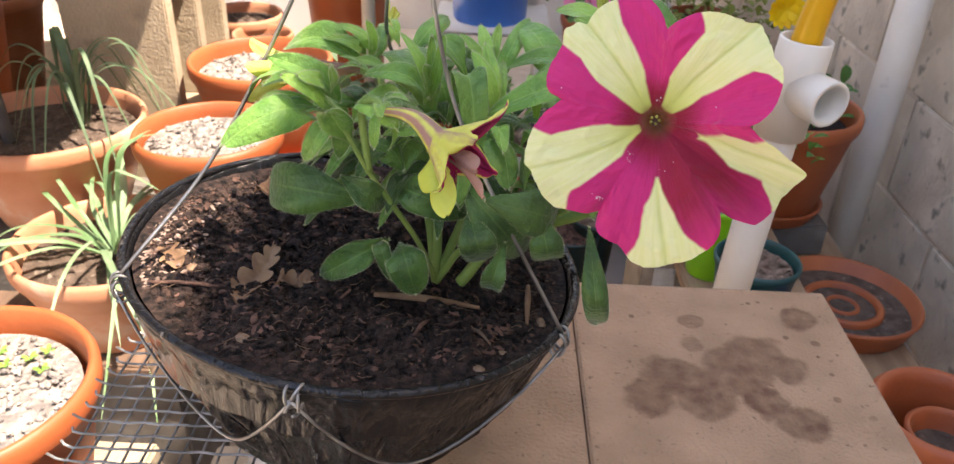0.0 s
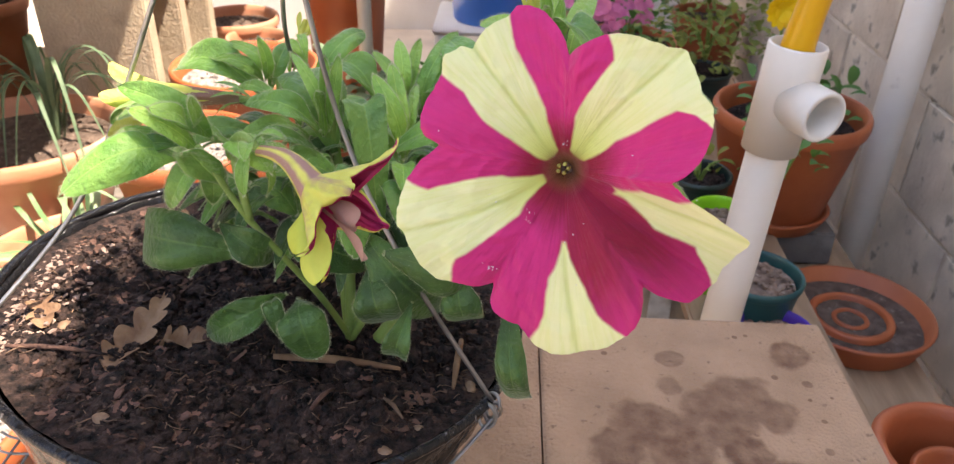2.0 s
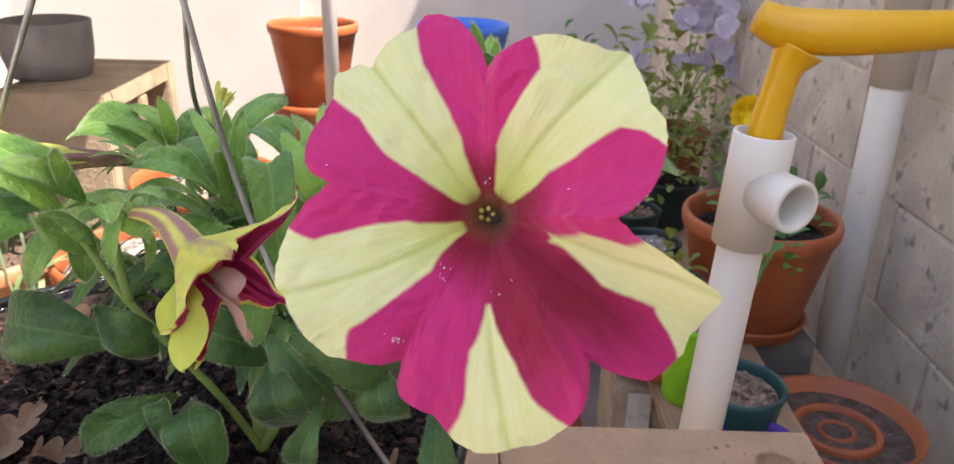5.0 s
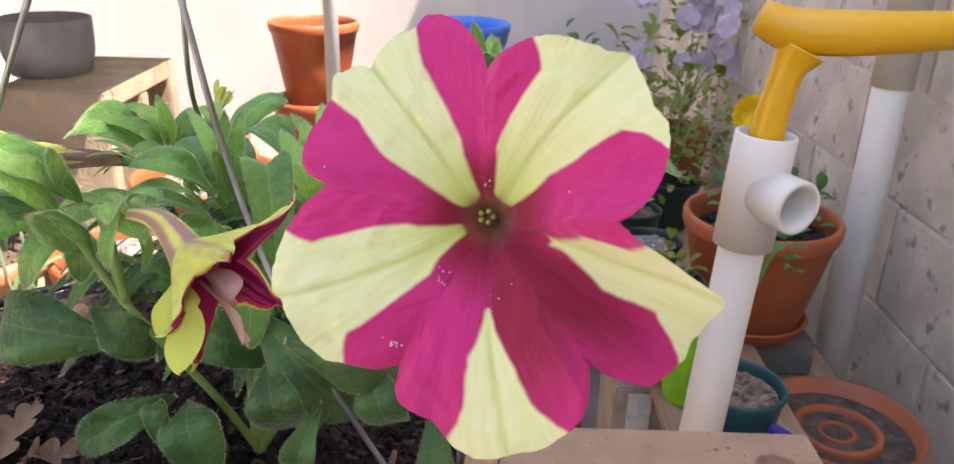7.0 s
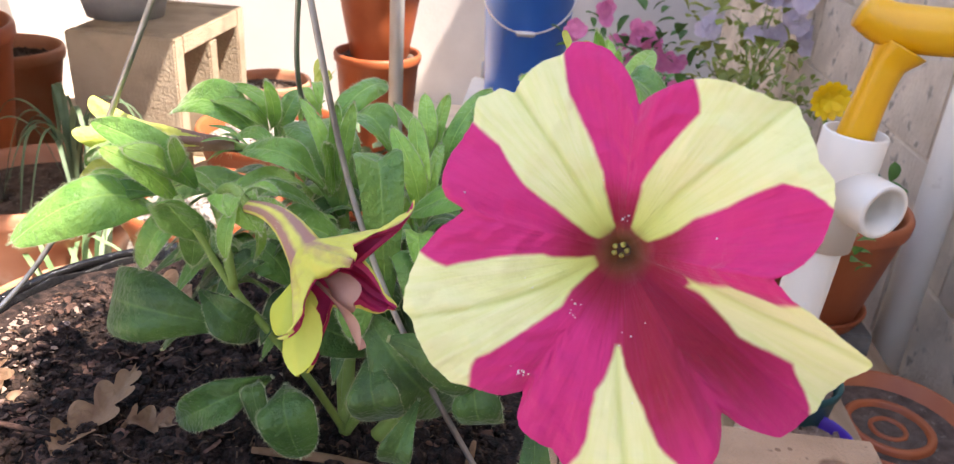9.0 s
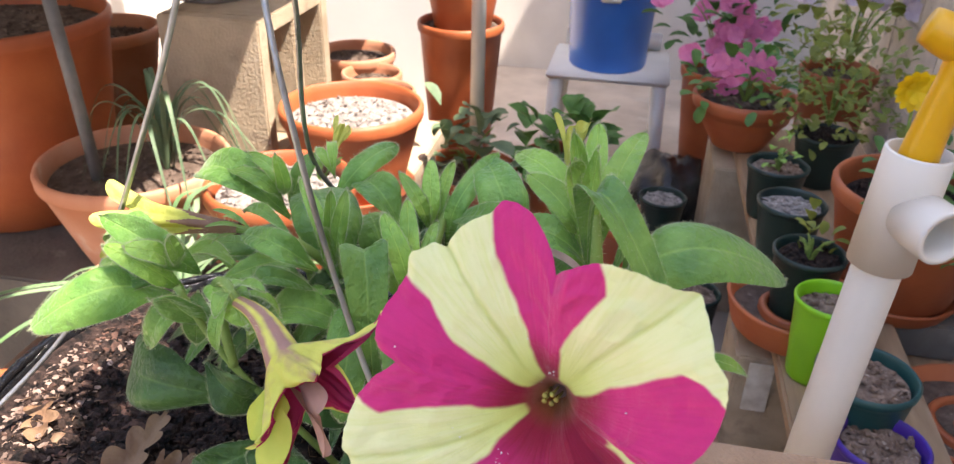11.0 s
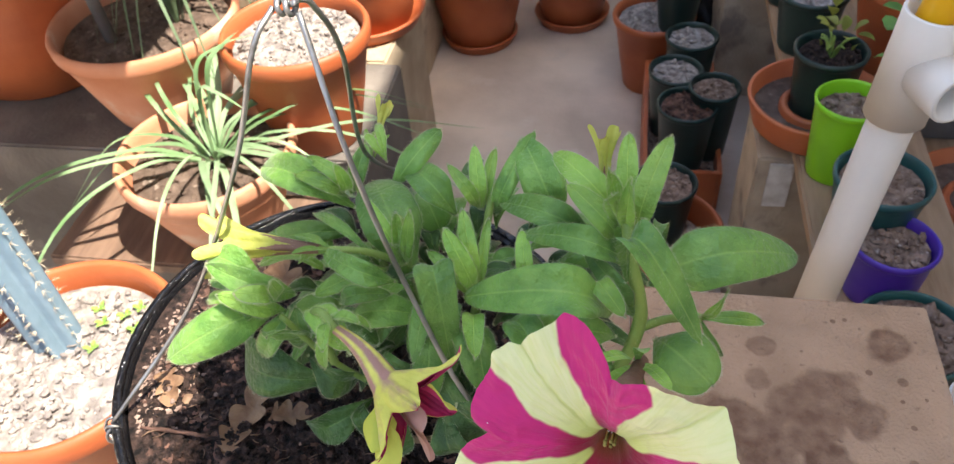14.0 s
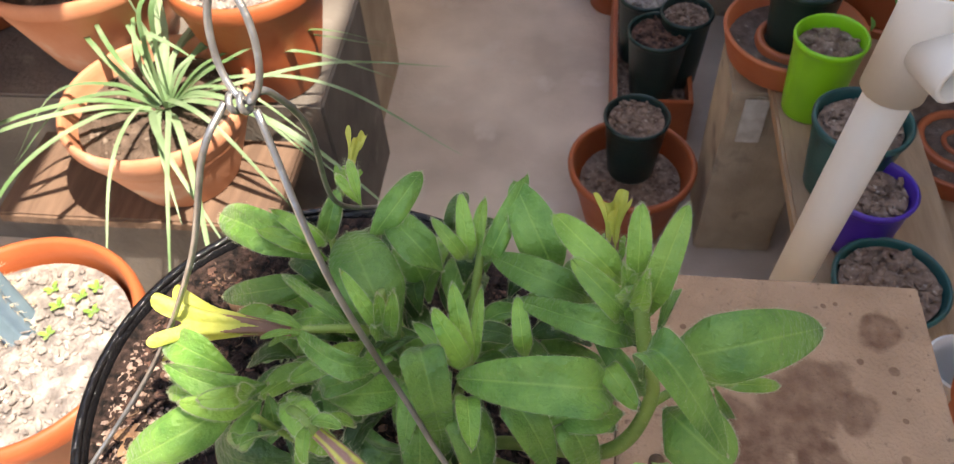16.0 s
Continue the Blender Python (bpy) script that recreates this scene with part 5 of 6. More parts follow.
for k in range(5):
    a = 2 * math.pi * k / 5
    o = Vector((math.cos(a), 0.3 * math.sin(a), math.sin(a)))
    blade_leaf(bm, FACE * -0.054 + Vector((0, 0, -0.006)), FACE * -0.034 + o * 0.013, 0.005, n=6, m=2, arch=0.1)
part("calyx", bm, YOUNG, throat_tube)


def pleated_bud(name, base, mouth, wide, label, ragged=0.2, bend=0.0):
    """A furled petunia: hairy dusky tube that opens into a pleated yellow funnel with ragged, turned-out lobes."""
    base, mouth = Vector(base), Vector(mouth)
    thing = empty(name, base, label, "flower")
    ax = mouth - base
    L = ax.length
    z = ax.normalized()
    u = z.orthogonal().normalized()
    w = z.cross(u)
    tube_bm, lobes = bmesh.new(), bmesh.new()
    rows, seg = 34, 80
    for bm, dusky in ((tube_bm, True), (lobes, False)):
        rings = []
        for i in range(rows + 1):
            f = i / rows
            ring = []
            for k in range(seg):
                t = 2 * math.pi * k / seg
                lobe = math.cos(5 * t)
                r = 0.0021 + (wide * 0.42 - 0.0021) * min(1, f / 0.6) ** 1.5 + wide * 0.58 * max(0, (f - 0.6) / 0.4) ** 1.6
                r *= 1 + 0.34 * f * lobe + 0.10 * f * noise.noise(Vector((math.cos(t) * 2.5, math.sin(t) * 2.5, f * 3)))
                end = f * (1 + f ** 4 * (0.10 * lobe + ragged * noise.noise(Vector((math.cos(t) * 1.6 + 3, math.sin(t) * 1.6, L * 90)))))
                ring.append(bm.verts.new(z * (L * end) + (u * math.cos(t) + w * math.sin(t)) * r + Vector((0, 0, bend * math.sin(f * 3.1)))))
            rings.append(ring)
        for i in range(rows):
            for k in range(seg):
                border = 0.42 + 0.15 * math.cos(5 * 2 * math.pi * k / seg) ** 3
                if ((i + 0.5) / rows < border) == dusky:
                    bm.faces.new((rings[i][k], rings[i][(k + 1) % seg], rings[i + 1][(k + 1) % seg], rings[i + 1][k]))
        loose = [v for v in bm.verts if not v.link_faces]
        for v in loose:
            bm.verts.remove(v)
    stem_hairs(tube_bm, [z * (L * f) for f in (0.0, 0.12, 0.24, 0.36, 0.48, 0.58)], 0.0027, 34, 0.0022)
    part("corolla_tube", tube_bm, TUBE, thing, "dusky hairy corolla tube").data.materials.append(HAIR)
    part("corolla", lobes, BUD, thing, "pleated yellow petals with ragged edges")
    bm = bmesh.new()
    for k in range(5):
        t = 2 * math.pi * k / 5
        o = u * math.cos(t) + w * math.sin(t)
        blade_leaf(bm, z * -0.003 + o * 0.001, z * 0.009 + o * 0.006, 0.003, n=6, m=2)
    part("calyx", bm, YOUNG, thing)
    return thing


def trumpet_material():
    """Outside of a petunia trumpet: yellow, with hairy mauve bands by the mesh's own 'dusk' layer."""
    m = make("trumpet_outside", (0.72, 0.72, 0.16), 0.6, second=(0.58, 0.60, 0.09), scale=70, bump=0.35, bump_scale=240, translucent=0.25)
    n, l = m.node_tree.nodes, m.node_tree.links
    b = n["Principled BSDF"]
    base = b.inputs["Base Color"].links[0].from_socket
    dusk = n.new("ShaderNodeAttribute")
    dusk.attribute_name = "dusk"
    co = n.new("ShaderNodeTexCoord")
    ns = n.new("ShaderNodeTexNoise")
    ns.inputs["Scale"].default_value, ns.inputs["Detail"].default_value = 240, 4
    l.new(co.outputs["Object"], ns.inputs["Vector"])
    ad = n.new("ShaderNodeMath")
    ad.operation = "MULTIPLY_ADD"
    l.new(ns.outputs["Fac"], ad.inputs[0])
    ad.inputs[1].default_value = 0.5
    l.new(dusk.outputs["Fac"], ad.inputs[2])
    mr = n.new("ShaderNodeMapRange")
    l.new(ad.outputs[0], mr.inputs[0])
    mr.inputs[1].default_value, mr.inputs[2].default_value = 0.55, 0.90
    mix = n.new("ShaderNodeMix")
    mix.data_type = "RGBA"
    l.new(mr.outputs[0], mix.inputs[0])
    l.new(base, mix.inputs[6])
    mix.inputs[7].default_value = (0.42, 0.235, 0.185, 1)
    l.new(mix.outputs[2], b.inputs["Base Color"])
    for link in list(l):
        if link.to_node.type == "BSDF_TRANSLUCENT":
            l.new(mix.outputs[2], link.to_socket)
    return m


TRUMPET = trumpet_material()


def side_flower():
    """A half-open flower seen from its side: mauve hairy tube, yellow funnel, five turned-out lobes, magenta within."""
    base = Vector((-0.0955, 0.0505, 0.9760))
    thing = empty("side_petunia_flower", base, "half-open petunia flower, yellow outside and magenta within", "flower")
    throat = Vector((-0.0745, 0.0335, 0.9715)) - base
    axis = Vector((0.80, -0.52, -0.25)).normalized()
    e1 = (Vector((0, 0, 1)) - axis * axis.z).normalized()
    e2 = axis.cross(e1)
    tips = [Vector(p) - base for p in ((-0.0455, 0.0375, 0.9855), (-0.0575, 0.0205, 0.9775), (-0.0705, 0.0070, 0.9625), (-0.0660, 0.0095, 0.9510), (-0.0485, 0.0300, 0.9585))]
    turn = sorted((math.atan2((t - throat).dot(e2), (t - throat).dot(e1)) % (2 * math.pi), k) for k, t in enumerate(tips))
    order = [tips[k] for _, k in turn]
    where = [a for a, _ in turn]
    seg, tube_rows, lobe_rows = 150, 16, 26

    def rim_at(f):
        i = int(f * 5) % 5
        w = (f * 5) % 1.0
        a, b = order[i], order[(i + 1) % 5]
        notch = throat + ((a + b) / 2 - throat) * 0.46
        ang = where[i] + ((where[(i + 1) % 5] - where[i]) % (2 * math.pi)) * w
        near, k = (a, w * 2) if w < 0.5 else (b, (1 - w) * 2)
        return near.lerp(notch, k ** 2.6), ang, 1 - k

    def sheet(inset):
        bm = bmesh.new()
        layer = bm.verts.layers.float.new("dusk")
        rings = []
        for i in range(tube_rows + lobe_rows + 1):
            ring = []
            for k in range(seg):
                tip, ang, mid = rim_at(k / seg)
                out = e1 * math.cos(ang) + e2 * math.sin(ang)
                if i <= tube_rows:
                    f = i / tube_rows
                    c = throat * f + Vector((0.001, 0.0, 0.0035)) * math.sin(math.pi * f)
                    p = c + out * (0.0021 + 0.0034 * f ** 1.6 - inset)
                    dusk = 0.55 + 0.25 * math.cos(ang * 5)
                else:
                    f = (i - tube_rows) / lobe_rows
                    ring0 = throat + out * (0.0055 - inset)
                    p = ring0.lerp(tip, f) + out * (0.0030 * math.sin(math.pi * f) ** 0.9 - inset) + axis * (0.0050 * math.sin(math.pi * f) - 0.004 * f ** 4 * mid)
                    p += (noise.noise_vector(p * 170) * 0.0011 + out * 0.0012 * math.sin(ang * 17 + f * 3)) * f
                    dusk = 0.62 * (1 - f) ** 0.6 * (0.4 + 0.6 * mid) + 0.5 * math.exp(-((f - 0.72) / 0.16) ** 2) * (1 if math.sin(ang * 2.5 + 0.6) > 0.25 else 0) * mid
                v = bm.verts.new(p)
                v[layer] = dusk
                ring.append(v)
            rings.append(ring)
        first = 0 if inset == 0 else tube_rows - 4
        for a, b in zip(rings[first:], rings[first + 1:]):
            for k in range(seg):
                bm.faces.new((a[k], a[(k + 1) % seg], b[(k + 1) % seg], b[k]))
        for v in [v for v in bm.verts if not v.link_faces]:
            bm.verts.remove(v)
        return bm

    bm = sheet(0)
    stem_hairs(bm, [throat * f + Vector((0.001, 0.0, 0.0035)) * math.sin(math.pi * f) for f in (0, 0.2, 0.4, 0.6, 0.8, 1.0, 1.15)], 0.0036, 60, 0.0022)
    outside = part("corolla", bm, TRUMPET, thing, "yellow outer petals with mauve bands and hairs")
    outside.data.materials.append(HAIR)
    part("lining", sheet(0.0005), MAGENTA, outside, "dark magenta inner face")
    for tip, wide in (((-0.0610, 0.0150, 0.9700), 0.0085), ((-0.0605, 0.0115, 0.9550), 0.0080)):
        bm = bmesh.new()
        q = Vector(tip) - base
        blade_leaf(bm, throat + (q - throat) * 0.25, q, wide, side=axis.cross(q - throat), curl=0.25, cup=-0.5, wave=0.04, seed=wide * 900, n=12, m=8, arch=-0.15)
        part("folded_lobe", bm, DUSKY, thing, "mauve folded edge of a lobe")
    for tip, wide in (((-0.0740, 0.0150, 0.9575), 0.0130), ((-0.0665, 0.0100, 0.9500), 0.0105)):
        bm = bmesh.new()
        q = Vector(tip) - base
        start = throat + Vector((-0.001, -0.005, -0.002))
        blade_leaf(bm, start, q, wide, side=Vector((-0.25, -0.95, 0.15)).cross(q - start), curl=0.2, cup=0.45, wave=0.05, seed=wide * 700, n=12, m=8, arch=-0.12)
        part("turned_lobe", bm, PALEGREEN, thing, "yellow lobe turned outwards")
    bm = bmesh.new()
    ax = throat.normalized()
    u = ax.orthogonal().normalized()
    w = ax.cross(u)
    for k in range(5):
        a = 2 * math.pi * k / 5 + 0.5
        o = u * math.cos(a) + w * math.sin(a)
        blade_leaf(bm, ax * -0.004 + o * 0.001, ax * 0.004 + o * 0.0125 + Vector((0, 0, -0.004)), 0.0050, n=8, m=4, droop=0.2, cup=0.4)
    hairs(bm)
    part("calyx", bm, YOUNG, thing).data.materials.append(HAIR)


side_flower()

# dust and pollen caught on the open flower
specks = random.Random(6)
U = (Vector((1, -0.17, 0.03)) - FACE * Vector((1, -0.17, 0.03)).dot(FACE)).normalized()
V = FACE.cross(U)
bm = bmesh.new()
for cx, cy, spread, cnt in ((-0.0300, 0.0065, 0.0010, 16), (-0.0165, -0.0265, 0.0008, 12), (-0.0075, -0.0125, 0.0012, 10), (0.019, 0.0005, 0.0012, 7), (0.0, 0.0075, 0.0008, 8), (0.0, -0.014, 0.011, 14)):
    for _ in range(cnt):
        x, y = specks.gauss(cx, spread), specks.gauss(cy, spread)
        s = min(1.0, math.hypot(x, y) / 0.042)
        h = face_shape(s, math.degrees(math.atan2(y, x)) % 360)[1]
        bmesh.ops.create_icosphere(bm, subdivisions=1, radius=specks.uniform(0.00008, 0.00022), matrix=Matrix.Translation(U * x + V * y + FACE * (h + 0.0003)))
tagged(part("pollen_dust", bm, WHITEPL, flower, "white pollen dust"), kind="stuff")

pleated_bud("yellow_petunia_bud", (-0.1110, 0.0840, 0.9805), (-0.1530, 0.0855, 0.9775), 0.0105, "half-closed pale yellow petunia flower with dusky tube", 0.3, 0.001)
pleated_bud("wilted_petunia_flower", (-0.112, 0.160, 0.966), (-0.108, 0.1745, 0.981), 0.0036, "small wilted yellow petunia flower on an upright shoot", 0.35)
pleated_bud("opening_petunia_bud", (-0.006, 0.112, 0.990), (-0.007, 0.120, 1.012), 0.0048, "opening yellow petunia bud among young leaves", 0.3)

def leafy(name, at, count, spread, size, material, label, seed, category="plant"):
    thing = empty(name, at, label, category)
    rng = random.Random(seed)
    for k in range(7):
        bm = bmesh.new()
        e = Vector((rng.uniform(-.5, .5) * spread[0], rng.uniform(-.5, .5) * spread[1], spread[2] * rng.uniform(0.3, 0.9)))
        tube(bm, curve_points([(0, 0, -0.01), e * 0.5 + Vector((0, 0, spread[2] * 0.15)), e], 6), 0.003, 6, 0.4)
        part("stem", bm, STEM, thing)
    bm = bmesh.new()
    foliage(bm, count, (0, 0, spread[2] * 0.5), spread, size, seed)
    part("leaves", bm, material, thing)
    return thing


# ---- plumbing ----
pipe = empty("pvc_standpipe", (0.167, 0.386, 0.403), "white plastic pipe with a tee fitting, leaning beside the bench", "pipe")


def ring_tube(bm, p, q, r, wall, seg=40):
    """A hollow pipe from p to q."""
    p, q = Vector(p), Vector(q)
    m = (q - p).to_track_quat("Z", "Y").to_matrix().to_4x4()
    L = (q - p).length
    k = len(bm.verts)
    rings = lathe(bm, [(r - wall, 0.001), (r, 0.0), (r, L - 0.001), (r - 0.0006, L), (r - wall, L), (r - wall, L * 0.5), (r - wall, 0.001)], seg)
    bm.verts.ensure_lookup_table()
    for v in bm.verts[k:]:
        v.co = p + (m @ v.co)


P0, P1 = Vector((0.1670, 0.3860, 0.403)), Vector((0.1945, 0.3880, 0.914))
UPP = (P1 - P0).normalized()
O = Vector((0.167, 0.386, 0.403))
tee_c = P0 + UPP * 0.472
bm = bmesh.new()
ring_tube(bm, P0 - O, tee_c - UPP * 0.030 - O, 0.0165, 0.002)
part("pipe", bm, PVC, pipe)
bm = bmesh.new()
ring_tube(bm, tee_c - UPP * 0.043 - O, P1 - O, 0.0213, 0.0025)
tee = part("tee_body", bm, PVC, pipe)
OUT = Vector((0.40, -0.91, -0.02))
OUT = (OUT - UPP * OUT.dot(UPP)).normalized()
bm = bmesh.new()
ring_tube(bm, tee_c + OUT * 0.012 - O, tee_c + OUT * 0.043 - O, 0.0188, 0.0038)
part("tee_branch", bm, PVC, tee)

handle = empty("yellow_plastic_handle", P1, "yellow plastic tool handle stuck into the pipe", "handle")
bm = bmesh.new()
tube(bm, curve_points([UPP * -0.03, UPP * 0.0, UPP * 0.025 + Vector((0.002, 0, 0)), UPP * 0.045 + Vector((0.005, 0, 0)), UPP * 0.058 + Vector((0.010, 0, 0.0))], 8), lambda f: 0.0140 - 0.003 * math.sin(f * 2.8) + 0.018 * max(0, f - 0.75), 20)
part("shaft", bm, YELLOW, handle)
bm = bmesh.new()
tube(bm, curve_points([UPP * 0.074 + Vector((-0.020, 0.004, 0.004)), UPP * 0.068 + Vector((0.004, 0, 0.002)), UPP * 0.070 + Vector((0.05, -0.006, 0.0)), UPP * 0.076 + Vector((0.13, -0.01, 0.0))], 8), lambda f: 0.011 + 0.004 * math.sin(f * 3.14), 18)
part("grip", bm, YELLOW, handle)

downpipe = empty("wall_downpipe", (0.675, 1.18, 0.0), "white plastic downpipe fixed along the block wall", "downpipe")
bm = bmesh.new()
ring_tube(bm, (0, 0, 0.0), (0, 0, 0.80), 0.030, 0.003)
part("pipe", bm, PVC, downpipe)
bm = bmesh.new()
ring_tube(bm, (0, 0, 0.79), (0, 0, 2.3), 0.0335, 0.003)
part("upper_pipe", bm, PVC, downpipe)

# ---- supports for the pots ----
def support(name, lo, hi, material, label, category, rough=0.002, group=""):
    bm = bmesh.new()
    box(bm, lo, hi, 0.004, rough, 3)
    return tagged(mesh_object(name, bm, material, smooth=False), label, category, group)


support("concrete_block", (0.212, 0.885, 0), (0.345, 1.02, 0.3795), BLOCK, "upright concrete block with a white paint smear under the plank", "block", group="shelf blocks")
support("concrete_block", (0.215, 1.58, 0), (0.36, 1.80, 0.3795), BLOCK, "upright rough concrete block under the plank", "block", group="shelf blocks")
support("shelf_plank", (0.262, 0.44, 0.38), (0.45, 1.80, 0.402), WOOD, "weathered wooden shelf plank carrying small pots", "plank")
support("shelf_plank", (0.12, 0.31, 0.38), (0.26, 0.52, 0.402), WOOD, "short wooden plank at the foot of the pipe", "plank")
support("concrete_block", (0.13, 0.33, 0), (0.25, 0.50, 0.3795), BLOCK, "rough concrete block under the bench end", "block", group="shelf blocks")
support("shelf_plank", (0.47, 0.30, 0.305), (0.61, 2.1, 0.331), WOOD, "pale wooden shelf plank along the wall", "plank")
for y in (0.45, 1.5):
    support("concrete_block", (0.46, y, 0), (0.63, y + 0.19, 0.304), BLOCK, "rough concrete block under the wall plank", "block", group="shelf blocks")
support("concrete_block", (-0.62, 1.10, 0), (-0.43, 1.38, 0.389), BLOCK, "rough concrete block carrying a potted plant", "block")
support("concrete_block", (-1.35, 0.815, 0), (-0.40, 1.095, 0.389), LEDGE, "long concrete ledge under the pots, stained and coloured darker for shade", "block")
support("brown_plank", (-0.88, 0.63, 0.30), (-0.44, 0.808, 0.322), DARKWOOD, "brown wooden plank under the spider plant", "plank")
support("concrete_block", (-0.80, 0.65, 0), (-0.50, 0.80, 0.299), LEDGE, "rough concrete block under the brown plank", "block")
support("concrete_block", (-0.64, 0.14, 0), (-0.40, 0.38, 0.44), BLOCK, "pale concrete block beside the bench", "block")


def hollow_block():
    thing = empty("hollow_block", (-0.754, 1.30, 0.0), "tan hollow concrete block standing with its cores sideways", "block")
    for lo, hi in (((-0.10, -0.10, 0.42), (0.10, -0.065, 0.735)), ((-0.10, 0.20, 0.42), (0.10, 0.235, 0.735)), ((-0.10, -0.065, 0.7), (0.10, 0.20, 0.735)), ((-0.10, -0.065, 0.42), (0.10, 0.20, 0.46)), ((-0.10, 0.05, 0.46), (0.10, 0.085, 0.7)), ((-0.10, -0.065, 0.46), (-0.07, 0.20, 0.7))):
        bm = bmesh.new()
        box(bm, lo, hi, 0.003)
        part("web", bm, BLOCK, thing, smooth=False)
    return thing


hollow_block()
support("concrete_block", (-0.87, 1.19, 0), (-0.64, 1.54, 0.4195), BLOCK, "rough concrete block under the hollow block", "block")
bm = bmesh.new()
cap(bm, lathe(bm, [(0.03, 0), (0.070, 0.0), (0.080, 0.04), (0.082, 0.10), (0.076, 0.102), (0.072, 0.05), (0.02, 0.03)], 40)[-1])
dish = mesh_object("stone_bowl", bm, GREYSTONE)
dish.location = (-0.82, 1.36, 0.7365)
tagged(dish, "grey stone bowl on the hollow block", "bowl")

bm = bmesh.new()
box(bm, (0.232, 0.8795, 0.285), (0.268, 0.8842, 0.372), 0.001)
tagged(mesh_object("paint_smear", bm, PAINT, smooth=False), "chalky white paint smear on a concrete block", "paint")
# stones, a shard pot and weeds on a low block under the mesh
support("concrete_block", (-0.345, 0.06, 0), (-0.145, 0.40, 0.42), BLOCK, "stained low block beneath the wire mesh", "block")
rng = random.Random(8)
for k in range(9):
    bm = bmesh.new()
    r = rng.uniform(0.018, 0.04)
    bmesh.ops.create_icosphere(bm, subdivisions=3, radius=r)
    for v in bm.verts:
        v.co *= 1 + 0.3 * noise.noise(v.co * 30 + Vector((k, 0, 0)))
        v.co.z *= 0.6
    ob = mesh_object("loose_stone", bm, PAINT)
    ob.location = (rng.uniform(-0.32, -0.17), rng.uniform(0.1, 0.37), 0.42 + r * 0.45)
    tagged(ob, "pale loose stone lying under the wire mesh", "stone", "loose stones")
leafy("weed", (-0.20, 0.13, 0.43), 40, (0.09, 0.06, 0.06), 0.03, FARLEAF, "bright green weed under the wire mesh", 31)

# ---- pots on the sunny side ----
pot("terracotta_pot", (-0.605, 0.735, 0.323), 0.134, 0.155, TERRA_PALE, "dusty terracotta-coloured pot holding a spider plant", level=0.03, fill=GARDENSOIL, fill_name="soil", stones=120, seed=2, group="large pots", rb=0.08)
strap_plant((-0.600, 0.740, 0.448), 34, 0.37, 0.060, 0.0088, STRAP, "spider plant with long arching green strap leaves", 4, droop=1.35, upright=3)
pot("terracotta_pot", (-0.786, 0.965, 0.3905), 0.155, 0.17, TERRA_PALE, "wide terracotta-coloured pot holding a grey-leaved bulb", level=0.03, fill=GARDENSOIL, fill_name="soil", stones=120, seed=3, group="large pots")
strap_plant((-0.74, 0.985, 0.535), 26, 0.17, 0.14, 0.007, GREY_LEAF, "grey-green bulb plant with narrow drooping leaves", 7, droop=0.9)
pot("terracotta_pot", (-0.488, 0.885, 0.3905), 0.113, 0.20, TERRA, "terracotta-coloured pot filled with pale gravel", level=0.024, seed=4, group="large pots", rb=0.07)
pot("terracotta_pot", (-0.503, 1.246, 0.397), 0.137, 0.185, TERRA, "terracotta-coloured pot of gravel standing in a saucer", level=0.03, seed=5, group="large pots", fill=GRAVEL)
pot("terracotta_pot", (-0.505, 0.265, 0.441), 0.115, 0.18, TERRA, "terracotta-coloured pot of pale gravel with tiny seedlings", level=0.025, seed=6, group="large pots", stones=520, size=0.004)
pot("terracotta_pot", (-1.10, 1.08, 0.3905), 0.20, 0.36, TERRA, "tall terracotta-coloured pot in the row of large pots", level=0.03, fill=GARDENSOIL, fill_name="soil", seed=7, group="large pots", rb=0.15)
saucer((-0.503, 1.246, 0.3895), 0.118, 0.03, TERRA, "terracotta-coloured saucer on a concrete block", seed=2)
bm = bmesh.new()
tube(bm, [(-0.835, 0.93, 0.52), (-0.842, 0.93, 0.70), (-0.85, 0.93, 0.84)], 0.010, 10)
tagged(mesh_object("dark_stick", bm, DARKSTUFF), "dark wooden stick standing in a pot", "stick")


def seedlings(at, count, spread, size, seed, label):
    rng = random.Random(seed)
    for _ in range(count):
        p = Vector(at) + Vector((rng.uniform(-1, 1) * spread, rng.uniform(-1, 1) * spread, 0))
        thing = empty("seedling", p, label, "seedling", "seedlings in gravel")
        for k in range(4):
            a = 1.57 * k + rng.uniform(-.4, .4)
            bm = bmesh.new()
            blade_leaf(bm, (0, 0, 0.0), (math.cos(a) * size, math.sin(a) * size, size * 0.7), size * 0.6, n=5, m=2)
            part("leaf", bm, YOUNG, thing)


seedlings((-0.475, 0.31, 0.597), 6, 0.03, 0.008, 3, "tiny green seedling in pale gravel")


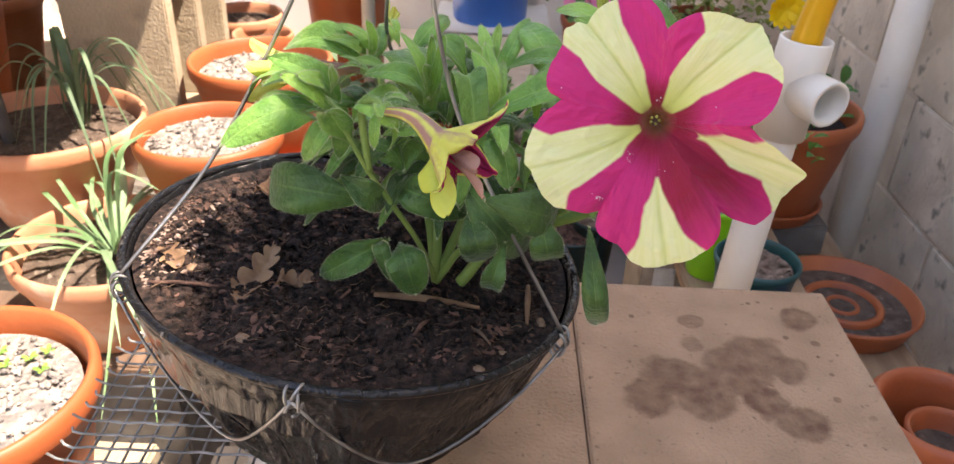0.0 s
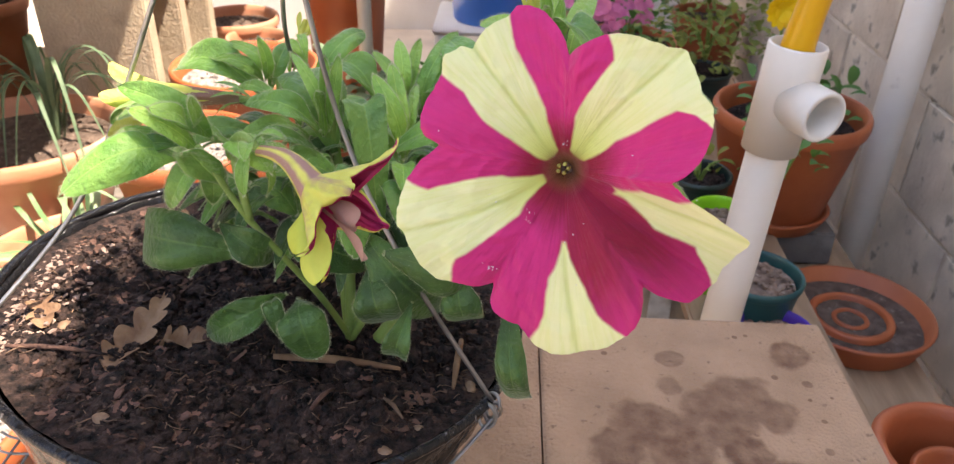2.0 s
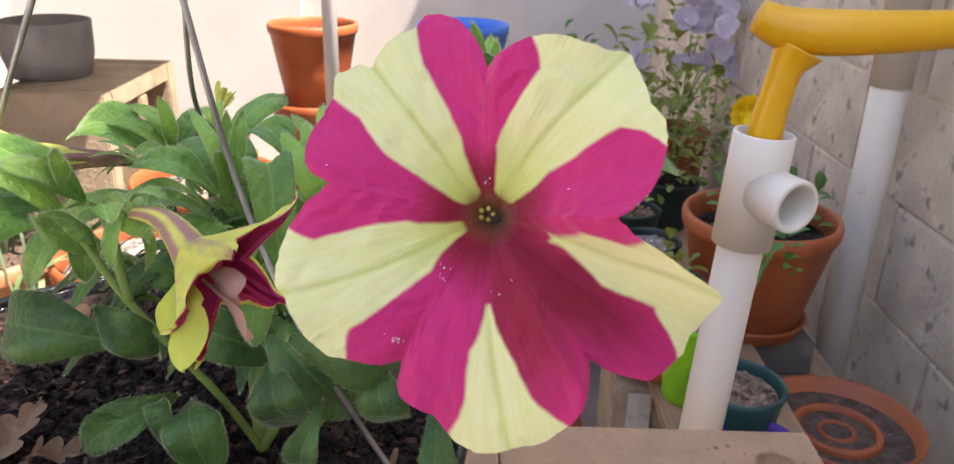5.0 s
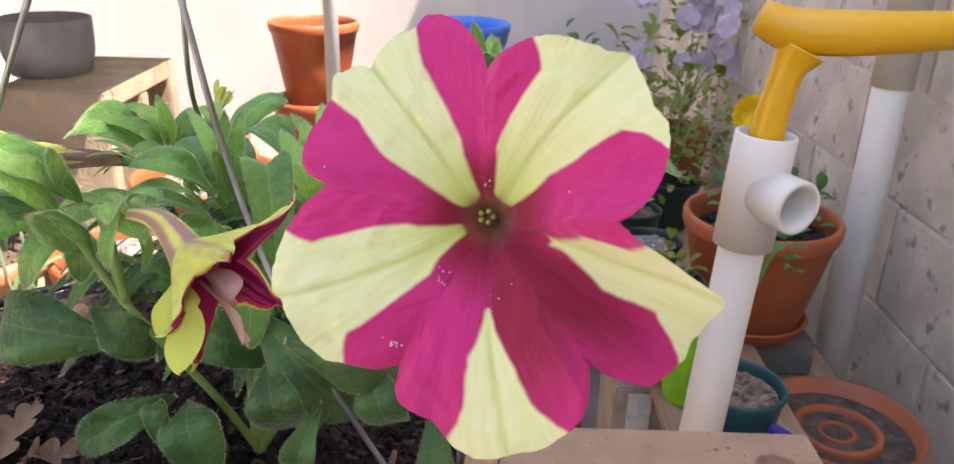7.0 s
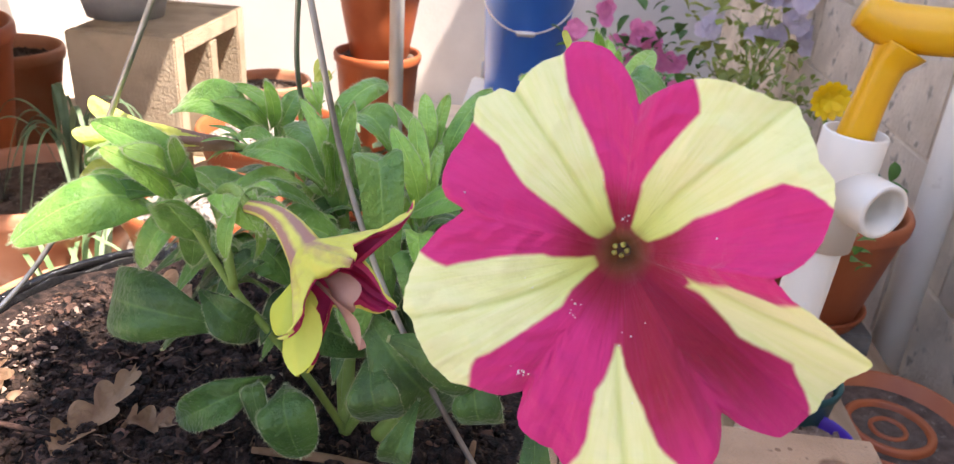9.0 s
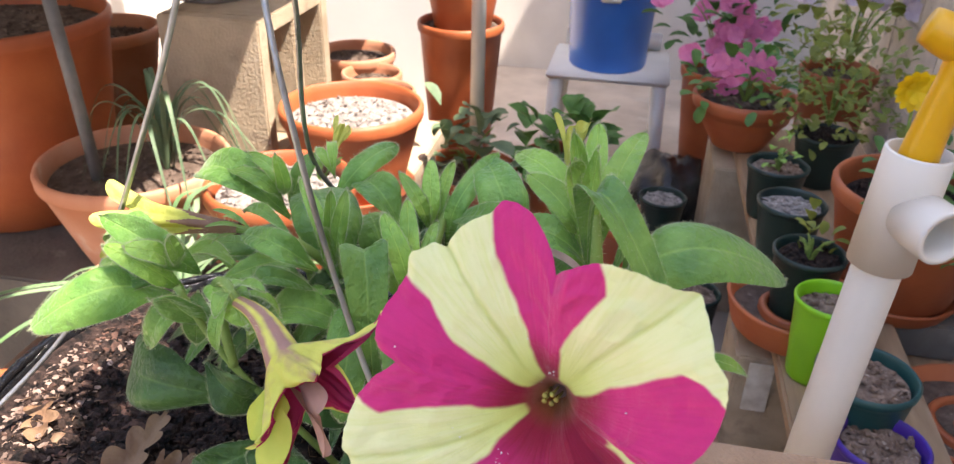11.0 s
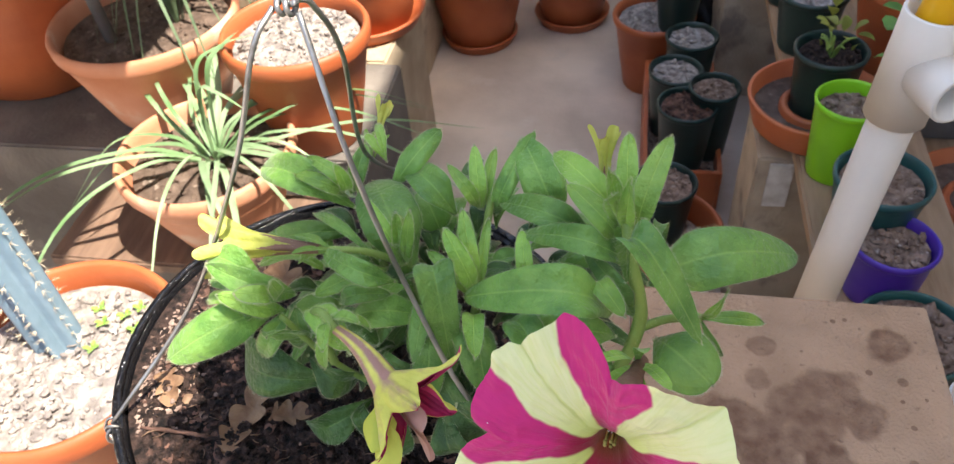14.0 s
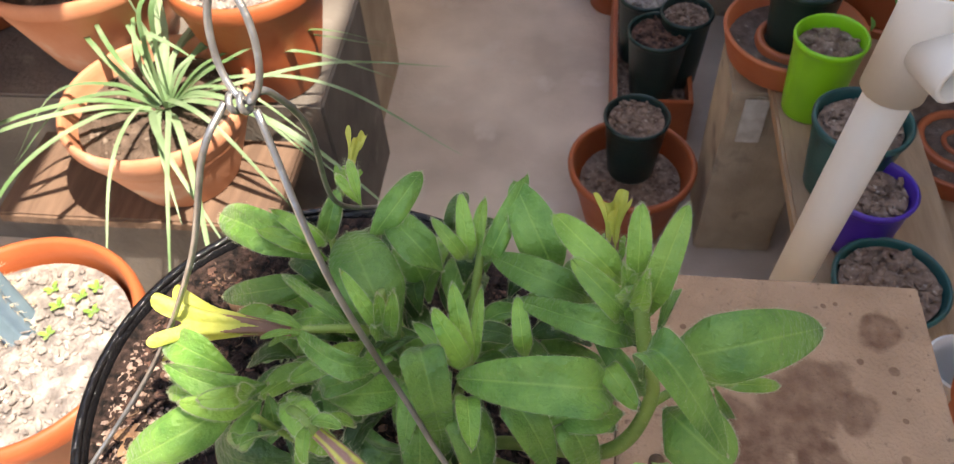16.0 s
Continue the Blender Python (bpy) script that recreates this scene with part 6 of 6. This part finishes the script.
def cactus(at, top):
    at, top = Vector(at), Vector(top)
    thing = empty("columnar_cactus", at, "blue-green ribbed columnar cactus with rows of pale spines", "cactus")
    ax = top - at
    m = ax.to_track_quat("Z", "Y").to_matrix()
    bm = bmesh.new()
    ribs, seg, rows = 6, 48, 26
    rings = []
    for i in range(rows + 1):
        f = i / rows
        r0 = 0.019 * (1 if f < 0.9 else math.sqrt(max(0.02, 1 - ((f - 0.9) / 0.1) ** 2)))
        rings.append([bm.verts.new(m @ Vector(((r0 * (1 + 0.22 * math.cos(ribs * a))) * math.cos(a), (r0 * (1 + 0.22 * math.cos(ribs * a))) * math.sin(a), f * ax.length))) for a in [2 * math.pi * k / seg for k in range(seg)]])
    for a, b in zip(rings, rings[1:]):
        for k in range(seg):
            bm.faces.new((a[k], a[(k + 1) % seg], b[(k + 1) % seg], b[k]))
    cap(bm, rings[-1])
    part("ribbed_stem", bm, CACTUS, thing)
    rng = random.Random(1)
    bm = bmesh.new()
    for r in range(ribs):
        a = 2 * math.pi * r / ribs
        for j in range(24):
            z = ax.length * (j + 0.5) / 24
            base = Vector((0.0232 * math.cos(a), 0.0232 * math.sin(a), z))
            for _ in range(7):
                d = Vector((math.cos(a) + rng.uniform(-.8, .8), math.sin(a) + rng.uniform(-.8, .8), rng.uniform(-.6, .6))).normalized()
                tube(bm, [m @ base, m @ (base + d * rng.uniform(0.004, 0.009))], 0.0003, 3, 0.3)
    tagged(part("bristle", bm, SPINE, thing, "pale bristly spines", smooth=False), kind="stuff")


cactus((-0.528, 0.290, 0.585), (-0.520, 0.284, 0.885))

# ---- pots on the floor ----
pot("terracotta_pot", (-0.395, 1.82, 0.012), 0.135, 0.20, TERRA, "terracotta-coloured floor pot with a green plant", fill=GARDENSOIL, fill_name="soil", level=0.03, seed=8, group="floor pots")
saucer((-0.395, 1.82, 0.0005), 0.105, 0.03, TERRA, "terracotta-coloured saucer on the floor", seed=3)
pot("terracotta_pot", (-0.150, 1.94, 0.012), 0.125, 0.20, TERRA, "terracotta-coloured floor pot with a geranium", fill=GARDENSOIL, fill_name="soil", level=0.03, seed=9, group="floor pots")
saucer((-0.150, 1.94, 0.0005), 0.105, 0.03, TERRA, "terracotta-coloured saucer on the floor", seed=4)


leafy("geranium", (-0.150, 1.94, 0.19), 64, (0.15, 0.15, 0.13), 0.078, FARLEAF, "green geranium with rounded leaves in a floor pot", 3)
leafy("leafy_plant", (-0.39, 1.82, 0.19), 46, (0.13, 0.13, 0.16), 0.070, GREY_LEAF, "grey-green leafy plant in a floor pot", 4)

pot("terracotta_pot", (0.085, 0.943, 0.001), 0.112, 0.164, TERRA, "terracotta-coloured pot with a small pot set in it", fill=CHIPS, fill_name="gravel", level=0.05, seed=10, group="floor pots", lip=0.02, stones=200, size=0.005)


def planter():
    thing = empty("long_planter", (0.130, 1.345, 0.0005), "long terracotta-coloured trough filled with gravel", "planter")
    x0, x1, y0, y1, h, w = -0.078, 0.078, -0.20, 0.20, 0.122, 0.009
    for lo, hi in (((x0, y0, 0), (x0 + w, y1, h)), ((x1 - w, y0, 0), (x1, y1, h)), ((x0 + w, y0, 0), (x1 - w, y0 + w, h)), ((x0 + w, y1 - w, 0), (x1 - w, y1, h)), ((x0 + w, y0 + w, 0), (x1 - w, y1 - w, 0.008))):
        bm = bmesh.new()
        box(bm, lo, hi, 0.0015)
        part("panel", bm, TERRA, thing, smooth=False)
    bm = bmesh.new()
    box(bm, (x0 + w, y0 + w, 0.0085), (x1 - w, y1 - w, 0.085))
    pebbles(bm, 400, lambda r: (r.uniform(x0 + w, x1 - w), r.uniform(y0 + w, y1 - w), 0.086), 0.006, 3)
    tagged(part("gravel", bm, CHIPS, thing, smooth=False), kind="stuff")


planter()
SMALL = "dark green nursery pot filled with pale gravel"
for x, y, z, r, h, f, s in ((0.085, 0.970, 0.118, 0.056, 0.132, CHIPS, 21), (0.130, 1.215, 0.090, 0.059, 0.15, BARK, 22), (0.182, 1.255, 0.090, 0.050, 0.165, CHIPS, 23), (0.108, 1.326, 0.090, 0.055, 0.155, GRAVEL, 24), (0.143, 1.448, 0.090, 0.056, 0.16, GRAVEL, 25)):
    pot("nursery_pot", (x, y, z), r, h, DARKGREEN, SMALL, fill=f, level=0.012, lip=0.012, lip_out=0.003, wall=0.004, rb=r * 0.74, stones=110, size=0.0048, group="dark nursery pots", seed=s)
pot("terracotta_pot", (0.066, 1.635, 0.001), 0.097, 0.195, TERRA, "terracotta-coloured pot of gravel beside the trough", fill=GRAVEL, level=0.02, seed=11, group="floor pots", lip=0.02)
pot("nursery_pot", (0.116, 1.60, 0.178), 0.054, 0.11, DARKGREEN, SMALL, fill=GRAVEL, level=0.012, lip=0.012, lip_out=0.003, wall=0.004, rb=0.04, stones=110, size=0.0048, group="dark nursery pots", seed=26)

# ---- pots on the shelf ----
saucer((0.293, 0.952, 0.4035), 0.103, 0.05, TERRA, "deep terracotta-coloured saucer with a dark pot in it", ring=0.045, fill=GARDENSOIL, seed=5)
for x, y, z, r, h, f, s, lab in ((0.296, 0.960, 0.412, 0.052, 0.118, SOIL, 31, "dark green nursery pot with a yellowing seedling"), (0.303, 1.171, 0.403, 0.057, 0.105, GRAVEL, 32, SMALL), (0.299, 1.33, 0.403, 0.056, 0.105, CHIPS, 33, "dark green nursery pot with a bright seedling")):
    pot("nursery_pot", (x, y, z), r, h, DARKGREEN, lab, fill=f, level=0.014, lip=0.012, lip_out=0.003, wall=0.004, rb=r * 0.74, stones=100, size=0.0048, group="dark nursery pots", seed=s)
leafy("yellowing_seedling", (0.296, 0.96, 0.515), 16, (0.05, 0.05, 0.06), 0.025, BUSH, "yellowing seedling with curled leaves", 8, "seedling")
leafy("bright_seedling", (0.299, 1.33, 0.495), 14, (0.03, 0.03, 0.06), 0.022, YOUNG, "bright green upright seedling", 9, "seedling")
pot("lime_pot", (0.305, 0.836, 0.403), 0.047, 0.127, LIME, "bright lime green plastic pot with gravel", fill=CHIPS, level=0.02, lip=0.012, lip_out=0.002, wall=0.003, rb=0.036, stones=60, size=0.005, seed=34)
pot("teal_pot", (0.322, 0.693, 0.403), 0.058, 0.117, TEAL, "dark teal plastic pot with brown chippings", fill=CHIPS, level=0.016, lip=0.014, lip_out=0.003, wall=0.004, rb=0.042, stones=110, size=0.005, seed=35)
pot("purple_pot", (0.328, 0.612, 0.403), 0.050, 0.087, PURPLE, "purple plastic pot with brown chippings", fill=CHIPS, level=0.014, lip=0.012, lip_out=0.003, wall=0.004, rb=0.042, stones=110, size=0.005, seed=36)
pot("teal_pot", (0.341, 0.508, 0.403), 0.063, 0.047, TEAL, "shallow dark teal plastic pot with bark chippings", fill=CHIPS, level=0.010, lip=0.012, lip_out=0.003, wall=0.004, rb=0.055, stones=150, size=0.006, seed=37)
saucer((0.531, 0.830, 0.332), 0.117, 0.042, TERRA, "empty terracotta-coloured saucer with dried soil rings", ring=0.055, fill=GARDENSOIL, seed=7)
saucer((0.460, 1.075, 0.396), 0.098, 0.028, TERRA, "terracotta-coloured saucer under a pot by the wall", seed=8)
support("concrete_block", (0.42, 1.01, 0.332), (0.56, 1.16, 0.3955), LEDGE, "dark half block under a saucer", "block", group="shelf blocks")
pot("terracotta_pot", (0.458, 1.071, 0.403), 0.125, 0.198, TERRA, "terracotta-coloured pot beside the block wall", fill=SOIL, fill_name="soil", level=0.035, seed=12, group="large pots")
leafy("leafy_plant", (0.475, 1.09, 0.575), 50, (0.10, 0.10, 0.06), 0.035, FARLEAF, "low dark green plant in a terracotta-coloured pot", 14)
pot("terracotta_pot", (0.326, 0.252, 0.50), 0.056, 0.155, TERRA, "terracotta-coloured pot with a smaller pot inside", fill=GARDENSOIL, fill_name="soil", level=0.07, seed=13, group="large pots", lip=0.02, stones=0)
pot("terracotta_pot", (0.333, 0.243, 0.592), 0.034, 0.045, TERRA, "small terracotta-coloured pot inside another", fill=GARDENSOIL, fill_name="soil", level=0.02, seed=14, lip=0.01, lip_out=0.003, wall=0.004, stones=0)
support("concrete_block", (0.245, 0.14, 0), (0.42, 0.33, 0.4995), BLOCK, "rough concrete block beside the bench", "block")
pot("white_cup", (0.336, 0.345, 0.403), 0.03, 0.15, WHITEPL, "white plastic cup beside the bench", fill=None, lip=0.006, lip_out=0.001, wall=0.002, rb=0.024, category="cup", seed=15)

# ---- far end ----
bm = bmesh.new()
tube(bm, [(-0.412, 2.02, 0.0), (-0.412, 2.02, 2.2)], 0.020, 14)
tagged(mesh_object("white_post", bm, WHITEPL), "slim white painted post", "post")
pot("terracotta_pot", (-0.505, 2.22, 0.0005), 0.13, 0.50, TERRA, "tall terracotta-coloured pot carrying another", fill=GARDENSOIL, fill_name="soil", level=0.02, seed=16, group="stacked pots")
pot("terracotta_pot", (-0.50, 2.22, 0.485), 0.13, 0.24, TERRA, "terracotta-coloured pot stacked on another", fill=GARDENSOIL, fill_name="soil", level=0.03, seed=17, group="stacked pots")


def chair():
    thing = empty("plastic_chair", (-0.06, 2.46, 0.04), "white plastic garden chair holding a blue bucket", "chair")
    bm = bmesh.new()
    box(bm, (-0.19, -0.17, 0.28), (0.19, 0.17, 0.30), 0.006)
    part("seat", bm, WHITEPL, thing)
    for x in (-0.16, 0.16):
        for y in (-0.14, 0.14):
            bm = bmesh.new()
            tube(bm, [(x * 1.08, y * 1.1, -0.0395), (x, y, 0.2795)], 0.020, 10, 1.15)
            part("leg", bm, WHITEPL, thing)
    bm = bmesh.new()
    box(bm, (-0.16, 0.152, 0.301), (0.16, 0.168, 0.36), 0.005)
    part("backrest", bm, WHITEPL, thing)


chair()
bucket = empty("blue_bucket", (-0.07, 2.44, 0.3405), "blue plastic bucket with a pale wire handle", "bucket")
bm = bmesh.new()
cap(bm, lathe(bm, [(0.04, 0), (0.118, 0.0), (0.122, 0.006), (0.140, 0.33), (0.147, 0.335), (0.147, 0.36), (0.141, 0.362), (0.137, 0.33), (0.10, 0.02)], 48)[-1])
part("body", bm, BLUE, bucket)
bm = bmesh.new()
tube(bm, [(0.146 * math.cos(a), -0.142 * abs(math.sin(a)) * 1.0, 0.34 - 0.11 * abs(math.sin(a))) for a in [math.pi + math.pi * k / 24 for k in range(25)]], 0.003, 6)
part("handle", bm, WHITEPL, bucket)
bm = bmesh.new()
box(bm, (-0.03, -0.153, 0.222), (0.03, -0.139, 0.238), 0.004)
part("handle_grip", bm, WHITEPL, bucket)


def flowering(name, at, label, petal, leafmat, count, blooms, spread, size, seed, facing=(0, -1, 0.4)):
    thing = leafy(name, at, count, spread, size, leafmat, label, seed)
    rng = random.Random(seed + 50)
    for _ in range(blooms):
        p = Vector((rng.gauss(0, .38) * spread[0], rng.gauss(0, .38) * spread[1] - spread[1] * 0.2, spread[2] * rng.uniform(0.2, 1.1)))
        bm = bmesh.new()
        for _ in range(4):
            q = p + Vector((rng.uniform(-1, 1), rng.uniform(-1, 1), rng.uniform(-1, 1))) * size * 0.4
            blossom(bm, q, (rng.uniform(-.6, .6), -1, rng.uniform(-.1, .8)), size * 0.5)
        part("bloom", bm, petal, thing)
    return thing


pot("terracotta_pot", (0.27, 2.22, 0.0005), 0.12, 0.42, TERRA, "terracotta-coloured pot with pink flowers", fill=GARDENSOIL, fill_name="soil", level=0.03, seed=18, group="far pots")
flowering("pink_flowers", (0.25, 2.20, 0.42), "pink flowering plant with green leaves", PINK, FARLEAF, 80, 14, (0.24, 0.14, 0.22), 0.05, 20)
pot("terracotta_bowl", (0.268, 1.68, 0.403), 0.115, 0.12, TERRA, "shallow terracotta-coloured bowl of pink flowers", fill=GARDENSOIL, fill_name="soil", level=0.02, seed=19, rb=0.06, category="bowl", group="far pots")
flowering("pink_flowers", (0.268, 1.68, 0.51), "small pink flowering plant in a bowl", PINK, FARLEAF, 70, 8, (0.15, 0.13, 0.09), 0.04, 21)
pot("terracotta_pot", (0.60, 2.3, 0.0005), 0.11, 0.42, TERRA, "terracotta-coloured pot under the lilac flowers", fill=GARDENSOIL, fill_name="soil", level=0.03, seed=27, group="far pots")
flowering("lilac_flowers", (0.61, 2.28, 0.46), "tall plant with clusters of pale lilac flowers", LILAC, BUSH, 130, 26, (0.26, 0.18, 0.42), 0.055, 22)
pot("nursery_pot", (0.412, 1.50, 0.403), 0.062, 0.11, DARKGREEN, "dark pot with a feathery olive bush", fill=SOIL, fill_name="soil", level=0.01, lip=0.012, lip_out=0.003, wall=0.004, seed=28, group="dark nursery pots")
leafy("feathery_bush", (0.412, 1.50, 0.54), 420, (0.17, 0.16, 0.15), 0.022, BUSH, "feathery olive-green bush in a dark pot", 23)
leafy("marigold_plant", (0.36, 0.80, 0.60), 24, (0.06, 0.06, 0.1), 0.03, FARLEAF, "small marigold plant behind the pipe", 24)
marigold = empty("marigold_flower", (0.308, 0.765, 0.838), "bright yellow marigold flower on a thin stem", "flower")
for ring, cnt in ((1.0, 14), (0.65, 10), (0.35, 6)):
    bm = bmesh.new()
    for k in range(cnt):
        a = 2 * math.pi * k / cnt + ring
        d = Vector((math.cos(a), -0.25 / ring, math.sin(a)))
        blade_leaf(bm, (0, -0.002, 0), d.normalized() * 0.024 * (0.5 + 0.5 * ring), 0.010, side=(-math.sin(a), 0, math.cos(a)), n=4, m=2, uvs=False)
    part("petal_ring", bm, MARIGOLD, marigold)
bm = bmesh.new()
tube(bm, curve_points([(0, 0.004, 0), (0.01, 0.01, -0.08), (0.03, 0.01, -0.20)], 8), 0.0018, 6)
part("stem", bm, STEM, marigold)
def crumpled_sheet(at, size, label):
    """A crumpled heap of black plastic on the floor."""
    bm = bmesh.new()
    bmesh.ops.create_icosphere(bm, subdivisions=4, radius=1.0)
    for v in bm.verts:
        d = v.co.copy()
        v.co *= 1 + 0.28 * noise.noise(d * 1.7) + 0.20 * abs(noise.noise(d * 4.5 + Vector((3, 0, 0)))) + 0.07 * noise.noise(d * 13)
        v.co = Vector((v.co.x * size[0], v.co.y * size[1], max(0.0, v.co.z + 0.25) * size[2]))
    ob = mesh_object("plastic_sheet", bm, FILM)
    ob.location = at
    tagged(ob, label, "plastic sheet")


crumpled_sheet((0.150, 1.98, 0.0005), (0.115, 0.26, 0.17), "crumpled black plastic sheet heaped on the floor")
# pots at the back on the sunny side
for x, y, z, r, h, s in ((-0.70, 1.95, 0.25, 0.085, 0.16, 41), (-0.80, 2.1, 0.0005, 0.12, 0.42, 42), (-0.95, 1.6, 0.41, 0.11, 0.2, 43), (-1.15, 1.45, 0.41, 0.12, 0.22, 44), (-0.62, 1.75, 0.30, 0.10, 0.13, 45)):
    pot("terracotta_pot", (x, y, z), r, h, TERRA_PALE, "terracotta-coloured pot in the far row", fill=GARDENSOIL, fill_name="soil", level=0.03, seed=s, group="far pots")
support("concrete_block", (-1.3, 1.12, 0), (-0.80, 1.80, 0.4095), BLOCK, "long stained concrete ledge at the back", "block")
support("concrete_block", (-0.78, 1.62, 0), (-0.5, 2.03, 0.2495), BLOCK, "low concrete block at the back", "block")
slab("white_sheet", (-1.6, 2.62, 0), (-0.62, 2.66, 1.6), BRIGHTSHEET, "bright white sheet panel at the far end", category="sheet")

# ---- small things on the compost ----
def lobed_leaf(at, length, width, turn, lift, label, lobes=5):
    """A dry leaf with rounded lobes and deep bays, a midrib fold and curled ends."""
    bm = bmesh.new()
    rows = []
    n, m = 48, 4
    for i in range(n + 1):
        t = i / n
        env = math.sin(math.pi * min(1, t ** 0.85 * 0.94 + 0.04)) ** 0.8
        row = []
        for k in range(-m, m + 1):
            v = k / m
            ph = lobes * t + (0.18 if v > 0 else 0.0) + 0.10 * math.sin(9 * t + lobes)
            bay = abs(math.sin(math.pi * ph)) ** 0.55
            stalk = 0.06 if t < 0.10 else 1.0
            w = 0.5 * width * env * (0.20 + 0.80 * bay) * stalk + 0.0003
            x = length * (t - 0.5) + abs(v) * width * 0.22 * bay
            z = lift * (1 + 0.8 * math.sin(t * 7)) + 0.0018 * math.sin(t * 11) + w * 0.5 * abs(v) ** 1.5 + 0.0012 * noise.noise(Vector((t * 9, v * 2, lobes)))
            row.append(bm.verts.new((x, w * v + 0.0012 * math.sin(t * 6), z)))
        rows.append(row)
    for a, b in zip(rows, rows[1:]):
        for k in range(2 * m):
            bm.faces.new((a[k], a[k + 1], b[k + 1], b[k]))
    ob = mesh_object("fallen_leaf", bm, DRYLEAF)
    ob.matrix_world = BASKET @ Matrix.Translation((at[0], at[1], -0.003 + soil_height(*at) + 0.002)) @ Euler((0.1, -0.22, turn)).to_matrix().to_4x4()
    return tagged(ob, label, "dry leaf", "fallen leaves")


lobed_leaf((-0.044, -0.043), 0.050, 0.015, radians(84), 0.002, "dry brown lobed oak leaf lying on compost")
lobed_leaf((-0.026, -0.037), 0.020, 0.013, radians(22), 0.002, "crumpled dry brown leaf lying on compost", 3)
lobed_leaf((-0.086, -0.034), 0.024, 0.013, radians(-52), 0.002, "torn pale dry leaf lying on compost", 3)
lobed_leaf((-0.055, 0.040), 0.030, 0.018, radians(-25), 0.003, "crumpled reddish dry leaf lying on compost", 2)


def splinter(a, b, r, material, label, name="twig", flat=1.0):
    bm = bmesh.new()
    p, q = on_soil(*a, 0.003), on_soil(*b, 0.003)
    mid = (p + q) / 2 + Vector((0, 0, 0.0015))
    tube(bm, curve_points([p, mid, q], 8), lambda f: r * (0.35 + 0.65 * math.sin(math.pi * (0.15 + 0.8 * f))), 7)
    tagged(mesh_object(name, bm, material), label, "twig", "twigs")


splinter((-0.0887, -0.0567), (-0.0483, -0.0573), 0.0011, BARK, "thin reddish twig lying on compost")
splinter((0.0133, -0.045), (0.0647, -0.034), 0.0018, DRYLEAF, "pale dry wood splinter lying on compost")
splinter((0.0895, -0.012), (0.088, -0.044), 0.0016, DRYLEAF, "short tan twig standing in compost")
splinter((0.035, -0.073), (0.041, -0.058), 0.001, BARK, "small dark twig lying on compost")
splinter((0.061, -0.0595), (0.0697, -0.069), 0.0009, FIBRE, "small pale twig lying on compost")
for x, y, s, seed in ((0.066, -0.0845, 0.0038, 1), (0.0945, -0.041, 0.0036, 2), (0.0285, -0.1035, 0.0028, 3), (0.0767, -0.0679, 0.0024, 4), (-0.076, -0.038, 0.0038, 5), (-0.036, -0.090, 0.0030, 6)):
    bm = bmesh.new()
    bmesh.ops.create_icosphere(bm, subdivisions=3, radius=s * 0.85)
    for v in bm.verts:
        v.co *= 1 + 0.9 * noise.noise(v.co * 210 + Vector((seed, 0, 0))) + 0.12 * noise.noise(v.co * 900)
        v.co.y *= 0.75
        v.co.z *= 0.6
    ob = mesh_object("pebble", bm, STONE)
    ob.location = on_soil(x, y, s * 0.35)
    tagged(ob, "small pale tan pebble on the compost", "pebble", "pebbles on compost")

wall_blocks()
